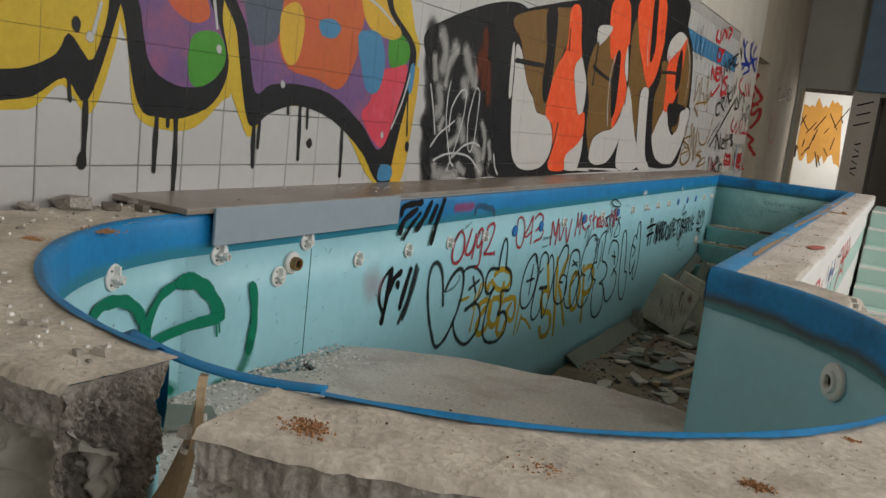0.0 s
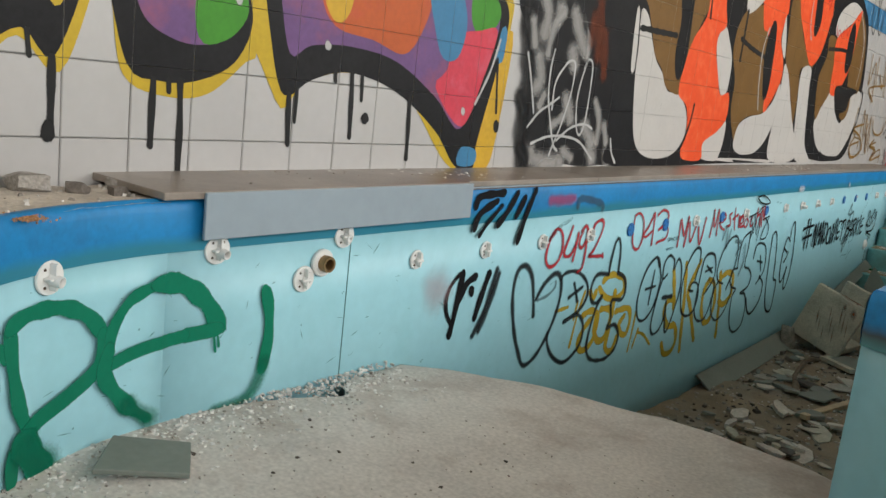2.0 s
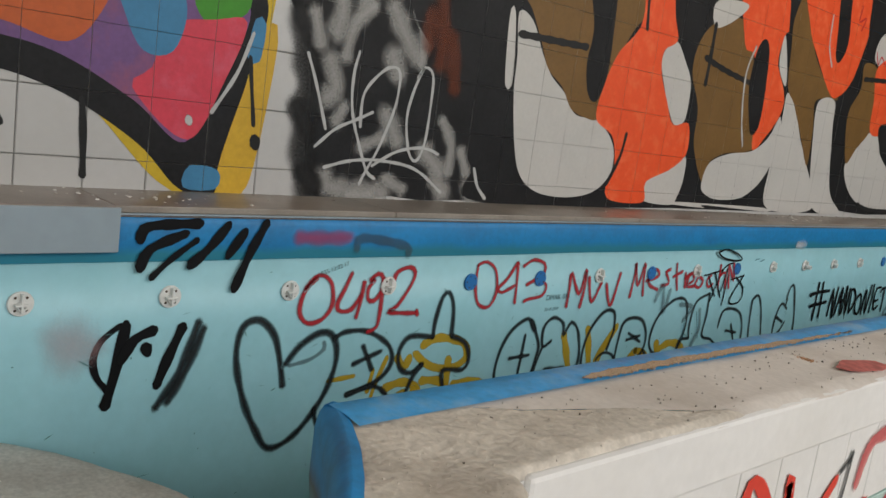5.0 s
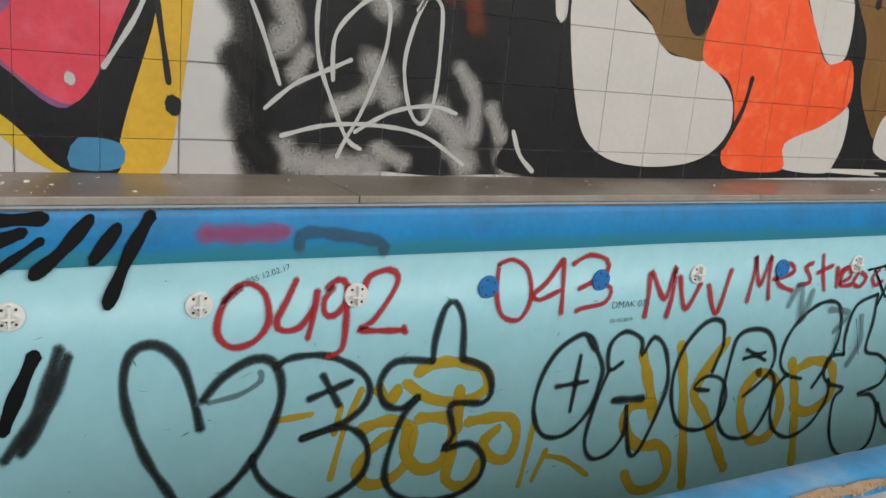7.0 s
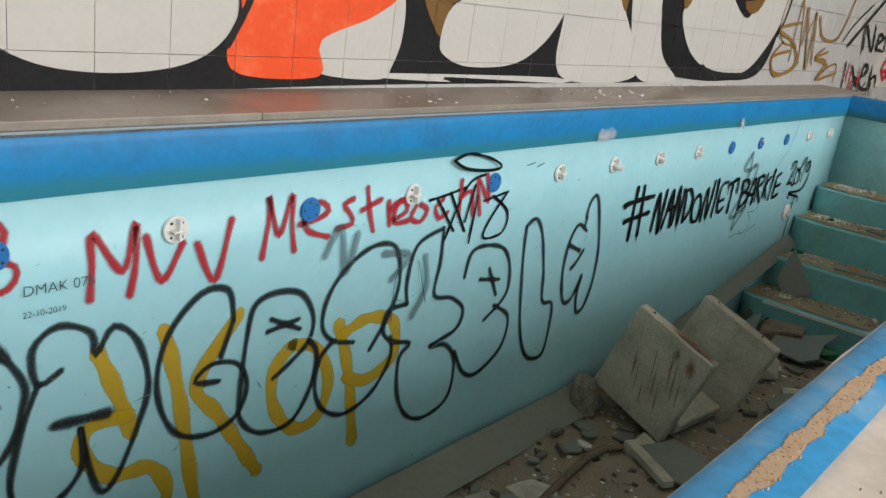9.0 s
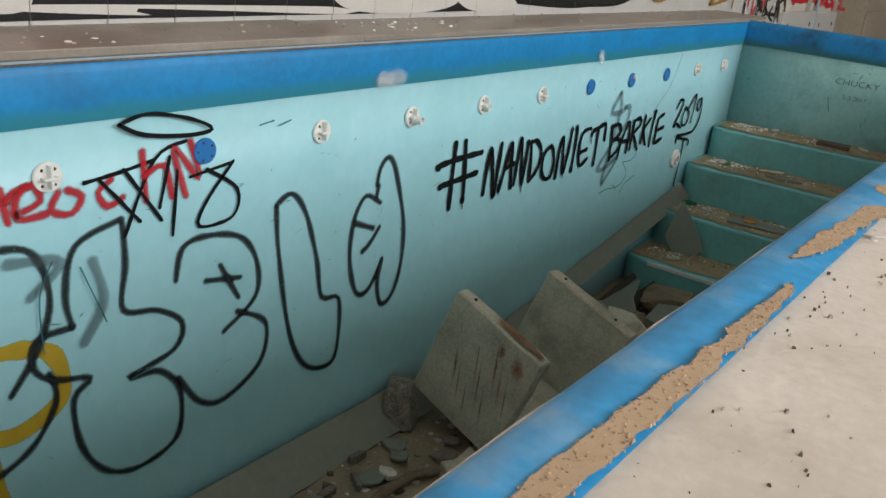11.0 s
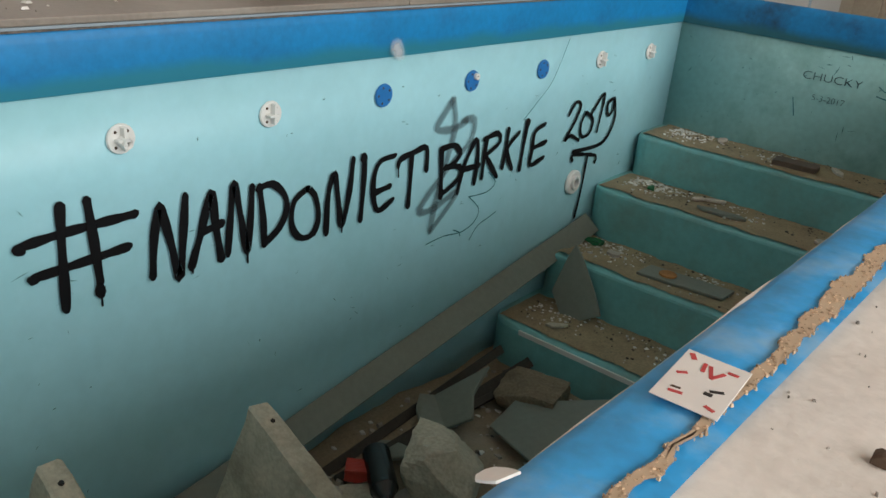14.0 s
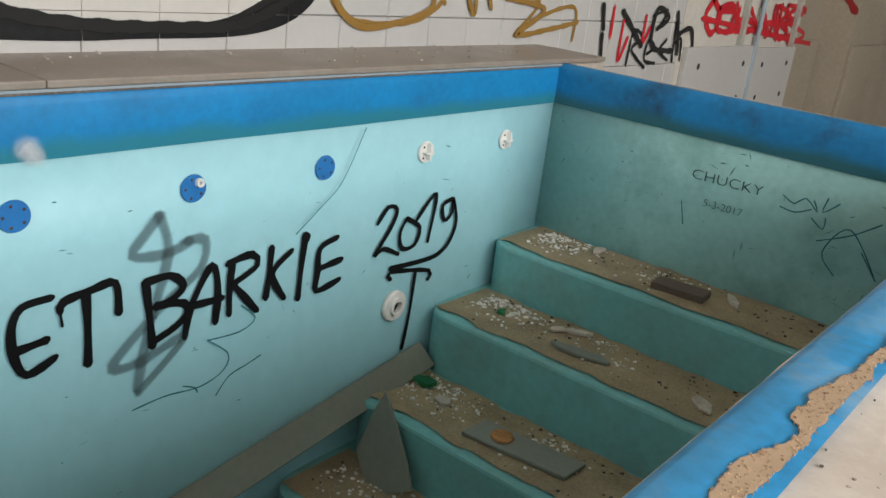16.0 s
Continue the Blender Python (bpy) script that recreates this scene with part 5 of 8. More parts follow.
stroke(tag, P_REDLINE, 0.018, [(16.311, 1.970), (16.495, 2.105), (16.756, 1.917)])
stroke(tag, P_REDLINE, 0.018, [(15.981, 1.884), (16.082, 1.675), (16.490, 1.577), (16.804, 1.696), (16.792, 1.882)])

tag = graffiti('faded red and blue tags on the white outer pool wall', 'outer', 0)
stroke(tag, P_REDBOLD, 0.030, [(3.523, 0.789), (3.534, 0.887), (3.564, 0.960), (3.698, 0.844), (3.705, 0.936), (3.723, 0.844), (3.686, 0.742)])
stroke(tag, P_REDBOLD, 0.026, [(3.923, 0.890), (3.842, 0.816), (3.786, 0.722)])
stroke(tag, P_REDBOLD, 0.050, [(4.104, 0.790), (3.984, 0.742), (3.843, 0.701)])
stroke(tag, M_FADERED, 0.040, [(4.036, 0.857), (4.080, 0.945), (4.238, 0.947), (4.344, 0.888), (4.285, 0.808), (4.171, 0.719), (4.117, 0.642)])
stroke(tag, M_FADERED, 0.036, [(4.529, 0.895), (4.401, 0.820), (4.526, 0.710), (4.386, 0.691), (4.478, 0.596), (4.736, 0.585)])
stroke(tag, P_BLACKSOFT, 0.018, [(3.981, 0.940), (3.976, 0.874), (3.962, 0.809)])
stroke(tag, P_BLACKSOFT, 0.016, [(3.935, 0.903), (3.974, 0.924)])
stroke(tag, M_FADERED, 0.008, [(3.201, 0.991), (3.216, 0.956), (3.239, 0.955)])
stroke(tag, M_FADERED, 0.008, [(3.255, 0.953), (3.263, 0.979), (3.291, 0.948)])
stroke(tag, M_FADERED, 0.008, [(3.319, 0.943), (3.304, 0.974), (3.331, 0.963), (3.333, 0.942)])
stroke(tag, M_FADEBLUE, 0.060, [(4.798, 0.871), (4.798, 0.943), (4.763, 1.027)])
stroke(tag, M_FADEBLUE, 0.060, [(4.783, 1.005), (4.964, 1.022), (5.066, 0.887), (4.966, 0.868)])
stroke(tag, M_FADEBLUE, 0.060, [(5.032, 0.891), (5.351, 0.861), (5.281, 0.927)])
stroke(tag, M_FADEBLUE, 0.060, [(5.278, 0.603), (5.296, 0.717), (5.275, 0.836)])
stroke(tag, M_FADEBLUE, 0.060, [(5.177, 0.611), (4.981, 0.791), (5.056, 0.867)])
stroke(tag, M_FADEBLUE, 0.060, [(5.318, 0.957), (5.248, 1.055), (5.336, 1.070), (5.492, 0.962)])
stroke(tag, P_BLACKSOFT, 0.020, [(4.726, 1.021), (4.748, 1.044)])
stroke(tag, P_BLACKSOFT, 0.020, [(4.928, 1.000), (4.964, 1.022)])
stroke(tag, P_BLACKSOFT, 0.020, [(5.552, 0.841), (5.519, 0.917), (5.618, 0.919), (5.661, 0.845)])
stroke(tag, P_BLACKSOFT, 0.020, [(5.655, 0.921), (5.682, 0.980), (5.846, 0.913), (5.709, 0.909)])
stroke(tag, P_BLACKSOFT, 0.020, [(5.753, 1.011), (5.837, 1.048), (5.917, 0.984)])
stroke(tag, M_FADERED, 0.035, [(5.962, 0.801), (5.840, 0.939), (6.040, 0.959)])
stroke(tag, M_FADERED, 0.035, [(5.954, 0.954), (6.360, 0.787), (6.103, 1.021)])
stroke(tag, M_FADERED, 0.035, [(6.179, 0.850), (6.251, 1.023), (6.582, 0.820)])
stroke(tag, M_FADERED, 0.035, [(6.602, 0.683), (6.547, 0.765)])
stroke(tag, M_FADERED, 0.035, [(6.429, 1.009), (6.511, 0.872), (6.684, 0.870), (6.657, 0.969)])
stroke(tag, M_FADERED, 0.035, [(6.619, 0.980), (6.997, 0.823)])
stroke(tag, M_FADERED, 0.035, [(5.666, 0.631), (5.753, 0.693), (6.010, 0.762), (6.295, 0.759), (6.450, 0.718)])
stroke(tag, M_FADERED, 0.035, [(6.010, 0.835), (6.863, 0.829)])

tag = graffiti('yellow sprayed letters faded on the turquoise pool wall', 'pool', 0)
stroke(tag, P_YELLOWSOFT, 0.034, [(4.268, 0.641), (4.353, 0.663), (4.478, 0.632), (4.506, 0.576), (4.456, 0.540), (4.365, 0.540), (4.293, 0.567), (4.236, 0.611)])
stroke(tag, P_YELLOWSOFT, 0.034, [(4.150, 0.604), (4.184, 0.563), (4.209, 0.597)])
stroke(tag, P_YELLOWSOFT, 0.034, [(4.105, 0.490), (4.189, 0.505), (4.263, 0.467), (4.254, 0.367), (4.205, 0.322), (4.139, 0.316), (4.101, 0.361), (4.136, 0.421), (4.196, 0.463)])
stroke(tag, P_YELLOWSOFT, 0.034, [(4.282, 0.499), (4.375, 0.486), (4.400, 0.429), (4.367, 0.344), (4.297, 0.338), (4.244, 0.404), (4.249, 0.469)])
stroke(tag, P_YELLOWSOFT, 0.034, [(4.449, 0.465), (4.588, 0.461), (4.629, 0.395), (4.606, 0.323), (4.547, 0.333), (4.509, 0.387), (4.556, 0.428)])
stroke(tag, P_YELLOWSOFT, 0.034, [(4.405, 0.378), (4.391, 0.289), (4.457, 0.255), (4.508, 0.324)])
stroke(tag, P_YELLOWSOFT, 0.034, [(4.409, 0.574), (4.417, 0.448)])
stroke(tag, P_YELLOWSOFT, 0.018, [(3.851, 0.549), (3.958, 0.555)])
stroke(tag, P_YELLOWSOFT, 0.018, [(4.100, 0.610), (4.055, 0.497), (4.023, 0.354)])
stroke(tag, P_YELLOWSOFT, 0.018, [(4.043, 0.568), (4.026, 0.488)])
stroke(tag, P_YELLOWSOFT, 0.018, [(4.690, 0.443), (4.677, 0.334), (4.657, 0.218)])
stroke(tag, P_YELLOWSOFT, 0.018, [(4.749, 0.327), (4.707, 0.229)])
stroke(tag, P_YELLOWSOFT, 0.018, [(4.739, 0.309), (4.826, 0.281), (4.929, 0.209)])
stroke(tag, P_YELLOWSOFT, 0.040, [(5.095, 0.615), (5.149, 0.485), (5.184, 0.379)])
stroke(tag, P_YELLOWSOFT, 0.040, [(5.174, 0.431), (5.080, 0.433), (5.058, 0.372), (5.133, 0.283), (5.237, 0.266), (5.287, 0.173), (5.241, 0.111), (5.143, 0.116), (5.091, 0.185)])
stroke(tag, P_YELLOWSOFT, 0.040, [(5.261, 0.631), (5.309, 0.445), (5.372, 0.092)])
stroke(tag, P_YELLOWSOFT, 0.040, [(5.478, 0.625), (5.359, 0.460), (5.433, 0.345), (5.572, 0.124)])
stroke(tag, P_YELLOWSOFT, 0.040, [(5.667, 0.490), (5.609, 0.431), (5.612, 0.320), (5.690, 0.219), (5.784, 0.228), (5.817, 0.338), (5.755, 0.458), (5.667, 0.490)])
stroke(tag, P_YELLOWSOFT, 0.040, [(5.837, 0.516), (5.901, 0.327), (5.947, 0.084)])
stroke(tag, P_YELLOWSOFT, 0.040, [(5.849, 0.470), (5.953, 0.504), (6.073, 0.469), (6.095, 0.349), (5.980, 0.293), (5.888, 0.328)])

tag = graffiti('black outlined bubble letters on the turquoise pool wall', 'pool', 1)
stroke(tag, P_BLACKSOFT, 0.030, [(3.668, 0.553), (3.651, 0.631), (3.618, 0.731), (3.559, 0.786), (3.501, 0.767), (3.487, 0.668), (3.526, 0.525), (3.581, 0.415), (3.635, 0.342), (3.712, 0.358), (3.781, 0.419), (3.844, 0.515), (3.874, 0.622), (3.854, 0.705), (3.800, 0.727), (3.723, 0.689), (3.670, 0.628)])
stroke(tag, P_GREYSOFT, 0.018, [(3.686, 0.622), (3.766, 0.636), (3.817, 0.667), (3.814, 0.692)])
stroke(tag, P_BLACKSOFT, 0.025, [(3.855, 0.700), (3.900, 0.721), (3.998, 0.715), (4.101, 0.655), (4.122, 0.585), (4.064, 0.525), (3.933, 0.488)])
stroke(tag, P_BLACKSOFT, 0.025, [(3.933, 0.488), (4.053, 0.505), (4.121, 0.453), (4.126, 0.367), (4.062, 0.310), (3.973, 0.289), (3.877, 0.336), (3.819, 0.401), (3.803, 0.458)])
stroke(tag, P_BLACKSOFT, 0.025, [(3.947, 0.599), (4.068, 0.637)])
stroke(tag, P_BLACKSOFT, 0.025, [(3.984, 0.664), (4.036, 0.570)])
stroke(tag, P_BLACKSOFT, 0.027, [(4.312, 0.670), (4.195, 0.679), (4.152, 0.621), (4.171, 0.558), (4.225, 0.538), (4.275, 0.566)])
stroke(tag, P_BLACKSOFT, 0.027, [(4.275, 0.566), (4.231, 0.513), (4.197, 0.411), (4.190, 0.325), (4.231, 0.264), (4.307, 0.235), (4.417, 0.228), (4.503, 0.269), (4.515, 0.338), (4.457, 0.395), (4.373, 0.390), (4.403, 0.432), (4.385, 0.527), (4.493, 0.521), (4.519, 0.564), (4.488, 0.631), (4.408, 0.666)])
stroke(tag, P_BLACKSOFT, 0.027, [(4.408, 0.666), (4.399, 0.781), (4.367, 0.840), (4.336, 0.825), (4.314, 0.737), (4.312, 0.670)])
stroke(tag, P_BLACKSOFT, 0.022, [(4.882, 0.665), (4.840, 0.706), (4.751, 0.663), (4.696, 0.576), (4.682, 0.466), (4.729, 0.380), (4.817, 0.371), (4.897, 0.438), (4.927, 0.527), (4.931, 0.589), (4.874, 0.685)])
stroke(tag, P_BLACKSOFT, 0.022, [(4.838, 0.636), (4.831, 0.542), (4.823, 0.448)])
stroke(tag, P_BLACKSOFT, 0.022, [(4.757, 0.540), (4.879, 0.544)])
stroke(tag, P_BLACKSOFT, 0.022, [(5.013, 0.595), (4.961, 0.574), (4.951, 0.659), (5.008, 0.700), (5.080, 0.667), (5.091, 0.611), (5.133, 0.670), (5.192, 0.621), (5.224, 0.497), (5.190, 0.374), (5.148, 0.280), (5.114, 0.248), (5.087, 0.290), (5.056, 0.437)])
stroke(tag, P_BLACKSOFT, 0.022, [(4.961, 0.574), (4.923, 0.469), (4.899, 0.339), (4.933, 0.269), (5.003, 0.272), (5.059, 0.335), (5.056, 0.437)])
stroke(tag, P_BLACKSOFT, 0.022, [(5.460, 0.613), (5.440, 0.697), (5.359, 0.703), (5.270, 0.610), (5.247, 0.474), (5.300, 0.342), (5.404, 0.301), (5.490, 0.332), (5.516, 0.416), (5.478, 0.485), (5.398, 0.502), (5.353, 0.465), (5.426, 0.448)])
stroke(tag, P_BLACKSOFT, 0.022, [(5.460, 0.613), (5.427, 0.515)])
stroke(tag, P_BLACKSOFT, 0.035, [(4.994, 0.464), (5.125, 0.456)])
stroke(tag, P_BLACKSOFT, 0.035, [(4.864, 0.693), (4.893, 0.653)])
stroke(tag, P_BLACKSOFT, 0.022, [(5.603, 0.404), (5.660, 0.436), (5.724, 0.489), (5.734, 0.560), (5.684, 0.639), (5.598, 0.660), (5.529, 0.640), (5.508, 0.564), (5.495, 0.394), (5.503, 0.308), (5.573, 0.246), (5.681, 0.244), (5.744, 0.332), (5.759, 0.440), (5.724, 0.489)])
stroke(tag, P_BLACKSOFT, 0.022, [(5.582, 0.586), (5.688, 0.533)])
stroke(tag, P_BLACKSOFT, 0.022, [(5.571, 0.551), (5.681, 0.565)])
stroke(tag, P_BLACKSOFT, 0.022, [(5.906, 0.438), (5.822, 0.463), (5.772, 0.519), (5.784, 0.609), (5.848, 0.687), (5.947, 0.736), (6.044, 0.719), (6.080, 0.605), (6.048, 0.494), (5.977, 0.393)])
stroke(tag, P_BLACKSOFT, 0.022, [(5.822, 0.463), (5.773, 0.419), (5.764, 0.328), (5.802, 0.246), (5.895, 0.200), (6.009, 0.240), (6.078, 0.340), (6.067, 0.419)])
stroke(tag, P_BLACKSOFT, 0.022, [(6.129, 0.515), (6.043, 0.509), (6.032, 0.443), (6.077, 0.398), (6.165, 0.369), (6.122, 0.327), (6.135, 0.196), (6.194, 0.096), (6.292, 0.058), (6.408, 0.098), (6.420, 0.234), (6.358, 0.316), (6.269, 0.331), (6.402, 0.363), (6.427, 0.434), (6.354, 0.490), (6.260, 0.519), (6.269, 0.636), (6.263, 0.750)])
stroke(tag, P_BLACKSOFT, 0.022, [(6.263, 0.750), (6.146, 0.710), (6.116, 0.598), (6.129, 0.515)])
stroke(tag, P_BLACKSOFT, 0.022, [(6.410, 0.553), (6.432, 0.638), (6.512, 0.653), (6.621, 0.623), (6.677, 0.537), (6.673, 0.435), (6.561, 0.360)])
stroke(tag, P_BLACKSOFT, 0.022, [(6.608, 0.409), (6.714, 0.341), (6.695, 0.218), (6.567, 0.149), (6.480, 0.177), (6.414, 0.276)])
stroke(tag, P_BLACKSOFT, 0.022, [(6.501, 0.529), (6.619, 0.508)])
stroke(tag, P_BLACKSOFT, 0.022, [(6.549, 0.562), (6.613, 0.449)])
stroke(tag, P_BLACKSOFT, 0.022, [(6.742, 0.690), (6.798, 0.714), (6.856, 0.648), (6.911, 0.490), (6.941, 0.356), (7.016, 0.329), (7.026, 0.192), (6.997, 0.106), (6.888, 0.134), (6.811, 0.273), (6.757, 0.541), (6.742, 0.690)])
stroke(tag, P_BLACKSOFT, 0.025, [(7.165, 0.631), (7.174, 0.673)])
stroke(tag, P_BLACKSOFT, 0.025, [(7.188, 0.613), (7.118, 0.649), (7.074, 0.597), (7.057, 0.514), (7.063, 0.420), (7.100, 0.322), (7.151, 0.315), (7.196, 0.371), (7.215, 0.413)])
stroke(tag, P_BLACKSOFT, 0.025, [(7.215, 0.413), (7.201, 0.335), (7.227, 0.247), (7.284, 0.269), (7.319, 0.377), (7.316, 0.511), (7.282, 0.631), (7.243, 0.730), (7.210, 0.760), (7.176, 0.730), (7.164, 0.675)])
stroke(tag, P_BLACKSOFT, 0.025, [(7.072, 0.568), (7.161, 0.532)])
stroke(tag, P_BLACKSOFT, 0.025, [(7.191, 0.532), (7.149, 0.483), (7.114, 0.461)])

tag = graffiti('black arrows and strokes on the blue rim and pool wall', 'pool', 2)
stroke(tag, P_BLACKHARD, 0.028, [(3.146, 1.050), (3.155, 1.080), (3.202, 1.092), (3.320, 1.097)])
stroke(tag, P_BLACKHARD, 0.028, [(3.151, 0.968), (3.177, 1.022), (3.279, 1.067)])
stroke(tag, P_BLACKHARD, 0.028, [(3.301, 0.973), (3.357, 1.024), (3.413, 1.094)])
stroke(tag, P_BLACKHARD, 0.028, [(3.421, 1.001), (3.470, 1.073)])
stroke(tag, P_BLACKHARD, 0.028, [(3.451, 0.896), (3.495, 1.009), (3.542, 1.101)])
stroke(tag, P_BLACKHARD, 0.018, [(3.186, 0.939), (3.242, 0.993), (3.316, 1.048)])
stroke(tag, P_BLACKHARD, 0.018, [(3.111, 0.801), (3.060, 0.758), (3.042, 0.706), (3.055, 0.653), (3.093, 0.605)])
stroke(tag, P_BLACKHARD, 0.030, [(3.128, 0.802), (3.107, 0.666), (3.084, 0.565)])
stroke(tag, P_BLACKHARD, 0.030, [(3.120, 0.696), (3.156, 0.756), (3.210, 0.779)])
stroke(tag, P_BLACKHARD, 0.030, [(3.233, 0.611), (3.262, 0.694), (3.299, 0.784)])
stroke(tag, P_BLACKHARD, 0.030, [(3.191, 0.732), (3.196, 0.714)])
stroke(tag, P_BLACKSOFT, 0.034, [(3.233, 0.538), (3.297, 0.638), (3.350, 0.797)])
stroke(tag, P_BLACKSOFT, 0.034, [(3.268, 0.550), (3.324, 0.653), (3.368, 0.777)])
stroke(tag, P_GREYSOFT, 0.040, [(3.898, 1.014), (3.920, 1.054), (4.116, 1.024), (4.126, 0.995)])
stroke(tag, P_REDFAINT, 0.060, [(3.661, 1.057), (3.759, 1.054), (3.861, 1.056)])
stroke(tag, P_PINKSOFT, 0.200, [(2.974, 0.736), (2.986, 0.768)])

tag = graffiti('red sprayed numbers and words on the pool wall', 'pool', 3)
stroke(tag, P_REDSOFT, 0.023, [(3.758, 0.917), (3.715, 0.876), (3.702, 0.805), (3.738, 0.764), (3.794, 0.774), (3.830, 0.824), (3.818, 0.896), (3.781, 0.926), (3.747, 0.920), (3.715, 0.884)])
stroke(tag, P_REDSOFT, 0.023, [(3.898, 0.931), (3.877, 0.881), (3.850, 0.820), (3.869, 0.797), (3.913, 0.803), (3.947, 0.853)])
stroke(tag, P_REDSOFT, 0.023, [(3.955, 0.898), (3.948, 0.831), (3.935, 0.770)])
stroke(tag, P_REDSOFT, 0.023, [(3.999, 0.903), (3.976, 0.874), (3.979, 0.834), (4.004, 0.827), (4.030, 0.855), (4.036, 0.909), (4.010, 0.925), (3.981, 0.901)])
stroke(tag, P_REDSOFT, 0.023, [(4.038, 0.901), (4.039, 0.793), (4.031, 0.731), (3.992, 0.715)])
stroke(tag, P_REDSOFT, 0.023, [(4.084, 0.889), (4.098, 0.929), (4.153, 0.945), (4.181, 0.924), (4.168, 0.878), (4.115, 0.803), (4.077, 0.783), (4.150, 0.774), (4.211, 0.771)])
stroke(tag, P_REDSOFT, 0.023, [(4.210, 0.782), (4.217, 0.762)])
stroke(tag, P_REDSOFT, 0.020, [(4.498, 0.942), (4.499, 0.858), (4.527, 0.788), (4.588, 0.773), (4.621, 0.834), (4.600, 0.921), (4.544, 0.957), (4.497, 0.945)])
stroke(tag, P_REDSOFT, 0.020, [(4.721, 0.950), (4.673, 0.883), (4.630, 0.847), (4.653, 0.828), (4.723, 0.854)])
stroke(tag, P_REDSOFT, 0.020, [(4.725, 0.950), (4.734, 0.862), (4.738, 0.780)])
stroke(tag, P_REDSOFT, 0.020, [(4.761, 0.934), (4.820, 0.960), (4.888, 0.943), (4.895, 0.904), (4.843, 0.874), (4.794, 0.855)])
stroke(tag, P_REDSOFT, 0.020, [(4.843, 0.874), (4.918, 0.852), (4.903, 0.805), (4.817, 0.792), (4.793, 0.783)])
stroke(tag, P_REDSOFT, 0.024, [(5.075, 0.744), (5.079, 0.824), (5.080, 0.895), (5.151, 0.800), (5.179, 0.907), (5.182, 0.817), (5.169, 0.737)])
stroke(tag, P_REDSOFT, 0.024, [(5.205, 0.874), (5.249, 0.759), (5.302, 0.846)])
stroke(tag, P_REDSOFT, 0.024, [(5.340, 0.838), (5.395, 0.733), (5.436, 0.886)])
stroke(tag, P_REDSOFT, 0.022, [(5.536, 0.765), (5.551, 0.881), (5.545, 0.931), (5.587, 0.822), (5.621, 0.927), (5.628, 0.843), (5.642, 0.769)])
stroke(tag, P_REDSOFT, 0.022, [(5.651, 0.842), (5.711, 0.849), (5.753, 0.868), (5.733, 0.893), (5.691, 0.894), (5.665, 0.862), (5.685, 0.820), (5.760, 0.793)])
stroke(tag, P_REDSOFT, 0.022, [(5.846, 0.893), (5.810, 0.879), (5.838, 0.848), (5.847, 0.820), (5.788, 0.812)])
stroke(tag, P_REDSOFT, 0.022, [(5.895, 0.922), (5.914, 0.843), (5.936, 0.784)])
stroke(tag, P_REDSOFT, 0.022, [(5.879, 0.854), (5.958, 0.879)])
stroke(tag, P_REDSOFT, 0.022, [(5.988, 0.871), (6.002, 0.793)])
stroke(tag, P_REDSOFT, 0.022, [(5.999, 0.839), (6.016, 0.859), (6.046, 0.868)])
stroke(tag, P_REDSOFT, 0.022, [(6.020, 0.809), (6.073, 0.830), (6.057, 0.867), (6.024, 0.849), (6.021, 0.799), (6.088, 0.799)])
stroke(tag, P_REDSOFT, 0.022, [(6.115, 0.843), (6.095, 0.804), (6.142, 0.788), (6.167, 0.823), (6.132, 0.844)])
stroke(tag, P_REDSOFT, 0.022, [(6.242, 0.850), (6.206, 0.825), (6.228, 0.788), (6.270, 0.803)])
stroke(tag, P_REDSOFT, 0.022, [(6.321, 0.905), (6.329, 0.781)])
stroke(tag, P_REDSOFT, 0.022, [(6.324, 0.843), (6.379, 0.861), (6.401, 0.777)])
stroke(tag, P_REDSOFT, 0.022, [(6.442, 0.772), (6.407, 0.900), (6.481, 0.813), (6.454, 0.912)])

tag = graffiti('thin black scribbled tag with a halo', 'pool', 4)
stroke(tag, P_BLACKHARD, 0.009, [(6.257, 0.974), (6.336, 0.991), (6.456, 0.965), (6.512, 0.935), (6.442, 0.928), (6.320, 0.944), (6.257, 0.974)])
stroke(tag, P_BLACKHARD, 0.009, [(6.173, 0.852), (6.258, 0.862), (6.352, 0.878)])
stroke(tag, P_BLACKHARD, 0.009, [(6.211, 0.851), (6.311, 0.734)])
stroke(tag, P_BLACKHARD, 0.009, [(6.269, 0.706), (6.352, 0.878), (6.444, 0.913)])
stroke(tag, P_BLACKHARD, 0.009, [(6.365, 0.758), (6.395, 0.880)])
stroke(tag, P_BLACKHARD, 0.009, [(6.401, 0.680), (6.416, 0.843)])
stroke(tag, P_BLACKHARD, 0.009, [(6.271, 0.868), (6.370, 0.725)])
stroke(tag, P_BLACKHARD, 0.009, [(6.587, 0.841), (6.498, 0.742), (6.481, 0.685), (6.587, 0.691), (6.601, 0.764), (6.503, 0.832)])
stroke(tag, P_BLACKHARD, 0.009, [(6.582, 0.838), (6.454, 0.820)])

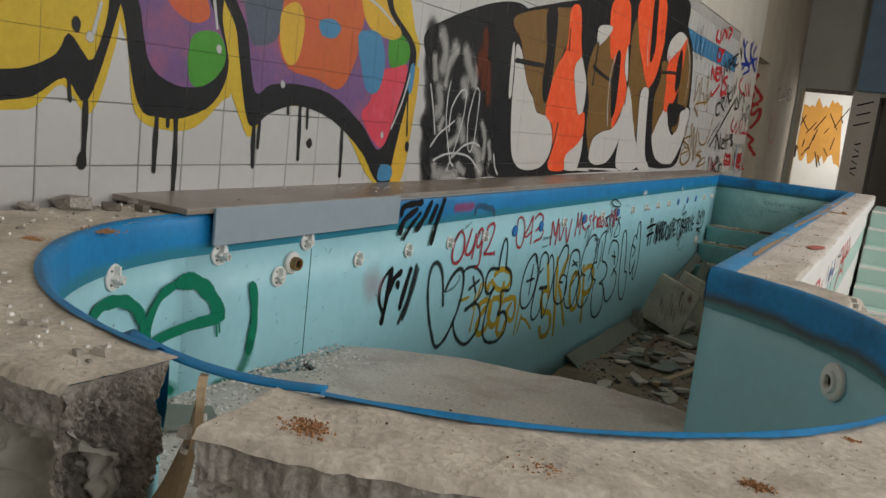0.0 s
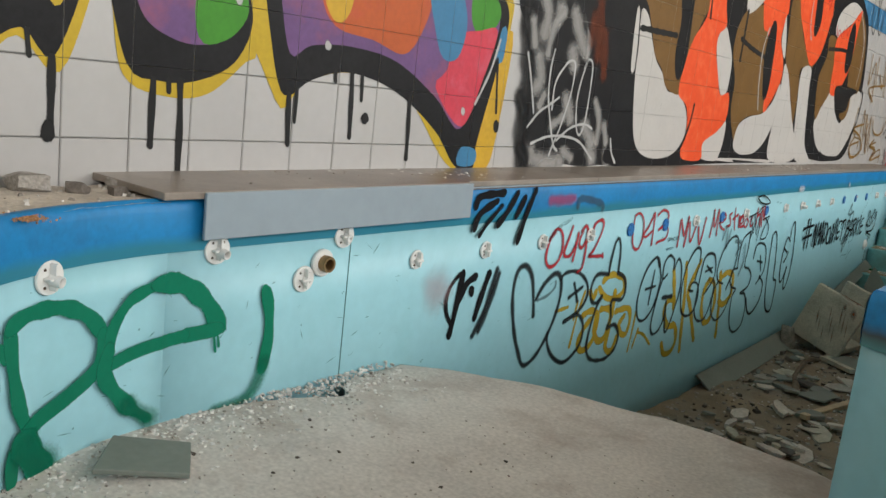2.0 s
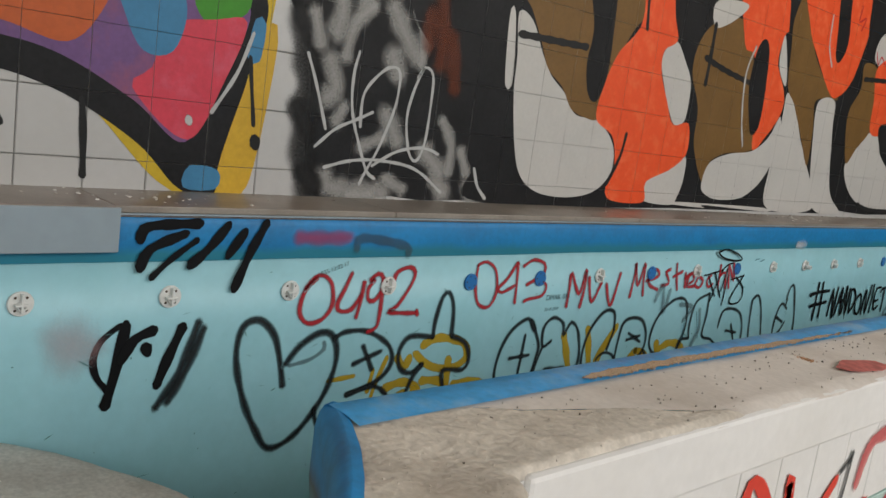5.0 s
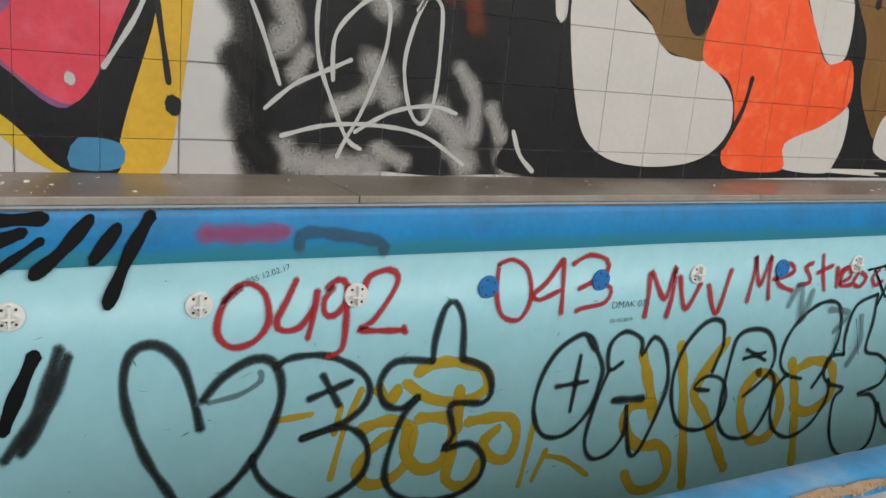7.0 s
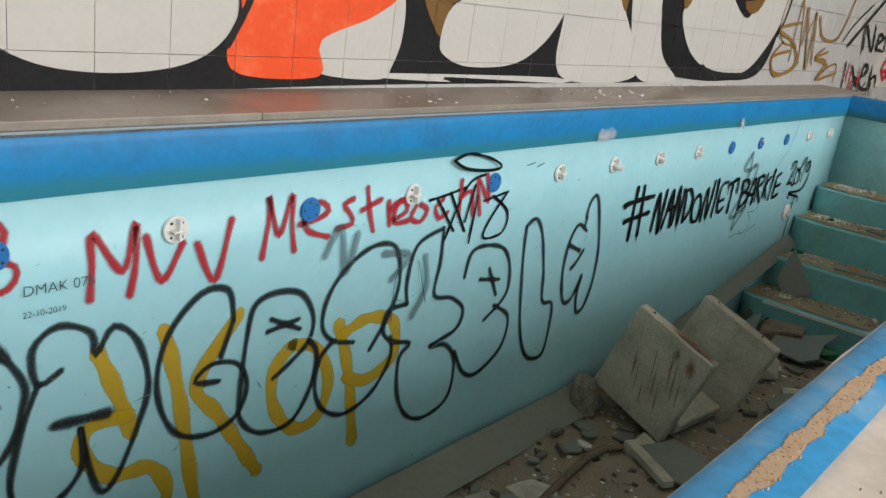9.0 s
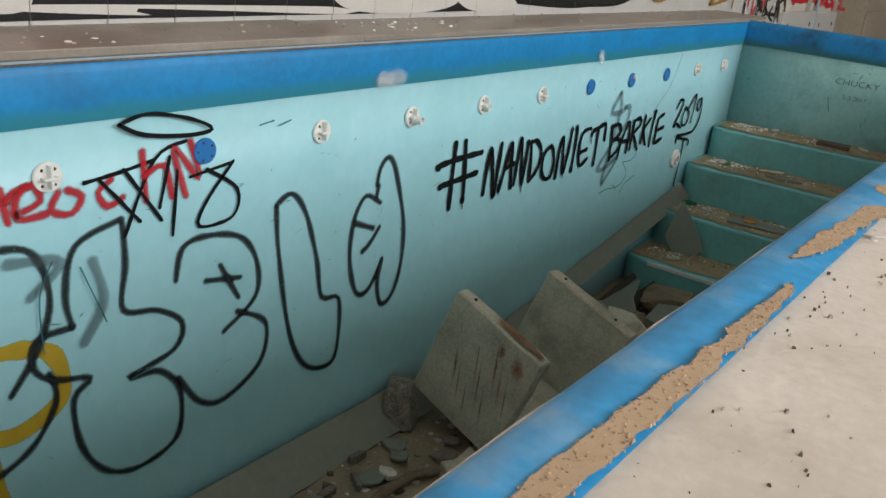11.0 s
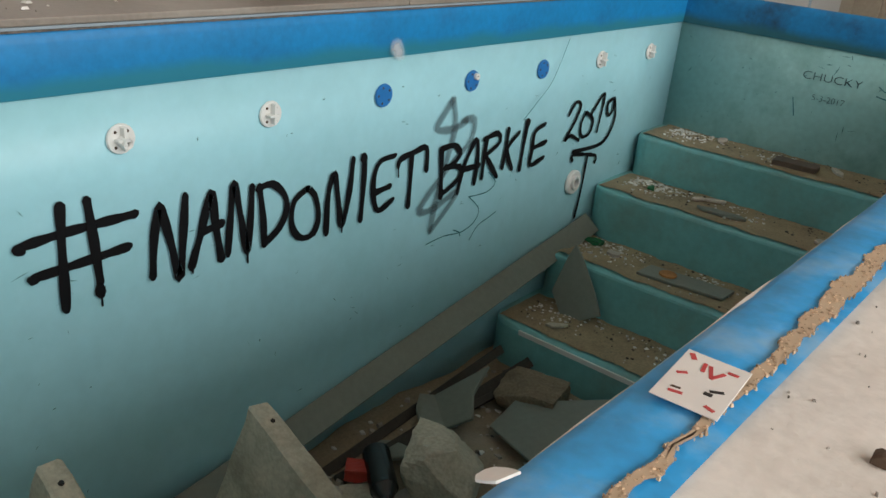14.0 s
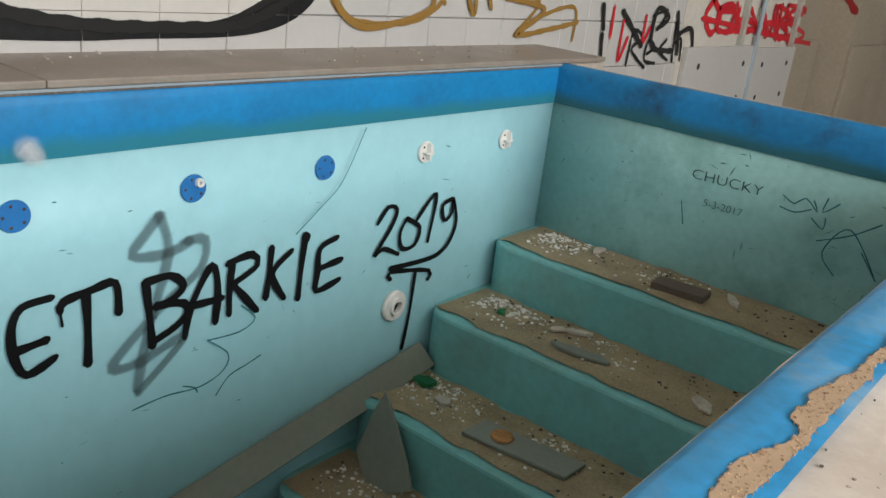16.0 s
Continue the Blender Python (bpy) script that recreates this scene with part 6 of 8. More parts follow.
tag = graffiti('black sprayed hashtag slogan with a year on the pool wall', 'pool', 5)
stroke(tag, P_BLACKHARD, 0.021, [(7.472, 0.684), (7.485, 0.689), (7.586, 0.698), (7.739, 0.702)])
stroke(tag, P_BLACKHARD, 0.021, [(7.500, 0.614), (7.550, 0.616), (7.719, 0.628)])
stroke(tag, P_BLACKHARD, 0.021, [(7.569, 0.759), (7.566, 0.663), (7.564, 0.519)])
stroke(tag, P_BLACKHARD, 0.021, [(7.628, 0.759), (7.638, 0.659), (7.646, 0.560)])
stroke(tag, P_BLACKHARD, 0.028, [(7.644, 0.546), (7.645, 0.534)])
stroke(tag, P_BLACKHARD, 0.006, [(7.647, 0.530), (7.647, 0.502)])
stroke(tag, P_BLACKHARD, 0.024, [(7.474, 0.685), (7.480, 0.679)])
stroke(tag, P_BLACKHARD, 0.024, [(7.497, 0.611), (7.502, 0.608)])
stroke(tag, P_BLACKHARD, 0.021, [(7.776, 0.535), (7.781, 0.608), (7.788, 0.661), (7.800, 0.710), (7.813, 0.663), (7.827, 0.608), (7.849, 0.511), (7.860, 0.612), (7.869, 0.717)])
stroke(tag, P_BLACKHARD, 0.021, [(7.882, 0.530), (7.894, 0.567), (7.909, 0.608), (7.941, 0.712), (7.952, 0.631), (7.969, 0.527)])
stroke(tag, P_BLACKHARD, 0.021, [(7.909, 0.613), (7.972, 0.624)])
stroke(tag, P_BLACKHARD, 0.006, [(7.884, 0.527), (7.885, 0.514)])
stroke(tag, P_BLACKHARD, 0.019, [(7.989, 0.535), (7.997, 0.629), (8.008, 0.720), (8.030, 0.621), (8.050, 0.523), (8.059, 0.614), (8.064, 0.701)])
stroke(tag, P_BLACKHARD, 0.006, [(8.050, 0.519), (8.051, 0.495)])
stroke(tag, P_BLACKHARD, 0.019, [(8.087, 0.697), (8.100, 0.605), (8.104, 0.531)])
stroke(tag, P_BLACKHARD, 0.019, [(8.083, 0.691), (8.128, 0.695), (8.169, 0.658), (8.178, 0.614), (8.154, 0.567), (8.104, 0.533)])
stroke(tag, P_BLACKHARD, 0.019, [(8.250, 0.658), (8.206, 0.633), (8.195, 0.583), (8.208, 0.539), (8.238, 0.516), (8.276, 0.521), (8.293, 0.570), (8.277, 0.633), (8.250, 0.658)])
stroke(tag, P_BLACKHARD, 0.019, [(8.324, 0.508), (8.327, 0.621), (8.347, 0.681), (8.365, 0.605), (8.385, 0.516), (8.408, 0.611), (8.418, 0.711)])
stroke(tag, P_BLACKHARD, 0.006, [(8.385, 0.516), (8.386, 0.497)])
stroke(tag, P_BLACKHARD, 0.019, [(8.463, 0.713), (8.465, 0.624), (8.459, 0.516)])
stroke(tag, P_BLACKHARD, 0.026, [(8.460, 0.711), (8.461, 0.702)])
stroke(tag, P_BLACKHARD, 0.019, [(8.591, 0.691), (8.530, 0.684), (8.507, 0.640), (8.510, 0.575), (8.534, 0.530), (8.594, 0.552)])
stroke(tag, P_BLACKHARD, 0.019, [(8.514, 0.590), (8.578, 0.598)])
stroke(tag, P_BLACKHARD, 0.019, [(8.609, 0.655), (8.618, 0.675), (8.684, 0.688), (8.735, 0.691), (8.742, 0.618)])
stroke(tag, P_BLACKHARD, 0.019, [(8.667, 0.680), (8.669, 0.592), (8.667, 0.513)])
stroke(tag, P_BLACKHARD, 0.006, [(8.609, 0.655), (8.613, 0.620)])
stroke(tag, P_BLACKHARD, 0.019, [(8.809, 0.673), (8.818, 0.589), (8.826, 0.509)])
stroke(tag, P_BLACKHARD, 0.019, [(8.806, 0.674), (8.873, 0.677), (8.908, 0.643), (8.876, 0.615), (8.834, 0.609)])
stroke(tag, P_BLACKHARD, 0.019, [(8.834, 0.609), (8.908, 0.599), (8.920, 0.570), (8.884, 0.541), (8.822, 0.518)])
stroke(tag, P_BLACKHARD, 0.019, [(8.913, 0.508), (8.931, 0.587), (8.987, 0.677), (9.006, 0.609), (9.000, 0.523)])
stroke(tag, P_BLACKHARD, 0.019, [(8.924, 0.584), (9.018, 0.584)])
stroke(tag, P_BLACKHARD, 0.019, [(9.041, 0.534), (9.041, 0.612), (9.048, 0.674)])
stroke(tag, P_BLACKHARD, 0.019, [(9.034, 0.672), (9.107, 0.682), (9.125, 0.649), (9.052, 0.614)])
stroke(tag, P_BLACKHARD, 0.019, [(9.052, 0.610), (9.128, 0.522)])
stroke(tag, P_BLACKHARD, 0.019, [(9.169, 0.687), (9.165, 0.619), (9.156, 0.550)])
stroke(tag, P_BLACKHARD, 0.019, [(9.236, 0.665), (9.174, 0.613), (9.217, 0.535)])
stroke(tag, P_BLACKHARD, 0.019, [(9.283, 0.697), (9.275, 0.630), (9.267, 0.521)])
stroke(tag, P_BLACKHARD, 0.026, [(9.283, 0.699), (9.285, 0.690)])
stroke(tag, P_BLACKHARD, 0.019, [(9.399, 0.672), (9.338, 0.651), (9.334, 0.582), (9.334, 0.527), (9.418, 0.542)])
stroke(tag, P_BLACKHARD, 0.019, [(9.336, 0.591), (9.421, 0.602)])
stroke(tag, P_BLACKHARD, 0.014, [(9.560, 0.684), (9.598, 0.728), (9.638, 0.716), (9.620, 0.666), (9.556, 0.583), (9.593, 0.599), (9.661, 0.569)])
stroke(tag, P_BLACKHARD, 0.014, [(9.686, 0.679), (9.661, 0.637), (9.676, 0.584), (9.733, 0.585), (9.750, 0.639), (9.686, 0.679)])
stroke(tag, P_BLACKHARD, 0.014, [(9.732, 0.668), (9.813, 0.737), (9.796, 0.585)])
stroke(tag, P_BLACKHARD, 0.014, [(9.897, 0.710), (9.852, 0.694), (9.868, 0.642), (9.903, 0.662), (9.902, 0.710), (9.929, 0.614), (9.854, 0.529), (9.631, 0.528)])
stroke(tag, P_BLACKHARD, 0.014, [(9.637, 0.490), (9.635, 0.515), (9.818, 0.481), (9.818, 0.451)])
stroke(tag, P_BLACKHARD, 0.014, [(9.751, 0.490), (9.743, 0.352), (9.724, 0.230)])

tag = graffiti('grey sprayed scribble over the slogan', 'pool', 6)
stroke(tag, P_GREYSOFT, 0.030, [(8.845, 0.829), (8.811, 0.792), (8.777, 0.744), (8.865, 0.734), (8.926, 0.753)])
stroke(tag, P_GREYSOFT, 0.030, [(8.845, 0.829), (8.868, 0.740), (8.837, 0.622), (8.806, 0.516), (8.785, 0.405)])
stroke(tag, P_GREYSOFT, 0.030, [(8.914, 0.755), (8.967, 0.747), (8.955, 0.678), (8.864, 0.614), (8.762, 0.530), (8.724, 0.482), (8.790, 0.477), (8.913, 0.509), (8.788, 0.398)])

tag = graffiti('bold green sprayed letters on the bay wall', 'pool', 7)
stroke(tag, P_GREENHARD, 0.050, [(1.211, 0.908), (1.222, 0.834), (1.244, 0.767), (1.259, 0.718)])
stroke(tag, P_GREENHARD, 0.030, [(1.270, 0.769), (1.293, 0.823), (1.326, 0.853), (1.379, 0.855), (1.412, 0.825)])
stroke(tag, P_GREENHARD, 0.022, [(1.302, 0.752), (1.337, 0.773), (1.376, 0.781), (1.366, 0.703)])
stroke(tag, P_GREENHARD, 0.036, [(1.415, 0.887), (1.430, 0.780), (1.452, 0.693), (1.500, 0.585)])
stroke(tag, P_GREENHARD, 0.036, [(1.415, 0.889), (1.467, 0.907), (1.561, 0.902), (1.637, 0.868), (1.684, 0.813)])
stroke(tag, P_GREENHARD, 0.036, [(1.684, 0.813), (1.677, 0.737), (1.596, 0.688), (1.495, 0.653), (1.435, 0.603), (1.426, 0.537)])
stroke(tag, P_GREENHARD, 0.030, [(1.704, 0.769), (1.714, 0.823), (1.763, 0.883), (1.841, 0.912)])
stroke(tag, P_GREENHARD, 0.050, [(1.841, 0.912), (1.915, 0.901), (1.989, 0.844), (2.036, 0.769)])
stroke(tag, P_GREENHARD, 0.042, [(2.032, 0.763), (1.928, 0.761)])
stroke(tag, P_GREENHARD, 0.030, [(1.928, 0.761), (1.793, 0.749), (1.689, 0.724)])
stroke(tag, P_GREENHARD, 0.040, [(1.704, 0.769), (1.690, 0.712), (1.724, 0.655), (1.773, 0.599)])
stroke(tag, P_GREENHARD, 0.026, [(1.773, 0.599), (1.824, 0.560)])
stroke(tag, P_GREENHARD, 0.036, [(2.189, 0.853), (2.206, 0.792), (2.210, 0.703), (2.195, 0.617)])
stroke(tag, P_GREENHARD, 0.007, [(2.020, 0.743), (2.027, 0.700)])
stroke(tag, P_GREENHARD, 0.007, [(2.033, 0.741), (2.038, 0.712)])
stroke(tag, P_GREENHARD, 0.070, [(1.238, 0.720), (1.268, 0.646)])
stroke(tag, P_GREENHARD, 0.070, [(1.459, 0.621), (1.514, 0.530)])
stroke(tag, P_GREENMIST, 0.050, [(2.203, 0.642), (2.183, 0.583), (2.136, 0.535), (2.028, 0.522)])
stroke(tag, P_GREENMIST, 0.060, [(1.758, 0.619), (1.837, 0.552)])
stroke(tag, P_GREENMIST, 0.120, [(1.242, 0.719), (1.311, 0.614)])
stroke(tag, P_GREENMIST, 0.100, [(1.460, 0.607), (1.543, 0.518)])

tag = graffiti('thin pen scratches and a scribble on the end wall', 'end', 0)
stroke(tag, P_PENLINE, 0.004, [(-1.007, 0.876), (-0.969, 0.859), (-0.941, 0.884), (-0.900, 0.851), (-0.916, 0.882)])
stroke(tag, P_PENLINE, 0.004, [(-0.879, 0.899), (-0.885, 0.855), (-0.845, 0.891)])
stroke(tag, P_PENLINE, 0.004, [(-1.008, 0.840), (-0.963, 0.834), (-0.918, 0.855)])
stroke(tag, P_PENLINE, 0.004, [(-0.912, 0.830), (-0.873, 0.805), (-0.873, 0.840)])
stroke(tag, P_PENLINE, 0.004, [(-0.811, 0.681), (-0.858, 0.739), (-0.798, 0.826), (-0.697, 0.699), (-0.753, 0.769)])
stroke(tag, P_PENLINE, 0.004, [(-0.881, 0.768), (-0.794, 0.810), (-0.722, 0.864)])
stroke(tag, P_PENLINE, 0.004, [(-1.317, 0.771), (-1.297, 0.698)])

tag = graffiti('white paint smears on the blue rim', 'pool', 8)
stroke(tag, P_WHITEHAZE, 0.050, [(8.551, 1.017), (8.572, 0.993)])
stroke(tag, P_WHITEHAZE, 0.060, [(7.134, 1.014), (7.234, 1.012)])
stroke(tag, P_WHITEHAZE, 0.060, [(8.551, 1.018), (8.566, 0.997)])
stroke(tag, P_WHITEHAZE, 0.050, [(7.123, 1.011), (7.180, 1.004)])

tag = graffiti('thin teal scratches below the slogan', 'pool', 7)
stroke(tag, P_PENLINE, 0.004, [(8.772, 0.357), (8.861, 0.364), (8.959, 0.356), (9.028, 0.380), (9.041, 0.424), (8.978, 0.479)])
stroke(tag, P_PENLINE, 0.004, [(9.007, 0.314), (9.046, 0.357), (9.100, 0.372), (9.147, 0.386)])
stroke(tag, P_PENLINE, 0.004, [(8.978, 0.479), (9.079, 0.476), (9.124, 0.503), (9.078, 0.548)])
stroke(tag, P_PENLINE, 0.004, [(9.469, 0.978), (9.394, 0.837), (9.316, 0.771), (9.240, 0.714)])
stroke(tag, P_PENLINE, 0.004, [(8.909, 0.374), (8.942, 0.359), (8.950, 0.343)])
stroke(tag, P_PENLINE, 0.004, [(6.671, 0.925), (6.719, 0.932)])
stroke(tag, P_PENLINE, 0.004, [(6.737, 0.916), (6.780, 0.927)])
stroke(tag, P_PENLINE, 0.004, [(6.087, 0.688), (6.054, 0.611), (6.056, 0.474)])
stroke(tag, P_PENLINE, 0.004, [(6.152, 0.659), (6.212, 0.505)])
stroke(tag, P_GREYSOFT, 0.030, [(5.751, 0.736), (5.804, 0.815), (5.837, 0.674), (5.872, 0.789)])
stroke(tag, P_GREYSOFT, 0.030, [(5.987, 0.707), (6.107, 0.684), (6.033, 0.616)])
stroke(tag, P_GREYSOFT, 0.030, [(6.183, 0.670), (6.206, 0.560), (6.151, 0.467)])


# ---- fittings on the pool walls ----
def disc_mesh(bm, at, normal, r, depth, seg=28, bevel=0.002):
    """A round plate on a wall, its back at the place given."""
    q = Vector(normal).to_track_quat("Z", "Y").to_matrix().to_4x4()
    m = Matrix.Translation(Vector(at) + Vector(normal) * depth / 2) @ q
    made = bmesh.ops.create_cone(bm, cap_ends=True, segments=seg, radius1=r, radius2=r - bevel, depth=depth, matrix=m)
    return made["verts"]


def ring_mesh(bm, at, normal, r0, r1, depth, seg=28):
    """A flat ring with a hole."""
    q = Vector(normal).to_track_quat("Z", "Y").to_matrix()
    rows = []
    for r, h in ((r0, 0.0), (r1, 0.0), (r1, depth * 0.7), (r1 - (r1 - r0) * 0.15, depth), (r0 + 0.002, depth), (r0, depth * 0.8)):
        rows.append([bm.verts.new(Vector(at) + q @ Vector((r * math.cos(2 * math.pi * k / seg), r * math.sin(2 * math.pi * k / seg), h))) for k in range(seg)])
    for a, b in zip(rows, rows[1:] + rows[:1]):
        for k in range(seg):
            bm.faces.new((a[k], a[(k + 1) % seg], b[(k + 1) % seg], b[k]))


def wall_frame(s):
    """The place on the pool's wall at arc length s, its inward normal and its tangent."""
    if s >= CY:
        return Vector((XL, s, 0)), Vector((1, 0, 0)), Vector((0, 1, 0))
    a = math.pi + (CY - s)
    n = Vector((-math.cos(a), -math.sin(a), 0))
    return Vector((CX, CY, 0)) - n * (R_IN + 0.006), n, Vector((math.sin(a), -math.cos(a), 0))


def oriented_box(bm, c, ax, ay, az, sx, sy, sz, bevel=0.0):
    m = Matrix((ax, ay, az)).transposed().to_4x4()
    made = bmesh.ops.create_cube(bm, size=1.0, matrix=Matrix.Translation(c) @ m @ Matrix.Diagonal((sx, sy, sz, 1)))
    if bevel:
        bmesh.ops.bevel(bm, geom=list({e for v in made["verts"] for e in v.link_edges}), offset=bevel, segments=1, affect="EDGES")
    return made["verts"]


UP = Vector((0, 0, 1))


def wall_jet(s, z, r=0.034, nozzle=0.0, snapped=True, label="", red=False):
    p, n, t = wall_frame(s)
    p = p + UP * z + n * 0.004
    thing = tagged(empty("wall_bracket", p), label or "broken white plastic bracket plate screwed to the pool wall", "bracket", "brackets on the pool wall")
    bm = bmesh.new()
    disc_mesh(bm, p, n, r, 0.005)
    part("plate", bm, M_PIPE, thing)
    bm = bmesh.new()
    oriented_box(bm, p + n * 0.011 + UP * 0.003, t, UP, n, 0.007, r * 1.5, 0.024, 0.001)
    part("rib", bm, M_PIPE, thing)
    bm = bmesh.new()
    oriented_box(bm, p + n * 0.013 - t * 0.002, t, UP, n, r * 0.95, 0.006, 0.022, 0.001)
    part("rib", bm, M_PIPE, thing)
    for du, dv in ((-0.42, 0.5), (0.42, 0.5), (-0.42, -0.5), (0.42, -0.5)):
        bm = bmesh.new()
        disc_mesh(bm, p + t * du * r + UP * dv * r + n * 0.004, n, 0.0042, 0.004, 10)
        part("screw", bm, M_SCREW, thing, "rusty screw head")
    if nozzle:
        bm = bmesh.new()
        q = (n + t * 0.15 - UP * 0.1).normalized()
        ring_mesh(bm, p + n * 0.006 - UP * 0.004, q, 0.009, 0.0135, nozzle, 16)
        part("socket", bm, M_PIPE, thing, "short white plastic socket")
        bm = bmesh.new()
        disc_mesh(bm, p + n * 0.005 - UP * 0.004, q, 0.0092, nozzle * 0.6, 14)
        part("socket_bottom", bm, M_DARK, thing, "dark inside of the socket")
    return thing


M_DISC = material("blue_plastic_disc", (0.02, 0.16, 0.44), 0.42, var=0.1, scale=10, bump=0.05)


def wall_disc(s, z, r=0.034, nut=False):
    p, n, t = wall_frame(s)
    p = p + UP * z + n * 0.004
    thing = tagged(empty("blanking_disc", p), "round blue plastic blanking disc with screws" + (" and a white nut" if nut else ""), "disc", "discs on the pool wall")
    bm = bmesh.new()
    disc_mesh(bm, p, n, r, 0.005)
    part("plate", bm, M_DISC, thing)
    for k in range(5):
        a = 0.6 + k * 1.2566
        bm = bmesh.new()
        disc_mesh(bm, p + t * math.cos(a) * r * 0.68 + UP * math.sin(a) * r * 0.68 + n * 0.0045, n, 0.0042, 0.002, 8)
        part("screw", bm, M_SCREW, thing, "dark screw head")
    if nut:
        bm = bmesh.new()
        ring_mesh(bm, p + t * 0.012 + UP * 0.014 + n * 0.005, n, 0.004, 0.011, 0.01, 12)
        part("nut", bm, M_PIPE, thing, "small white plastic nut")
    return thing


def inlet(s_or_p, z, r=0.05, metal=False):
    p, n, t = wall_frame(s_or_p) if not isinstance(s_or_p, tuple) else s_or_p
    p = p + UP * z + n * 0.003
    thing = tagged(empty("water_inlet", p), "round ivory water inlet with an open hole" if not metal else "round white flange with a brass thread", "inlet")
    bm = bmesh.new()
    ring_mesh(bm, p, n, r * 0.42, r, 0.014, 32)
    part("flange", bm, M_PIPE, thing)
    bm = bmesh.new()
    ring_mesh(bm, p + n * 0.008, n, r * 0.36, r * 0.6, 0.016 if not metal else 0.03, 28)
    part("collar", bm, M_BRASS if metal else M_PIPE, thing, "brown brass collar" if metal else "ivory inner collar")
    bm = bmesh.new()
    disc_mesh(bm, p + n * 0.001, n, r * 0.42, 0.003, 20)
    part("hole", bm, M_DARK, thing, "dark open hole")
    return thing


for k in range(19):
    s, z = 2.845 + 0.4058 * k, 0.879
    if k in (4, 5, 7, 9, 14, 15, 16):
        wall_disc(s, z, nut=k == 15)
    else:
        wall_jet(s, z, nozzle={11: 0.035, 12: 0.022, 2: 0.012, 1: 0.01, 0: 0.012}.get(k, 0.0), label="red-splashed white plastic bracket plate on the pool wall" if k == 3 else "")
for s, z, nz in ((1.121, 0.934, 0.03), (1.531, 0.975, 0.028), (2.015, 0.983, 0.034), (2.485, 0.989, 0.02), (2.331, 0.868, 0.015)):
    wall_jet(s, z, r=0.04, nozzle=nz, label="white plastic bracket with a socket on the bay wall")
inlet(2.399, 0.912, 0.042, metal=True)
inlet(9.665, 0.396, 0.05)
a_in = math.radians(34.5)
n_in = Vector((-math.cos(a_in), -math.sin(a_in), 0))
inlet((Vector((CX, CY, 0)) - n_in * (R_IN - 0.002), n_in, Vector((math.sin(a_in), -math.cos(a_in), 0))), 0.92, 0.052)


# ---- loose stuff: chunks, shards, boards ----
def chunk(name, at, size, mat, label, category, seed, squash=(1, 1, 0.7), turn=0.0, sub=3):
    """A broken lump with flat faces and a rough skin."""
    rnd = random.Random(seed)
    bm = bmesh.new()
    bmesh.ops.create_cube(bm, size=1.55)
    bmesh.ops.subdivide_edges(bm, edges=bm.edges[:], cuts=sub * 3, use_grid_fill=True)
    planes = [(Vector((rnd.uniform(-1, 1), rnd.uniform(-1, 1), rnd.uniform(-1, 1))).normalized(), rnd.uniform(0.62, 0.95)) for _ in range(8)]
    for v in bm.verts:
        for no, d in planes:
            over = v.co.dot(no) - d
            if over > 0:
                v.co -= no * over
        v.co *= 1.0 + 0.05 * noise.noise(v.co * 3 + Vector((seed, 0, 0))) + 0.035 * noise.noise(v.co * 11 + Vector((seed, 4, 0)))
    lo = min(v.co.z for v in bm.verts) * squash[2] * size
    m = Matrix.Translation((at[0], at[1], at[2] - lo)) @ Matrix.Rotation(turn, 4, "Z") @ Matrix.Diagonal((size * squash[0], size * squash[1], size * squash[2], 1))
    bmesh.ops.transform(bm, matrix=m, verts=bm.verts)
    return tagged(part(name, bm, mat, None), label, category)


def shard(name, outline, thick, mat, m, label, category, bevel=0.002):
    """A flat broken piece: an outline in its own plane, given a thickness."""
    bm = bmesh.new()
    vs = [bm.verts.new((x, y, 0)) for x, y in outline]
    f = bm.faces.new(vs)
    ext = bmesh.ops.extrude_face_region(bm, geom=[f])
    bmesh.ops.translate(bm, vec=(0, 0, thick), verts=[v for v in ext["geom"] if isinstance(v, bmesh.types.BMVert)])
    if bevel:
        bmesh.ops.bevel(bm, geom=bm.edges[:], offset=bevel, segments=1, affect="EDGES")
    bmesh.ops.transform(bm, matrix=m, verts=bm.verts)
    return tagged(part(name, bm, mat, None), label, category)


def ragged(w, h, seed, n=9, rough=0.18):
    rnd = random.Random(seed)
    return [(w / 2 * math.cos(a) * (1 + rnd.uniform(-rough, rough)), h / 2 * math.sin(a) * (1 + rnd.uniform(-rough, rough))) for a in (2 * math.pi * (k + rnd.uniform(-0.25, 0.25)) / n for k in range(n))]


def plank(name, p0, p1, width, thick, normal, mat, label, category="board"):
    """A board from p0 to p1 along one edge; normal says where its broad face looks."""
    p0, p1 = Vector(p0), Vector(p1)
    ax = (p1 - p0).normalized()
    az = (Vector(normal) - ax * Vector(normal).dot(ax)).normalized()
    ay = az.cross(ax)
    bm = bmesh.new()
    oriented_box(bm, (p0 + p1) / 2 + ay * width / 2, ax, ay, az, (p1 - p0).length, width, thick, 0.002)
    return tagged(part(name, bm, mat, None), label, category)


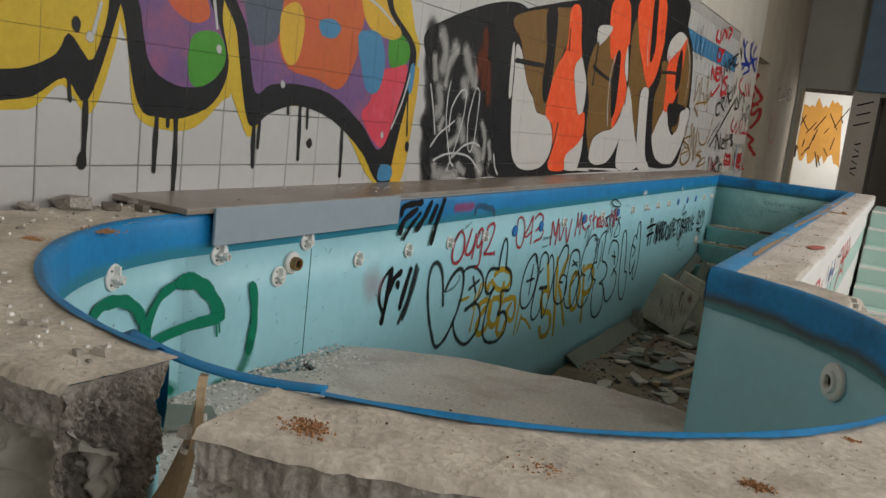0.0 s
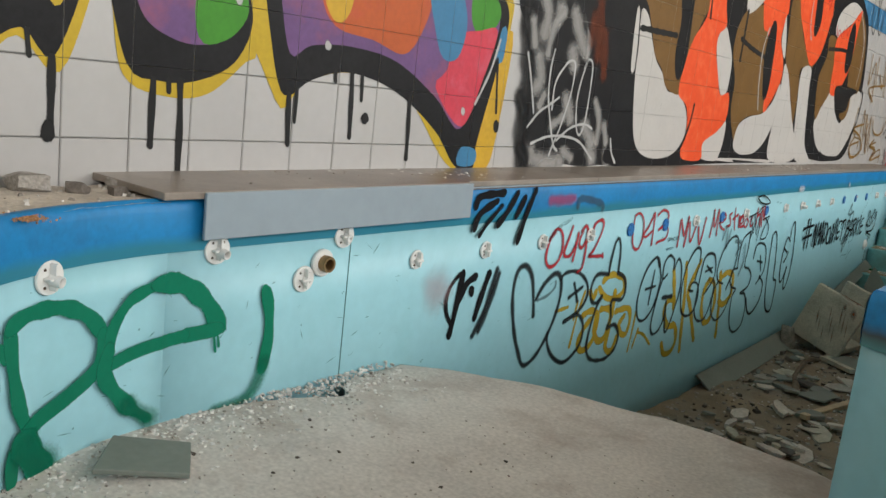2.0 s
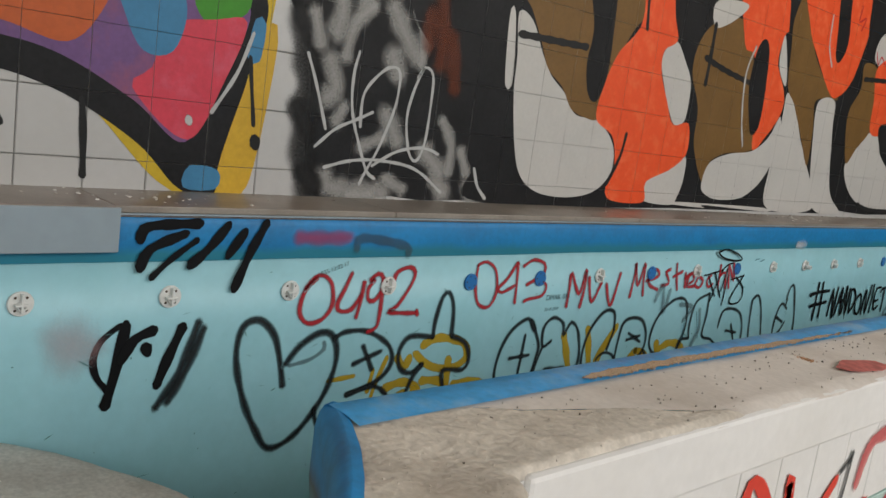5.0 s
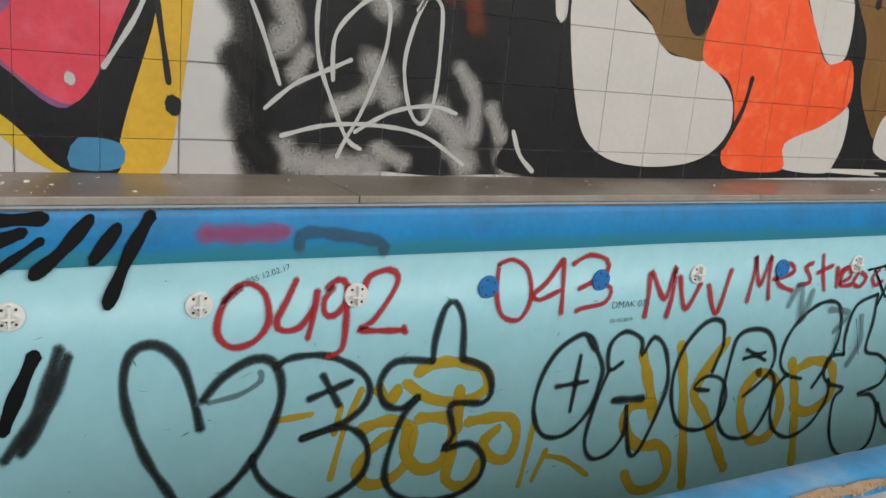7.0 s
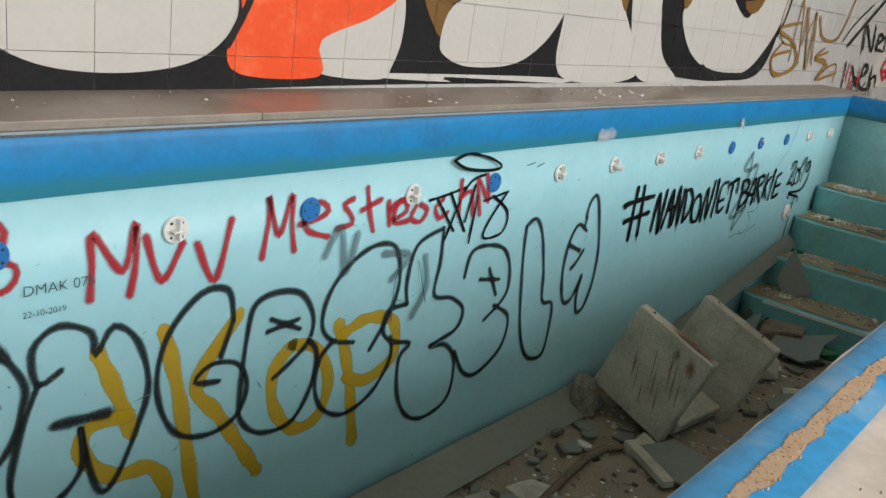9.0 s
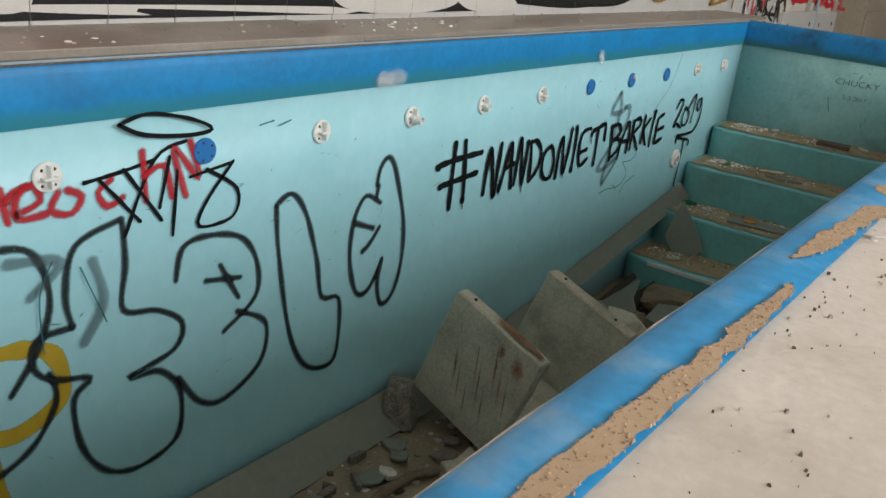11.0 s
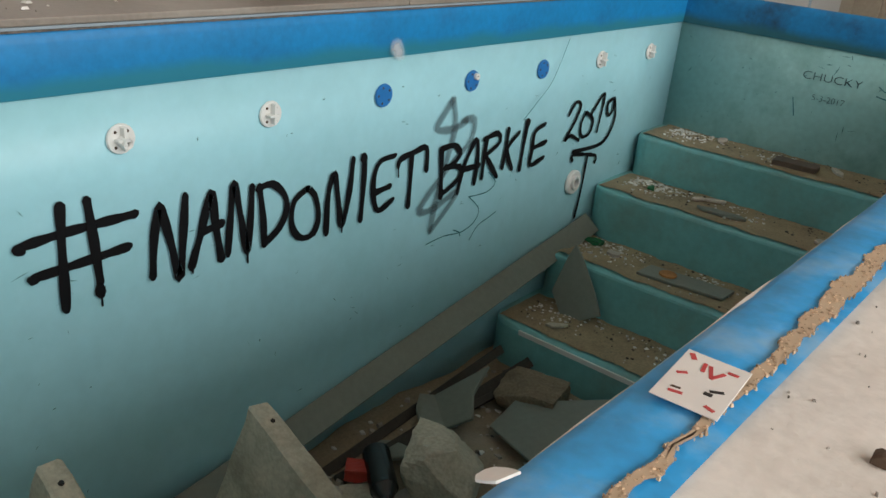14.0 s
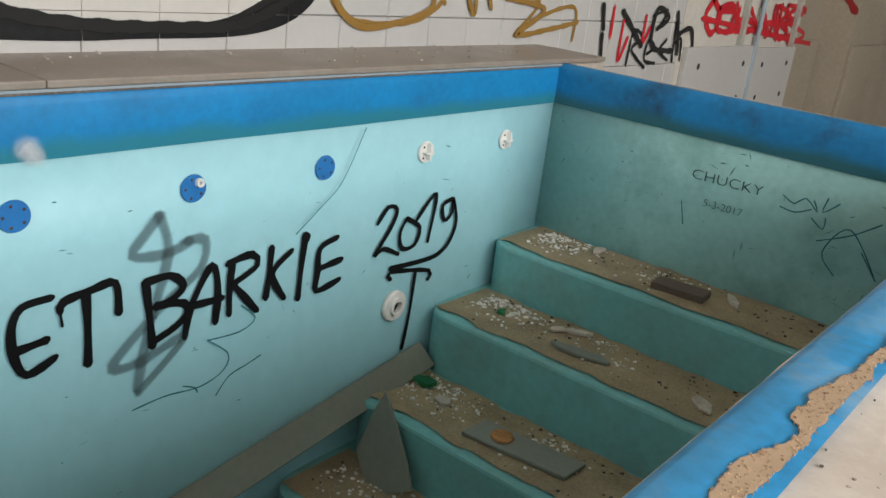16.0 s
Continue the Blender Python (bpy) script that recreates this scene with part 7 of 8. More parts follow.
def crumbs(name, count, place, size, mat, label, seed, flat=0.5):
    """Many small bits lying about, too many to count."""
    rnd = random.Random(seed)
    verts, faces = [], []
    for _ in range(count):
        x, y, z = place(rnd)
        s = size * rnd.uniform(0.35, 1.0) ** 1.5
        o = len(verts)
        a = rnd.uniform(0, 6.28)
        ring = [(math.cos(a + k * 1.5708 + rnd.uniform(-0.4, 0.4)) * s * rnd.uniform(0.6, 1.1), math.sin(a + k * 1.5708 + rnd.uniform(-0.4, 0.4)) * s * rnd.uniform(0.5, 1.0)) for k in range(4)]
        h = s * flat * rnd.uniform(0.5, 1.3)
        verts += [(x + u, y + v, z - 0.002) for u, v in ring]
        verts += [(x + u * 0.7 + rnd.uniform(-0.2, 0.2) * s, y + v * 0.7, z + h * rnd.uniform(0.7, 1.2)) for u, v in ring]
        faces += [tuple(o + i for i in q) for q in ((4, 5, 6, 7), (0, 1, 5, 4), (1, 2, 6, 5), (2, 3, 7, 6), (3, 0, 4, 7))]
    ob = link(name, verts, faces, mat)
    return tagged(ob, label, "rubble", kind="stuff")


DF = DEEP + 0.055
M_STONE = material("brown_broken_stone", (0.19, 0.15, 0.10), 0.92, var=0.35, scale=12, fine=100, bump=0.9)
M_BOTTLE = material("black_glass", (0.015, 0.016, 0.017), 0.25, var=0.1, bump=0.02)


def deep_z(x, y):
    return DEEP + 0.05 + 0.035 * fbm(XL + 1.4 * (x - XL) / (XR - XL), 7.5 * (y - 2.9) / (YE - 2.9), 0, 2.2)


# concrete channel piece lying in the deep part
block = tagged(empty("concrete_channel_piece", (-1.45, 7.5, DF)), "broken grey concrete channel piece with two rust-streaked flanges", "concrete piece")
M_BLOCK = material("mossy_concrete", (0.47, 0.44, 0.35), 0.92, var=0.25, scale=9, fine=90, bump=0.7, stain=(0.17, 0.15, 0.10), stain_amount=0.5, stain_scale=5)
P_RUSTSTREAK = soft_paint("rust_streak_stain", (0.36, 0.11, 0.045), rough=0.9, edge=0.9, grain=0.8, density=0.75)
M_STREAK = material("rust_streak", (0.24, 0.115, 0.06), 0.95, var=0.4, scale=14, fine=120, bump=0.6, stain=(0.33, 0.27, 0.20), stain_amount=0.7, stain_scale=16)
U = Vector((0.365, -0.03, -0.125)).normalized()
N = U.cross(Vector((0.12, 0.02, 0.38))).normalized() * -1
W = U.cross(N).normalized()
for k, p in enumerate((Vector((-1.642, 7.368, 0.328)), Vector((-1.546, 7.811, 0.314)))):
    bm = bmesh.new()
    oriented_box(bm, p + U * 0.195 - W * 0.215 + N * 0.028, U, N, W, 0.39, 0.055, 0.43, 0.006)
    bmesh.ops.subdivide_edges(bm, edges=[e for e in bm.edges if e.calc_length() > 0.2], cuts=8, use_grid_fill=True)
    for v in bm.verts:
        v.co += N * 0.005 * noise.noise(v.co * 14) + U * 0.006 * noise.noise(v.co * 13 + Vector((5, 0, 0))) + W * 0.004 * noise.noise(v.co * 17)
    flange = part("flange", bm, M_BLOCK, block, "concrete flange with rust streaks")
    for du in (0.06, 0.30):
        bm = bmesh.new()
        disc_mesh(bm, p + U * du + N * 0.028 - W * 0.002, W, 0.007, 0.006, 10)
        part("bolt_hole", bm, M_DARK, flange, "dark hole in the flange edge")
    if k == 0:
        down = (UP - N * UP.dot(N)).normalized()
        for j, (du, dw, w, h) in enumerate(((0.12, 0.22, 0.03, 0.16), (0.19, 0.16, 0.016, 0.2), (0.23, 0.22, 0.02, 0.24), (0.26, 0.13, 0.03, 0.2), (0.30, 0.17, 0.024, 0.2), (0.325, 0.07, 0.10, 0.10), (0.16, 0.27, 0.016, 0.16), (0.28, 0.29, 0.02, 0.16), (0.21, 0.31, 0.018, 0.14), (0.34, 0.2, 0.016, 0.2), (0.25, 0.06, 0.06, 0.07))):
            c = p + U * du - W * dw - N * 0.0085
            rim = [c + U * x + down * y for x, y in ragged(w * 0.7, h * 1.35, 500 + j, 14, 0.25)]
            ob = link("rust_stain", [c] + rim, [(0, 1 + i, 1 + (i + 1) % 14) for i in range(14)], P_RUSTSTREAK, flange, "brown rust streak")
            ob.data.attributes.new("cover", "FLOAT", "POINT").data.foreach_set("value", [1.0] + [0.0] * 14)
        bm = bmesh.new()
        vs = [bm.verts.new(p + U * (0.27 + x) + N * (0.024 + y) + W * 0.0085) for x, y in ragged(0.21, 0.036, 540, 14, 0.2)]
        bm.faces.new(vs)
        part("rust_stain", bm, M_STREAK, flange, "rusty upper edge")
bm = bmesh.new()
oriented_box(bm, Vector((-1.594, 7.617, 0.32)) + U * 0.19 - W * 0.375, U, N, W, 0.375, 0.385, 0.055, 0.006)
part("web", bm, M_BLOCK, block, "concrete web between the flanges")
chunk("concrete_lump", (-1.76, 7.27, DF - 0.03), 0.07, M_HOLE, "dark broken concrete lump leaning on the pool wall", "rubble", 3, (1.0, 0.9, 1.75), 0.4)
chunk("concrete_lump", (-1.44, 8.44, DF - 0.02), 0.115, M_BLOCK, "square broken grey concrete lump", "rubble", 5, (1.2, 1.0, 1.0), 0.4)
chunk("stone_slab", (-1.50, 8.98, DF + 0.01), 0.12, M_STONE, "flat brown broken stone on the rubble", "rubble", 8, (1.2, 0.9, 0.55), 0.2)
chunk("concrete_lump", (-1.30, 8.62, DF - 0.03), 0.06, M_MORTAR, "dark mortar lump beside a grey shard", "rubble", 11)
chunk("concrete_lump", (-1.05, 7.95, DF - 0.02), 0.07, M_CONC_RAW, "small broken concrete lump in the pool", "rubble", 12)

# boards along the wall and shards
plank("edging_board", (-1.846, 9.80, 0.232), (-1.846, 7.70, -0.138), 0.092, 0.014, (0.65, 0, 0.76), M_BOARD, "long grey-green board leaning along the pool wall")
plank("edging_board", (-1.850, 7.42, -0.105), (-1.850, 5.70, -0.125), 0.15, 0.014, (0.6, 0, 0.8), M_BOARD, "grey-green board lying along the pool wall")
plank("dark_lath", (-1.66, 9.25, DF + 0.06), (-1.70, 8.25, DF), 0.04, 0.02, (0.6, 0, 0.8), M_WETWOOD, "dark wet lath between board and rubble", "lath")
plank("dark_lath", (-1.755, 9.14, DF + 0.09), (-1.745, 8.0, DF - 0.02), 0.032, 0.016, (0.75, 0, 0.66), M_WETWOOD, "dark wet lath under the leaning board", "lath")
plank("dark_lath", (-1.60, 9.12, DF + 0.05), (-1.68, 8.55, DF + 0.01), 0.026, 0.016, (0.4, 0, 0.9), M_WETWOOD, "thin brown lath between board and rubble", "lath")
plank("broken_lath", (-1.05, 6.45, DF + 0.015), (-1.22, 5.75, DF + 0.015), 0.045, 0.03, (0, 0, 1), M_WOOD, "weathered wooden lath on the pool floor", "lath")
shard("grey_shard", [(-0.085, 0.03), (-0.04, -0.03), (0.0, -0.08), (0.134, 0.0), (0.10, 0.06), (0.02, 0.17), (-0.035, 0.235), (-0.055, 0.18)], 0.012, M_BOARD, pose(-1.65, 9.435, 0.0, 76, 0, 4), "tall triangular grey-green shard standing against the steps", "shard")
shard("grey_shard", [(-0.18, -0.05), (-0.02, -0.2), (0.07, -0.16), (0.12, 0.0), (0.22, 0.13), (0.02, 0.10), (-0.1, 0.13)], 0.012, M_BOARD, pose(-1.36, 8.87, DF + 0.075, 8, -10, 25), "large curved grey-green shard on the rubble", "shard")
shard("grey_shard", [(-0.12, -0.08), (0.05, -0.09), (0.11, 0.0), (0.03, 0.06), (-0.02, 0.17), (-0.07, 0.05)], 0.012, M_BOARD, pose(-1.62, 8.72, DF + 0.08, 35, -5, -20), "grey-green star-shaped shard leaning on rubble", "shard")
shard("grey_shard", ragged(0.30, 0.22, 21), 0.012, M_BOARD, pose(-1.12, 8.1, DF + 0.05, 5, -6, 40), "grey-green shard on the pool floor", "shard")
for k in range(84):
    rnd = random.Random(100 + k)
    x, y = rnd.uniform(-1.7, -0.6), 3.6 + 5.4 * rnd.random() ** (0.75 if k < 46 else 1.6)
    if 7.2 < y < 8.1 and x < -1.1:
        continue
    s = rnd.uniform(0.06, 0.22)
    mat = rnd.choice((M_BOARD, M_GREYCHIP, M_CONC, M_BLOCK, M_DARKCHIP))
    shard("flat_shard", ragged(s, s * rnd.uniform(0.4, 0.9), 300 + k, 7, 0.3), rnd.uniform(0.008, 0.02), mat, pose(x, y, deep_z(x, y) + 0.012, rnd.uniform(-9, 9), rnd.uniform(-9, 9), rnd.uniform(0, 360)), "flat broken shard among rubble on the pool floor", "shard")
crumbs("pool_rubble", 2200, lambda r: (lambda x, y: (x, y, deep_z(x, y)))(r.uniform(XL + 0.05, XR - 0.03), r.uniform(3.3, 9.2)), 0.022, M_GREYCHIP, "grey crumbs and grit on the pool floor", 41)
crumbs("pool_chips", 420, lambda r: (lambda x, y: (x, y, deep_z(x, y)))(r.uniform(XL + 0.05, XR - 0.03), r.uniform(5.5, 9.2)), 0.018, M_CHIP, "white plaster chips on the pool floor", 42, 0.3)
crumbs("pool_dark_bits", 500, lambda r: (lambda x, y: (x, y, deep_z(x, y)))(r.uniform(XL + 0.1, XR - 0.03), r.uniform(4.5, 9.2)), 0.03, M_DARKCHIP, "dark bits of wood and bark on the pool floor", 43, 0.5)

# heap of plates below the bay
for k in range(26):
    rnd = random.Random(1700 + k)
    x, y = rnd.uniform(-1.66, -1.0), rnd.uniform(4.75, 5.9)
    s = rnd.uniform(0.07, 0.17)
    shard("flat_shard", ragged(s, s * rnd.uniform(0.35, 0.8), 1750 + k, 7, 0.28), rnd.uniform(0.012, 0.026), rnd.choice((M_BOARD, M_CONC, M_BLOCK, M_SAND)), pose(x, y, deep_z(x, y) + 0.02, rnd.uniform(-14, 14), rnd.uniform(-14, 14), rnd.uniform(0, 360)), "flat broken plate heaped on the pool floor", "shard")

# bent branch, pale laths and plates beside the channel piece
cu = bpy.data.curves.new("bent_branch", "CURVE")
cu.dimensions, cu.bevel_depth, cu.bevel_resolution = "3D", 0.02, 3
sp = cu.splines.new("POLY")
way = [(-1.36, 6.1), (-1.42, 6.35), (-1.48, 6.55), (-1.515, 6.75), (-1.53, 6.92), (-1.52, 7.05), (-1.485, 7.13)]
sp.points.add(len(way) - 1)
for k, (x, y) in enumerate(way):
    sp.points[k].co = (x + 0.006 * math.sin(k * 2.1), y, deep_z(x, y) + 0.02, 1)
    sp.points[k].radius = 1.0 - 0.35 * k / len(way) + 0.12 * math.sin(k * 1.7)
tmp = bpy.data.objects.new("bent_branch", cu)
me = bpy.data.meshes.new_from_object(tmp)
me.materials.append(material("grey_bark", (0.17, 0.125, 0.085), 0.9, var=0.35, scale=20, fine=120, bump=0.9))
bpy.data.objects.remove(tmp)
tagged(new("bent_branch", me), "bent brown branch lying on the pool floor", "branch")
plank("pale_lath", (-1.487, 7.145, DF + 0.03), (-1.237, 6.998, DF + 0.025), 0.05, 0.03, (0, 0, 1), M_BLOCK, "pale dusty lath at the end of a branch", "lath")
shard("grey_plate", [(-0.13, -0.06), (-0.05, 0.10), (0.10, 0.09), (0.16, -0.14), (0.0, -0.17)], 0.012, M_BOARD, pose(-1.30, 7.22, DF + 0.03, 4, 3, 0), "grey-green plate lying beside a lath", "plate")
shard("beige_plate", [(-0.16, -0.12), (0.14, -0.16), (0.19, 0.12), (-0.08, 0.16)], 0.014, M_CONC, pose(-0.98, 7.62, DF + 0.04, -4, 4, 12), "dusty beige plate lying in the pool", "plate")
shard("beige_plate", [(-0.12, -0.07), (0.12, -0.09), (0.10, 0.09), (-0.12, 0.08)], 0.014, M_BLOCK, pose(-1.10, 8.25, DF + 0.045, 5, -4, 30), "dusty beige plate lying in the pool", "plate")
for k, (x, y, s, q) in enumerate(((-1.62, 7.10, 0.10, 0.6), (-1.52, 7.22, 0.09, 0.8), (-1.60, 6.95, 0.12, 0.5), (-1.66, 6.75, 0.06, 0.9), (-1.56, 7.32, 0.08, 0.7), (-1.46, 7.28, 0.07, 0.6), (-1.70, 6.45, 0.07, 0.5))):
    shard("flat_shard", ragged(s, s * q, 700 + k, 6, 0.3), 0.012, (M_BOARD, M_MORTAR, M_BOARD)[k % 3], pose(x, y, deep_z(x, y) + 0.014, 8 - 3 * k, 4 * k - 9, 47 * k), "flat grey-green shard beside the concrete channel", "shard")
for k, (x, y) in enumerate(((-1.66, 6.80), (-1.63, 6.90), (-1.60, 6.42), (-1.70, 6.98), (-1.45, 8.2), (-1.25, 7.9))):
    shard("wood_stub", [(-0.012, -0.035), (0.012, -0.03), (0.014, 0.03), (-0.01, 0.035)], 0.025, M_MORTAR, pose(x, y, deep_z(x, y) + 0.005, 5, 9, 61 * k), "dark wooden stub on the pool floor", "wood stub")
bottle = tagged(empty("black_bottle", (-1.57, 8.31, DF)), "dusty black bottle lying beside a concrete lump", "bottle")
ax = Vector((0.75, -0.55, -0.12)).normalized()
for nm, at, r0, r1, ln in (("body", 0.0, 0.042, 0.042, 0.15), ("shoulder", 0.09, 0.042, 0.02, 0.04), ("neck", 0.12, 0.02, 0.018, 0.035)):
    bm = bmesh.new()
    made = bmesh.ops.create_cone(bm, cap_ends=True, segments=24, radius1=r0, radius2=r1, depth=ln, matrix=Matrix.Translation(Vector((-1.58, 8.32, DF + 0.05)) + ax * at) @ ax.to_track_quat("Z", "Y").to_matrix().to_4x4())
    part(nm, bm, M_BOTTLE, bottle)

# on the steps
rust_disc = bmesh.new()
disc_mesh(rust_disc, (-1.372, 9.64, 0.168), (0, 0, 1), 0.034, 0.006, 24)
tagged(part("rusty_lid", rust_disc, M_RUST, None), "round rusty lid on a grey tile fragment", "lid")
shard("grey_tile_piece", [(-0.17, -0.05), (0.16, -0.055), (0.18, 0.045), (-0.15, 0.06)], 0.012, M_BOARD, pose(-1.31, 9.65, 0.153, 0, 0, 8), "grey-green board fragment on a pool step", "shard")
shard("grey_tile_piece", ragged(0.19, 0.05, 71), 0.012, M_BOARD, pose(-1.33, 9.93, 0.358, 0, 2, 12), "narrow grey fragment on a pool step", "shard")
shard("brown_tile", [(-0.085, -0.04), (0.085, -0.04), (0.085, 0.04), (-0.085, 0.04)], 0.022, material("brown_clinker", (0.12, 0.085, 0.065), 0.7, var=0.2, bump=0.3), pose(-1.19, 10.25, 0.532, 0, 0, 6), "brown clinker tile lying on the top step", "tile")
chunk("green_glass_piece", (-1.74, 9.72, 0.150), 0.035, material("green_glass", (0.02, 0.16, 0.06), 0.12, var=0.1, bump=0.0), "green bottle glass on a pool step", "glass", 77, (1.3, 0.8, 0.35))
chunk("green_bottle_piece", (-1.22, 8.93, DF + 0.03), 0.075, bpy.data.materials["green_glass"], "crushed green bottle on the rubble", "bottle", 79, (1.4, 0.7, 0.5), 0.5)
chunk("plastic_cap", (-1.66, 9.98, 0.352), 0.018, bpy.data.materials["green_glass"], "small green plastic cap on a step", "cap", 78, (1, 1, 0.7), 0.5)
chunk("red_can", (-1.62, 8.30, DF + 0.01), 0.05, material("red_can_paint", (0.36, 0.03, 0.02), 0.35, var=0.15, bump=0.1), "crushed red drinks can in the rubble", "can", 83, (1.5, 0.8, 0.6), 0.7)
for k, (y, z) in enumerate(STEPS):
    y1 = STEPS[k - 1][0] if k else YE
    crumbs("step_chips", 240 if k < 3 else 120, lambda r, y=y, y1=y1, z=z: (XL + 0.08 + abs(r.choice((0.06, 0.1, 0.16, 0.5)) + r.gauss(0, 0.07)), r.triangular(y + 0.06, y1 - 0.02, y1 - 0.04), z + 0.006), 0.0105, M_CHIP, "white chips lying on a pool step", 50 + k, 0.4)
    crumbs("step_bits", 130, lambda r, y=y, y1=y1, z=z: (r.uniform(XL + 0.06, XR - 0.05), r.triangular(y + 0.03, y1 - 0.01, y1 - 0.02), z + 0.006), 0.008, M_DARKCHIP, "dark crumbs lying on a pool step", 60 + k, 0.5)
    for j in range(3):
        rnd = random.Random(900 + k * 7 + j)
        shard("flat_shard", ragged(rnd.uniform(0.05, 0.11), rnd.uniform(0.025, 0.05), 930 + k * 7 + j, 6, 0.25), 0.012, rnd.choice((M_CONC, M_BLOCK, M_GREYCHIP)), pose(rnd.uniform(-1.7, -0.7), rnd.uniform(y + 0.08, y1 - 0.06), z + 0.008, 0, 0, rnd.uniform(0, 180)), "small flat fragment lying on a pool step", "shard")
slab("step_trim", XL + 0.15, XR - 0.02, 9.186, 9.196, -0.068, -0.050, M_PIPE, pool, "white trim strip on the lowest step edge")

# on the bay floor
def shelf_z(x, y):
    return SHELF_Z + 0.03 * max(0, -x - 1.2) / 0.6 + 0.006 * fbm(x, y, 0, 4)


def along_wall(r):
    s = r.uniform(1.0, 2.75)
    p, n, t = wall_frame(s)
    q = p + n * abs(r.gauss(0.03, 0.11 if s > 1.5 else 0.2))
    return (q.x, q.y, shelf_z(q.x, q.y))


crumbs("bay_chips", 1500, along_wall, 0.0115, M_CHIP, "white plaster chips heaped along the bay wall", 45, 0.35)
crumbs("bay_crumbs", 450, along_wall, 0.008, M_GREYCHIP, "grey plaster crumbs heaped along the bay wall", 26, 0.5)
crumbs("bay_grit", 700, lambda r: (lambda a, d: (lambda x, y: (x, y, shelf_z(x, y)))(CX + d * math.cos(a), CY + d * math.sin(a)))(r.uniform(0, 6.28), 0.93 * math.sqrt(r.random())), 0.006, M_GREYCHIP, "grit scattered over the bay floor", 46)
crumbs("bay_dark_bits", 60, lambda r: (lambda a, d: (lambda x, y: (x, y, shelf_z(x, y)))(CX + d * math.cos(a), CY + d * math.sin(a)))(r.uniform(0, 6.28), 0.93 * math.sqrt(r.random())), 0.012, M_DARKCHIP, "dark scraps on the bay floor", 47, 0.4)
shard("grey_tile_piece", [(-0.11, -0.07), (0.10, -0.09), (0.12, 0.06), (-0.06, 0.09)], 0.014, M_BOARD, pose(-1.69, 1.71, shelf_z(-1.69, 1.71) + 0.016, 4, 5, 62), "grey-green board fragment on the chips in the bay", "shard")


# ---- the rim ----
def peel(points, label):
    """A patch where the blue paint is gone and gritty brown filler shows."""
    path = smooth_path(points, 0.006, True)
    path = [(x + 0.007 * noise.noise(Vector((x * 30, y * 28, 1))) + 0.003 * noise.noise(Vector((x * 60, y * 90, 8))), y + 0.008 * noise.noise(Vector((x * 50, y * 40, 4)))) for x, y in path]
    bm = bmesh.new()
    vs = [bm.verts.new((x, y, RIM + 0.0066)) for x, y in path]
    es = [bm.edges.new((vs[i], vs[(i + 1) % len(vs)])) for i in range(len(vs))]
    bmesh.ops.triangle_fill(bm, use_beauty=True, use_dissolve=False, edges=es)
    bmesh.ops.inset_region(bm, faces=bm.faces[:], thickness=0.005, use_boundary=True, use_even_offset=False)
    bm.verts.index_update()
    cover = [0.0 if any(len(e.link_faces) == 1 for e in v.link_edges) else 1.0 for v in bm.verts]
    for v in bm.verts:
        v.co.z = RIM + 0.0058
    ob = part("filler_patch", bm, M_FILLER, pool, label)
    ob.data.attributes.new("cover", "FLOAT", "POINT").data.foreach_set("value", cover)
    lo, hi = min(y for _, y in path), max(y for _, y in path)
    def grain(r):
        while True:
            x, y = r.uniform(-0.41, -0.355), r.uniform(lo, hi)
            inside = False
            for (xa, ya), (xb, yb) in zip(path, path[1:] + path[:1]):
                if (ya > y) != (yb > y) and x < xa + (y - ya) * (xb - xa) / (yb - ya):
                    inside = not inside
            if inside:
                return (x, y, RIM + 0.0058)
    crumbs("filler_grains", int(90 + 900 * (hi - lo)), grain, 0.0021, M_GRAINS, "gritty brown grains stuck on the peeled rim", int(lo * 100), 0.6)
    return ob


M_GRAINS = material("brown_filler_grains", (0.46, 0.33, 0.22), 0.95, var=0.2, bump=0.3, island=0.45)


M_FILLER = soft_paint("gritty_brown_filler", (0.47, 0.35, 0.24), rough=0.95, edge=0.35, grain=0.7)
peel([(-0.404, 6.33), (-0.399, 6.39), (-0.393, 6.455), (-0.393, 6.545), (-0.363, 6.58), (-0.358, 6.535), (-0.362, 6.45), (-0.367, 6.40), (-0.372, 6.30), (-0.40, 6.2)], "gritty brown patch where blue paint has peeled")
peel([(-0.403, 6.68), (-0.400, 6.73), (-0.372, 6.75), (-0.395, 6.82), (-0.392, 6.97), (-0.384, 7.28), (-0.388, 7.5), (-0.391, 7.66), (-0.387, 7.85), (-0.392, 8.05), (-0.389, 8.16), (-0.374, 8.14), (-0.371, 8.02), (-0.373, 7.8), (-0.368, 7.62), (-0.369, 7.45), (-0.374, 7.18), (-0.373, 6.97), (-0.369, 6.80), (-0.362, 6.68), (-0.382, 6.655)], "gritty brown patch where blue paint has peeled")
peel([(-0.405, 4.85), (-0.404, 5.28), (-0.396, 5.41), (-0.391, 5.65), (-0.380, 5.94), (-0.380, 6.11), (-0.362, 6.05), (-0.364, 5.63), (-0.377, 5.41), (-0.385, 5.27), (-0.385, 4.85)], "long gritty brown patch on the blue rim")
peel([(-0.392, 8.2), (-0.398, 8.36), (-0.400, 8.41), (-0.385, 8.49), (-0.398, 8.545), (-0.386, 8.68), (-0.38, 9.0), (-0.366, 8.95), (-0.368, 8.66), (-0.371, 8.50), (-0.372, 8.417), (-0.38, 8.335), (-0.378, 8.2)], "gritty brown patch where blue paint has peeled")
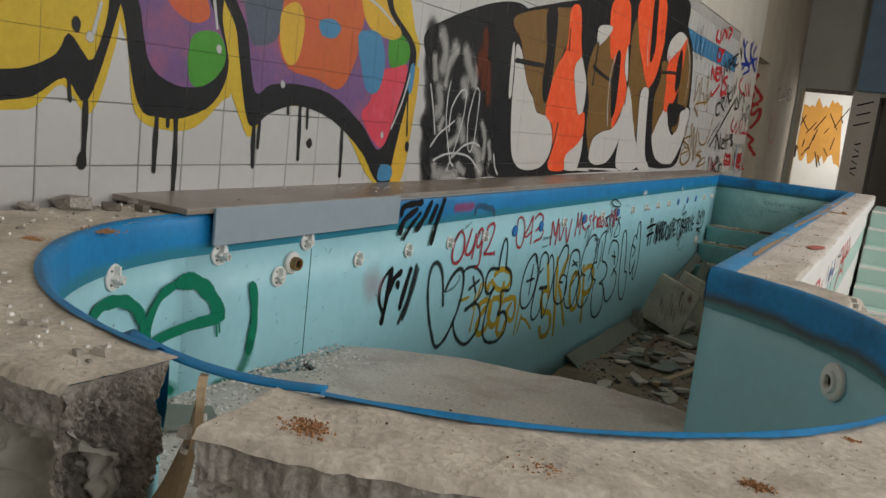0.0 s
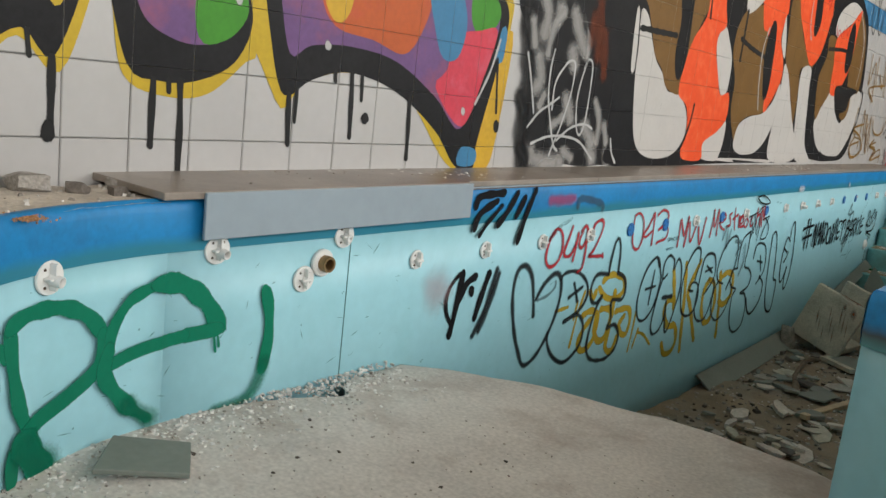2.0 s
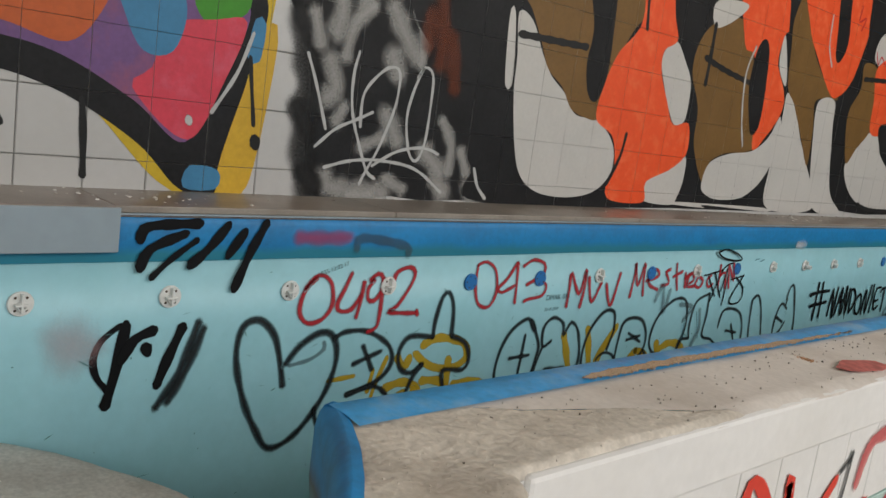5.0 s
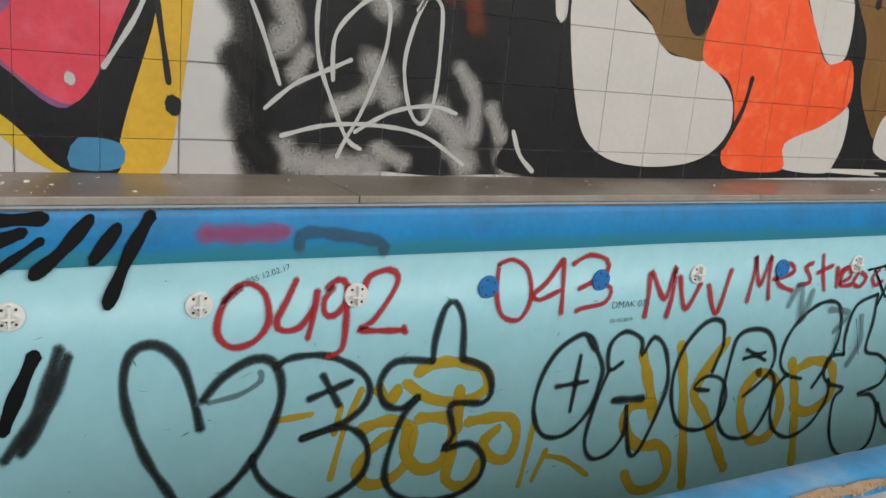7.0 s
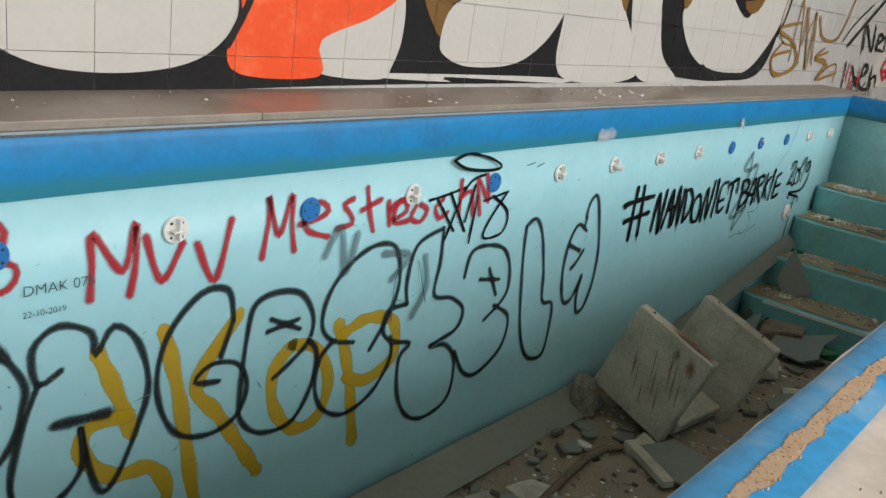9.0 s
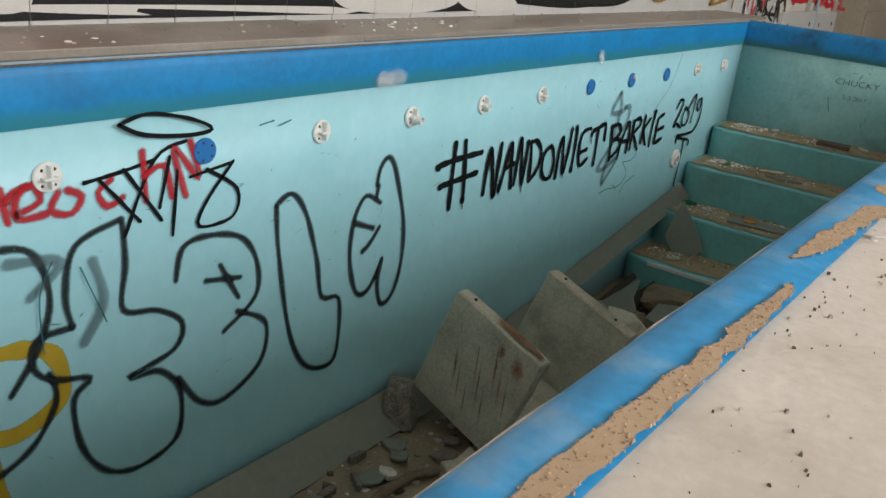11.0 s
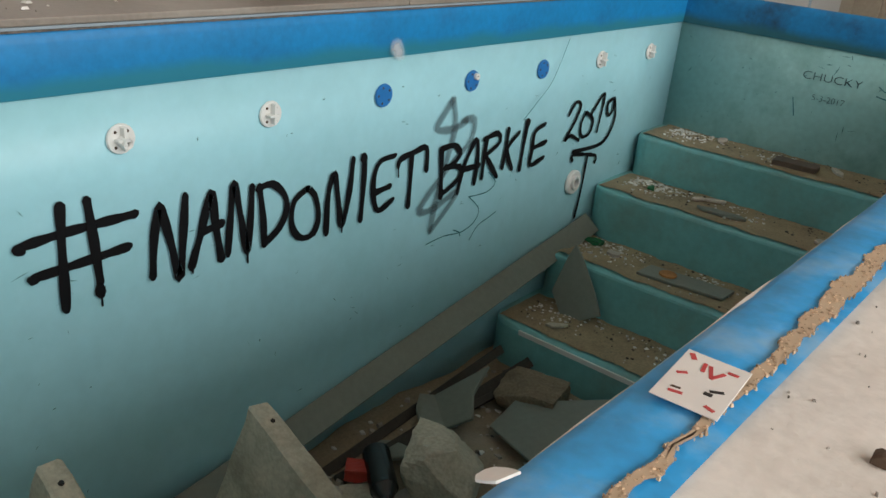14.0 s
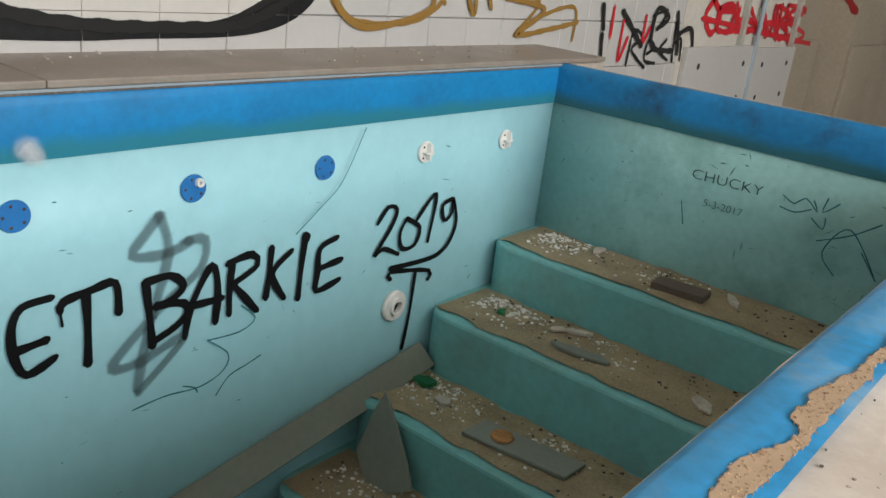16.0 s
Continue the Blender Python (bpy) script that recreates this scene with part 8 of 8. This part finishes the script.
peel([(-0.385, 3.3), (-0.39, 3.6), (-0.38, 4.0), (-0.37, 4.3), (-0.362, 4.0), (-0.364, 3.6), (-0.362, 3.3)], "thin brown patch where blue paint has peeled")

R0 = RIM + 0.002


M_RUSTBITS = material("orange_residue_crumbs", (0.38, 0.20, 0.095), 0.95, var=0.35, scale=20, fine=120, bump=0.8, island=0.4)


def rust_patch(x, y, s, seed):
    """A crumbly stain of old foam and rust."""
    return crumbs("rust_residue", int(60 + s * 6500), lambda r: (x + r.gauss(0, s * 0.45), y + r.gauss(0, s * 0.35), RIM - 0.004), 0.0032, M_RUSTBITS, "crumbly orange residue on the concrete", seed, 0.7)


for k, (x, y, s) in enumerate(((-0.553, 0.764, 0.036), (-0.254, 0.88, 0.045), (-1.771, 1.466, 0.05), (-1.741, 1.243, 0.04), (0.063, 1.301, 0.012), (-0.029, 1.01, 0.02), (-1.087, 0.859, 0.025), (-0.145, 2.655, 0.016), (0.03, 2.46, 0.012), (-0.30, 3.9, 0.02), (-0.27, 4.6, 0.015), (-0.262, 6.595, 0.022))):
    rust_patch(x, y, s, 1000 + k)
crumbs("rust_line", 340, lambda r: (lambda t: (-0.352 + 0.09 * t + r.gauss(0, 0.004), 6.565 - 0.02 * math.sin(3.1 * t) + 0.02 * t + r.gauss(0, 0.004), RIM - 0.004 + 0.005 * r.random()))(r.random()), 0.0036, M_RUSTBITS, "strip of crumbly orange residue across the rim", 210, 0.9)
crumbs("rust_heap", 190, lambda r: (lambda a, d: (-0.262 + d * math.cos(a), 6.597 + 0.8 * d * math.sin(a), RIM - 0.004 + max(0, 0.017 - d) * 0.9))(r.uniform(0, 6.28), 0.019 * r.random() ** 0.7), 0.0055, M_RUST, "crumbly heap of orange residue on the rim", 201, 0.9)
for x, y, w, h, tx, ty, s in ((-0.349, 6.589, 0.026, 0.017, 14, 10, 231), (-0.343, 6.602, 0.02, 0.014, -8, 16, 236), (-0.357, 6.65, 0.014, 0.010, 8, 0, 232), (-0.349, 6.414, 0.028, 0.014, 4, 4, 233), (-0.345, 6.39, 0.012, 0.008, 4, -4, 238)):
    shard("white_flake", ragged(w, h, s, 8, 0.3), 0.0016, M_CHIP, pose(x, y, RIM + 0.001, tx, ty, s * 7), "curled white paint flake lying on the rim", "flake", 0)
shard("white_flake", ragged(0.025, 0.013, 234, 9, 0.28), 0.002, M_CHIP, pose(-0.436, 7.11, RIM + 0.012, -6, -16, 40), "curled white flake lying on the blue rim", "flake", 0)
chunk("dark_anchor", (-0.272, 6.67, RIM - 0.003), 0.009, M_SCREW, "dark rusty anchor in the concrete", "anchor", 235)
chunk("dark_anchor", (-0.279, 7.327, RIM - 0.004), 0.008, M_SCREW, "dark rusty anchor in the concrete", "anchor", 237)
card = shard("paper_card", [(-0.024, -0.039), (0.025, -0.039), (0.024, 0.039), (-0.025, 0.039)], 0.0012, material("pale_card", (0.66, 0.62, 0.58), 0.6, var=0.05, scale=20, bump=0.03), pose(-0.399, 7.308, RIM + 0.0085, 1, 1, 4), "small pale printed card lying on the blue rim", "card", 0.0003)
M_PRINT = material("red_print", (0.42, 0.05, 0.05), 0.6, var=0.05, bump=0.0)
for u, v, w, h, tilt, mat in ((0.0, 0.018, 0.003, 0.016, 20, M_PRINT), (0.006, 0.015, 0.003, 0.015, -25, M_PRINT), (-0.006, 0.02, 0.003, 0.013, 8, M_PRINT), (0.014, 0.026, 0.008, 0.003, 0, M_PRINT), (-0.018, 0.03, 0.004, 0.009, 30, M_PRINT), (0.013, -0.006, 0.010, 0.003, 30, M_DARK), (0.009, -0.013, 0.006, 0.004, 0, M_DARK), (-0.010, -0.026, 0.010, 0.003, 10, M_PRINT), (-0.012, -0.02, 0.007, 0.002, 10, M_SCREW), (0.016, -0.03, 0.008, 0.003, -20, M_PRINT), (-0.016, 0.002, 0.008, 0.003, 40, M_PRINT)):
    bm = bmesh.new()
    bmesh.ops.create_cube(bm, size=1.0, matrix=pose(-0.399, 7.308, RIM + 0.0085, 1, 1, 4) @ pose(u, v, 0.0014, 0, 0, tilt) @ Matrix.Diagonal((w, h, 0.0006, 1)))
    part("print_mark", bm, mat, card)
crumbs("rim_chips", 26, lambda r: (r.gauss(-0.321, 0.022), r.gauss(7.052, 0.05), RIM - 0.002), 0.014, M_CHIP, "white paint chips on the concrete rim", 48, 0.15)
crumbs("rim_grit", 260, lambda r: (r.triangular(-0.36, -0.18, -0.355), r.uniform(2.95, 10.3), RIM - 0.003), 0.0028, M_DARKCHIP, "dark grit along the rim's edge", 49, 0.6)
crumbs("rim_grit_pale", 700, lambda r: (r.uniform(-0.36, -0.18), r.uniform(2.95, 10.3), RIM - 0.003), 0.003, M_GREYCHIP, "pale grit on the concrete rim", 39, 0.5)


def deck_spot(r, a0=181, a1=420, inner=0.03):
    """A place on the concrete deck, off the notch and the hole."""
    while True:
        a = math.radians(r.uniform(a0, a1))
        v = r.uniform(0.14, 0.88)
        if in_notch(a) or a > A_DIV or hole_depth(a, v) > 0:
            continue
        x, y, z = deck_fn((a - math.pi) / (A_DIV - math.pi), v)
        return (x, y, z + 0.001)


crumbs("deck_grit", 700, deck_spot, 0.0026, M_CONC, "grey grit scattered over the concrete deck", 36, 0.6)
crumbs("deck_dark_grit", 22, deck_spot, 0.0036, M_DARKCHIP, "dark grit scattered over the concrete deck", 37, 0.6)
crumbs("deck_chips", 130, lambda r: deck_spot(r, 181, 267), 0.009, M_CHIP, "pale plaster chips on the deck beside the tiled wall", 38, 0.5)
crumbs("deck_lumps", 40, lambda r: deck_spot(r, 181, 267), 0.02, M_GREYCHIP, "crumbled mortar lumps on the deck", 35, 0.5)
crumbs("ledge_dust", 260, lambda r: (r.triangular(TILE_X + 0.01, XL, TILE_X + 0.03), r.uniform(2.0, 10.6), LEDGE_Z), 0.008, M_GREYCHIP, "dust and crumbs on the stone ledge", 34, 0.4)
crumbs("ledge_chips", 60, lambda r: (r.uniform(TILE_X + 0.02, XL - 0.02), r.choice((3.1, 3.3, 6.2, 7.4)) + r.gauss(0, 0.15), LEDGE_Z), 0.014, M_CHIP, "white chips on the stone ledge", 33, 0.25)
for k, (x, y, s) in enumerate(((-2.09, 1.62, 0.05), (-2.03, 1.72, 0.03), (-2.11, 1.50, 0.03), (-1.98, 1.8, 0.028), (-2.06, 1.85, 0.035), (-2.1, 1.95, 0.03))):
    chunk("mortar_lump", (x, y, RIM - 0.01), s, M_MORTAR if k % 2 else M_CONC_RAW, "broken mortar lump at the end of the ledge", "rubble", 250 + k, (1.2, 1, 0.6), k)

# the broken notch at the front of the bay
def notch_face(name, a, mat, side):
    """A broken face of the notch: lumpy, pitted concrete with deep hollows."""
    def fn(u, v):
        r = R_IN + 0.02 + (deck_outer(a) - R_IN - 0.04) * u
        x, y, _ = polar(r, a, 0)
        z = FLOOR + (RIM - 0.008 - FLOOR) * v
        k = min(1.0, (1 - v) * 14)
        d = k * (0.03 * abs(fbm(u * 3, z * 7, a)) + 0.016 * abs(fbm(u * 11, z * 30, a + 3)) + 0.009 * fbm(u * 26, z * 75, a + 5))
        d += k * 0.05 * max(0.0, min(1.0, 1.5 - abs(u - 0.5) * 3.2 + 0.4 * fbm(u * 4, z * 9, 2)))
        return (x - side * math.sin(a) * d, y + side * math.cos(a) * d, z)
    return rough_grid(name, fn, 60, 240, mat, pool, "raw broken concrete at the notch", smooth=False)


notch_face("broken_face", NOTCH0 - 0.004, M_HOLE, -1)
notch_face("broken_face", NOTCH1 + 0.004, M_CONC_RAW, 1)
rough_grid("broken_floor", lambda u, v: (lambda a, r: (*polar(r, a, 0)[:2], 0.84 - 0.42 * u + 0.05 * fbm(u * 3, v * 3, 2, 1.5)))(NOTCH0 + (NOTCH1 - NOTCH0) * v, R_IN + 0.0 + 0.24 * u), 16, 12, M_MORTAR, pool, "rubble-filled bottom of the notch")
wood = rough_grid("wood_strip", lambda u, v: (-0.80 - 0.10 * u * u + (v - 0.5) * (0.04 + 0.06 * u), 0.855 - 0.10 * u * u - 0.05 * v, 1.10 - 0.36 * u + 0.012 * fbm(u * 5, v * 2)), 14, 3, M_WOOD, None, "", False)
so = wood.modifiers.new("thick", "SOLIDIFY")
so.thickness = 0.012
tagged(wood, "splintered pale wood strip hanging in the broken notch", "wood strip")
strip = rough_grid("torn_edging", lambda u, v: (lambda a, r: (*polar(r, a, 0)[:2], RIM + 0.003 - 0.03 * math.sin(3.1 * u) * 0.4 - 0.004 * v))(math.radians(261 + 22.0 * u), R_IN - 0.010 + 0.020 * v), 20, 2, M_BLUE, None)
so = strip.modifiers.new("thick", "SOLIDIFY")
so.thickness = 0.004
tagged(strip, "torn blue edging strip bridging the broken notch", "edging strip")
crumbs("notch_rubble", 260, lambda r: (r.uniform(-0.98, -0.62), r.uniform(0.66, 0.86), r.uniform(0.62, 0.82)), 0.022, M_GREYCHIP, "crumbled mortar in the broken notch", 32, 0.8)
crumbs("notch_plaster", 120, lambda r: (r.uniform(-0.80, -0.64), r.uniform(0.80, 0.885), 0.99 + 0.25 * (r.random() - 0.3) * 0.3), 0.014, M_CHIP, "white broken plaster beside the torn edging", 31, 0.8)
rib = bmesh.new()
for k in range(9):
    oriented_box(rib, Vector((-1.10, 0.622, 0.90 - 0.022 * k)), Vector((1, 0, 0.15)).normalized(), Vector((0, 1, 0)), Vector((-0.15, 0, 1)).normalized(), 0.06, 0.014, 0.013, 0.003)
tagged(part("ribbed_insulation", rib, M_WOOD, None), "ribbed brown insulation showing in the broken front", "insulation")
slab_ob = slab("panel_fragment", -1.22, -1.135, 0.60, 0.618, 0.55, 0.97, M_TILE, None, "white panel fragment at the broken deck front", 0.004)
tagged(slab_ob, category="panel")

# hole in the outer edge of the rim
def hole_spot(r):
    while True:
        a, v = math.radians(360 + r.uniform(27, 46)), r.uniform(0.2, 0.97)
        if hole_depth(a, v) > 0.03:
            x, y, z = deck_fn((a - math.pi) / (A_DIV - math.pi), v)
            return (x, y, z)


crumbs("hole_gravel", 240, hole_spot, 0.013, M_GREYCHIP, "grey gravel in the broken hole of the rim", 30, 0.8)
crumbs("hole_plaster", 30, hole_spot, 0.009, M_CHIP, "pale plaster crumbs in the broken hole", 27, 0.7)
shard("yellow_mark", ragged(0.044, 0.026, 81, 11, 0.12), 0.0012, P_YELLOW, pose(0.207, 2.366, RIM - 0.0005, 0, 0, 10), "yellow paint mark on the concrete rim", "paint mark", 0)
shard("red_mark", ragged(0.16, 0.07, 88, 14, 0.18), 0.0012, material("worn_red_spray", (0.50, 0.14, 0.12), 0.8, var=0.3, scale=30, bump=0.1), pose(-0.218, 3.989, RIM - 0.0005, 0, 0, 80), "worn red paint patch on the concrete rim", "paint mark", 0)
bolt = bmesh.new()
disc_mesh(bolt, (0.244, 2.333, RIM - 0.004), (0.1, 0, 1), 0.0042, 0.017, 12)
tagged(part("steel_bolt", bolt, M_METAL, None), "short steel bolt standing in the concrete", "bolt")

# ---- outside of the pool and the hall ----
stairs = tagged(empty("pool_stairs", (0.6, 9.3, FLOOR)), "pale turquoise concrete stairs beside the pool wall", "stairs")
for k in range(6):
    y = 8.55 + 0.3 * k
    slab("step", XO + 0.004, 1.5, y, y + 0.3 if k < 5 else y + 1.2, FLOOR, 0.15 + 0.165 * k, M_PALEGREEN, stairs, "", 0.01)
    slab("nosing", XO + 0.006, 1.49, y - 0.004, y + 0.04, 0.15 + 0.165 * k - 0.02, 0.154 + 0.165 * k, M_WHITE, stairs, "white nosing strip")
shard("brown_board", [(-0.35, -0.22), (0.4, -0.26), (0.5, 0.1), (-0.3, 0.2)], 0.012, material("pale_fibreboard", (0.45, 0.37, 0.27), 0.8, var=0.12, bump=0.2), pose(0.32, 6.35, FLOOR + 0.016, 0, 2, 10), "pale fibreboard sheet lying on the hall floor", "board")
chunk("black_rag", (-0.13, 7.72, FLOOR), 0.075, M_DARK, "crumpled black rag against the pool wall", "rag", 301, (0.55, 1.2, 0.8), 0.3, 2)
crumbs("floor_rubble", 900, lambda r: (r.triangular(XO + 0.02, 3.0, XO + 0.1), r.uniform(2.5, 8.5), FLOOR + 0.001), 0.025, M_CHIP, "broken plaster strewn on the hall floor", 29, 0.35)
crumbs("floor_rubble_dark", 350, lambda r: (r.triangular(XO + 0.02, 3.0, XO + 0.1), r.uniform(2.5, 8.5), FLOOR + 0.001), 0.025, M_GREYCHIP, "grey rubble strewn on the hall floor", 28, 0.35)
for y0, y1, z1, mat, lab in ((12.06, 12.96, 1.115, M_TILE_FAR, "white board panel with bolt holes under the tags"), (12.99, 13.70, 1.10, M_TILE_FAR, "white board panel with bolt holes under the tags"), (13.80, 14.95, 1.10, M_PLASTER_BROWN, "beige board panel in the wall niche"), (15.05, 16.6, 1.09, M_PLASTER_BROWN, "beige board panel along the wall")):
    x0 = TILE_X + 0.001 if y0 < 13.75 or y0 > 15 else -2.398
    pan = tagged(slab("wall_panel", x0, x0 + 0.03, y0, y1, FLOOR, z1, mat, None, lab, 0.004), category="panel")
    if y0 < 13.75:
        for yy in (y0 + 0.16, y1 - 0.12):
            for zz in (z1 - 0.1, z1 - 0.3):
                bm = bmesh.new()
                disc_mesh(bm, (x0 + 0.029, yy, zz), (1, 0, 0), 0.018, 0.003, 12)
                part("bolt_hole", bm, M_DARK, pan, "dark bolt hole")
pipe = bmesh.new()
disc_mesh(pipe, (TILE_X + 0.03, 12.975, FLOOR), (0, 0, 1), 0.014, 1.5, 12, 0.0)
tagged(part("grey_pipe", pipe, M_METAL, None), "thin grey pipe running up the wall", "pipe")
frame_thing = tagged(empty("metal_frame", (TILE_X, 13.3, 1.0)), "bare grey metal frame fixed to the plaster pier", "frame")
for y0, y1, z0, z1 in ((12.74, 12.78, 0.9, 1.5), (13.60, 13.64, 0.9, 1.5), (12.78, 13.60, 1.46, 1.5)):
    slab("bar", TILE_X + 0.002, TILE_X + 0.03, y0, y1, z0, z1, M_PLASTER_GREY, frame_thing)
fr = tagged(empty("door_1", ((DOOR_X0 + DOOR_X1) / 2, NORTH, FLOOR)), "open far doorway with a grimy brown frame", "door", kind="structure")
slab("door_frame", DOOR_X0, DOOR_X0 + 0.07, NORTH - 0.03, NORTH + 0.2, FLOOR, DOOR_Z, M_PLASTER_BROWN, fr, "", 0.006)
slab("door_frame", DOOR_X0 + 0.07, DOOR_X1, NORTH - 0.03, NORTH + 0.2, DOOR_Z - 0.07, DOOR_Z, M_MORTAR, fr, "dark top of the door frame", 0.006)
slab("strike_plate", DOOR_X0 + 0.07, DOOR_X0 + 0.10, NORTH - 0.01, NORTH + 0.03, 1.35, 1.6, M_SCREW, fr, "rusty strike plate")
leaf = tagged(slab("painted_door_panel", -2.30, -1.15, 21.2, 21.24, FLOOR, 2.9, M_WHITE, None, "white panel with orange graffiti behind the doorway", 0.005), category="panel")
orange = bmesh.new()
rnd = random.Random(5)
path = [(-2.26 + 0.85 * k / 15, 2.72 - 0.25 * rnd.random()) for k in range(16)] + [(-1.25 - 1.0 * k / 15, 1.2 + 0.3 * rnd.random()) for k in range(16)]
vs = [orange.verts.new((x, 21.195, z)) for x, z in path]
es = [orange.edges.new((vs[i], vs[(i + 1) % len(vs)])) for i in range(len(vs))]
bmesh.ops.triangle_fill(orange, use_beauty=True, use_dissolve=False, edges=es)
part("orange_graffiti", orange, material("ochre_orange_spray", (0.55, 0.27, 0.05), 0.6, var=0.15, bump=0.02), leaf, "ochre orange graffiti field")
for k in range(18):
    bm = bmesh.new()
    x, z = -2.25 + 0.055 * k, 1.3 + 1.2 * rnd.random()
    a = rnd.uniform(-0.6, 0.6) + 1.57
    oriented_box(bm, Vector((x, 21.192, z)), Vector((math.cos(a), 0, math.sin(a))), Vector((0, 1, 0)), Vector((-math.sin(a), 0, math.cos(a))), rnd.uniform(0.15, 0.4), 0.002, 0.02)
    part("graffiti_stroke", bm, P_BLACK, leaf, "black spray stroke")
pier_tag = tagged(empty("graffiti", (-0.85, NORTH, 1.8)), "black zigzag spray strokes on the far pier", "graffiti", kind="structure")
for z0, dx in ((2.55, 0.3), (2.35, 0.26), (2.15, 0.3), (1.75, 0.12), (1.62, -0.12), (1.5, 0.12), (1.38, -0.12), (1.26, 0.12), (1.15, -0.12)):
    bm = bmesh.new()
    oriented_box(bm, Vector((-0.86, NORTH - 0.003, z0)), Vector((1, 0, 0.35 if dx > 0 else -0.5)).normalized(), Vector((0, 1, 0)), Vector((-0.35, 0, 1)).normalized(), abs(dx), 0.002, 0.03)
    part("graffiti_stroke", bm, P_BLACK, pier_tag)
slab("beam_blue", -1.05, 0.6, NORTH - 0.25, NORTH - 0.002, 2.78, CEIL - 0.002, material("blue_grey_paint", (0.16, 0.24, 0.34), 0.8, var=0.15, bump=0.2), None, "blue-grey painted beam over the passage", kind="structure")

# ---- writing ----
def lettering(text, at, size, rot, mat, label):
    cu = bpy.data.curves.new("lettering", "FONT")
    cu.body, cu.size, cu.extrude, cu.offset = text, size, 0.0004, -size * 0.018
    tmp = bpy.data.objects.new("lettering", cu)
    me = bpy.data.meshes.new_from_object(tmp)
    me.materials.append(mat)
    ob = new("handwriting", me)
    ob.matrix_world = Matrix.Translation(at) @ rot
    bpy.data.objects.remove(tmp)
    return tagged(ob, label, "handwriting")


END_ROT = Matrix.Rotation(math.pi / 2, 4, "X")
LEFT_ROT = Matrix(((0, 0, 1, 0), (1, 0, 0, 0), (0, 1, 0, 0), (0, 0, 0, 1)))
lettering("CHUCKY", (-1.302, YE - 0.004, 0.855), 0.046, END_ROT @ Matrix.Diagonal((1.25, 1, 1, 1)), P_PEN, "name written in dark pen on the turquoise end wall")
lettering("5-3-2017", (-1.245, YE - 0.004, 0.775), 0.036, END_ROT, P_PEN, "date written in dark pen on the turquoise end wall")
lettering("DMAK 076", (4.90, 0, 0), 0.01, LEFT_ROT, P_PEN, "small pen lettering on the pool wall").matrix_world = Matrix.Translation((XL + 0.006, 4.93, 0.782)) @ LEFT_ROT @ Matrix.Diagonal((0.034 / 0.01, 0.034 / 0.01, 1, 1))
lettering("22-10-2019", (XL + 0.006, 4.93, 0.735), 0.02, LEFT_ROT, P_PEN, "small pen date on the pool wall")
lettering("RSS 12.02.17", (XL + 0.006, 3.77, 0.925), 0.022, LEFT_ROT @ Matrix.Rotation(0.3, 4, "Z"), P_PEN, "small pen lettering on the pool wall")

# scuffs and scratches on the turquoise walls
def scuffs(name, count, place, label, seed):
    rnd = random.Random(seed)
    verts, faces = [], []
    for _ in range(count):
        o, t, u = place(rnd)
        a = rnd.choice((rnd.gauss(0, 0.3), rnd.uniform(0, 3.14)))
        l, w = 0.004 + 0.022 * rnd.random() ** 3, 0.0006 + 0.0018 * rnd.random() ** 2
        d, e = t * math.cos(a) + u * math.sin(a), u * math.cos(a) - t * math.sin(a)
        k = len(verts)
        verts += [o - d * l - e * w * 0.2, o + e * w * -1, o + d * l, o + e * w]
        faces.append((k, k + 1, k + 2, k + 3))
    return tagged(link(name, verts, faces, P_SCUFF), label, "scuffs", kind="stuff")


P_SCUFF = material("grey_green_scuff", (0.10, 0.22, 0.22), 0.7, var=0.3, bump=0.0, spec=0.2)
scuffs("wall_scuffs", 230, lambda r: (lambda s: (wall_frame(s)[0] + UP * r.triangular(-0.1, 0.96, 0.8) + wall_frame(s)[1] * 0.0045, wall_frame(s)[2], UP))(r.uniform(2.8, 10.3)), "small grey scuffs on the turquoise pool wall", 71)
scuffs("bay_scuffs", 60, lambda r: (lambda s: (wall_frame(s)[0] + UP * r.uniform(0.58, 0.96) + wall_frame(s)[1] * 0.0075, wall_frame(s)[2], UP))(r.uniform(1.0, 2.8)), "small grey scuffs on the bay wall", 72)
scuffs("end_wall_scuffs", 70, lambda r: (Vector((r.uniform(XL + 0.05, XR - 0.05), YE - 0.0035, r.uniform(0.56, 0.97))), Vector((1, 0, 0)), UP), "dark scratches on the turquoise end wall", 73)
seam = bmesh.new()
box(seam, XL, XL + 0.003, 2.52, 2.5212, 0.53, BAND)
part("liner_seam", seam, P_SCUFF, pool, "thin dark seam in the pool wall")
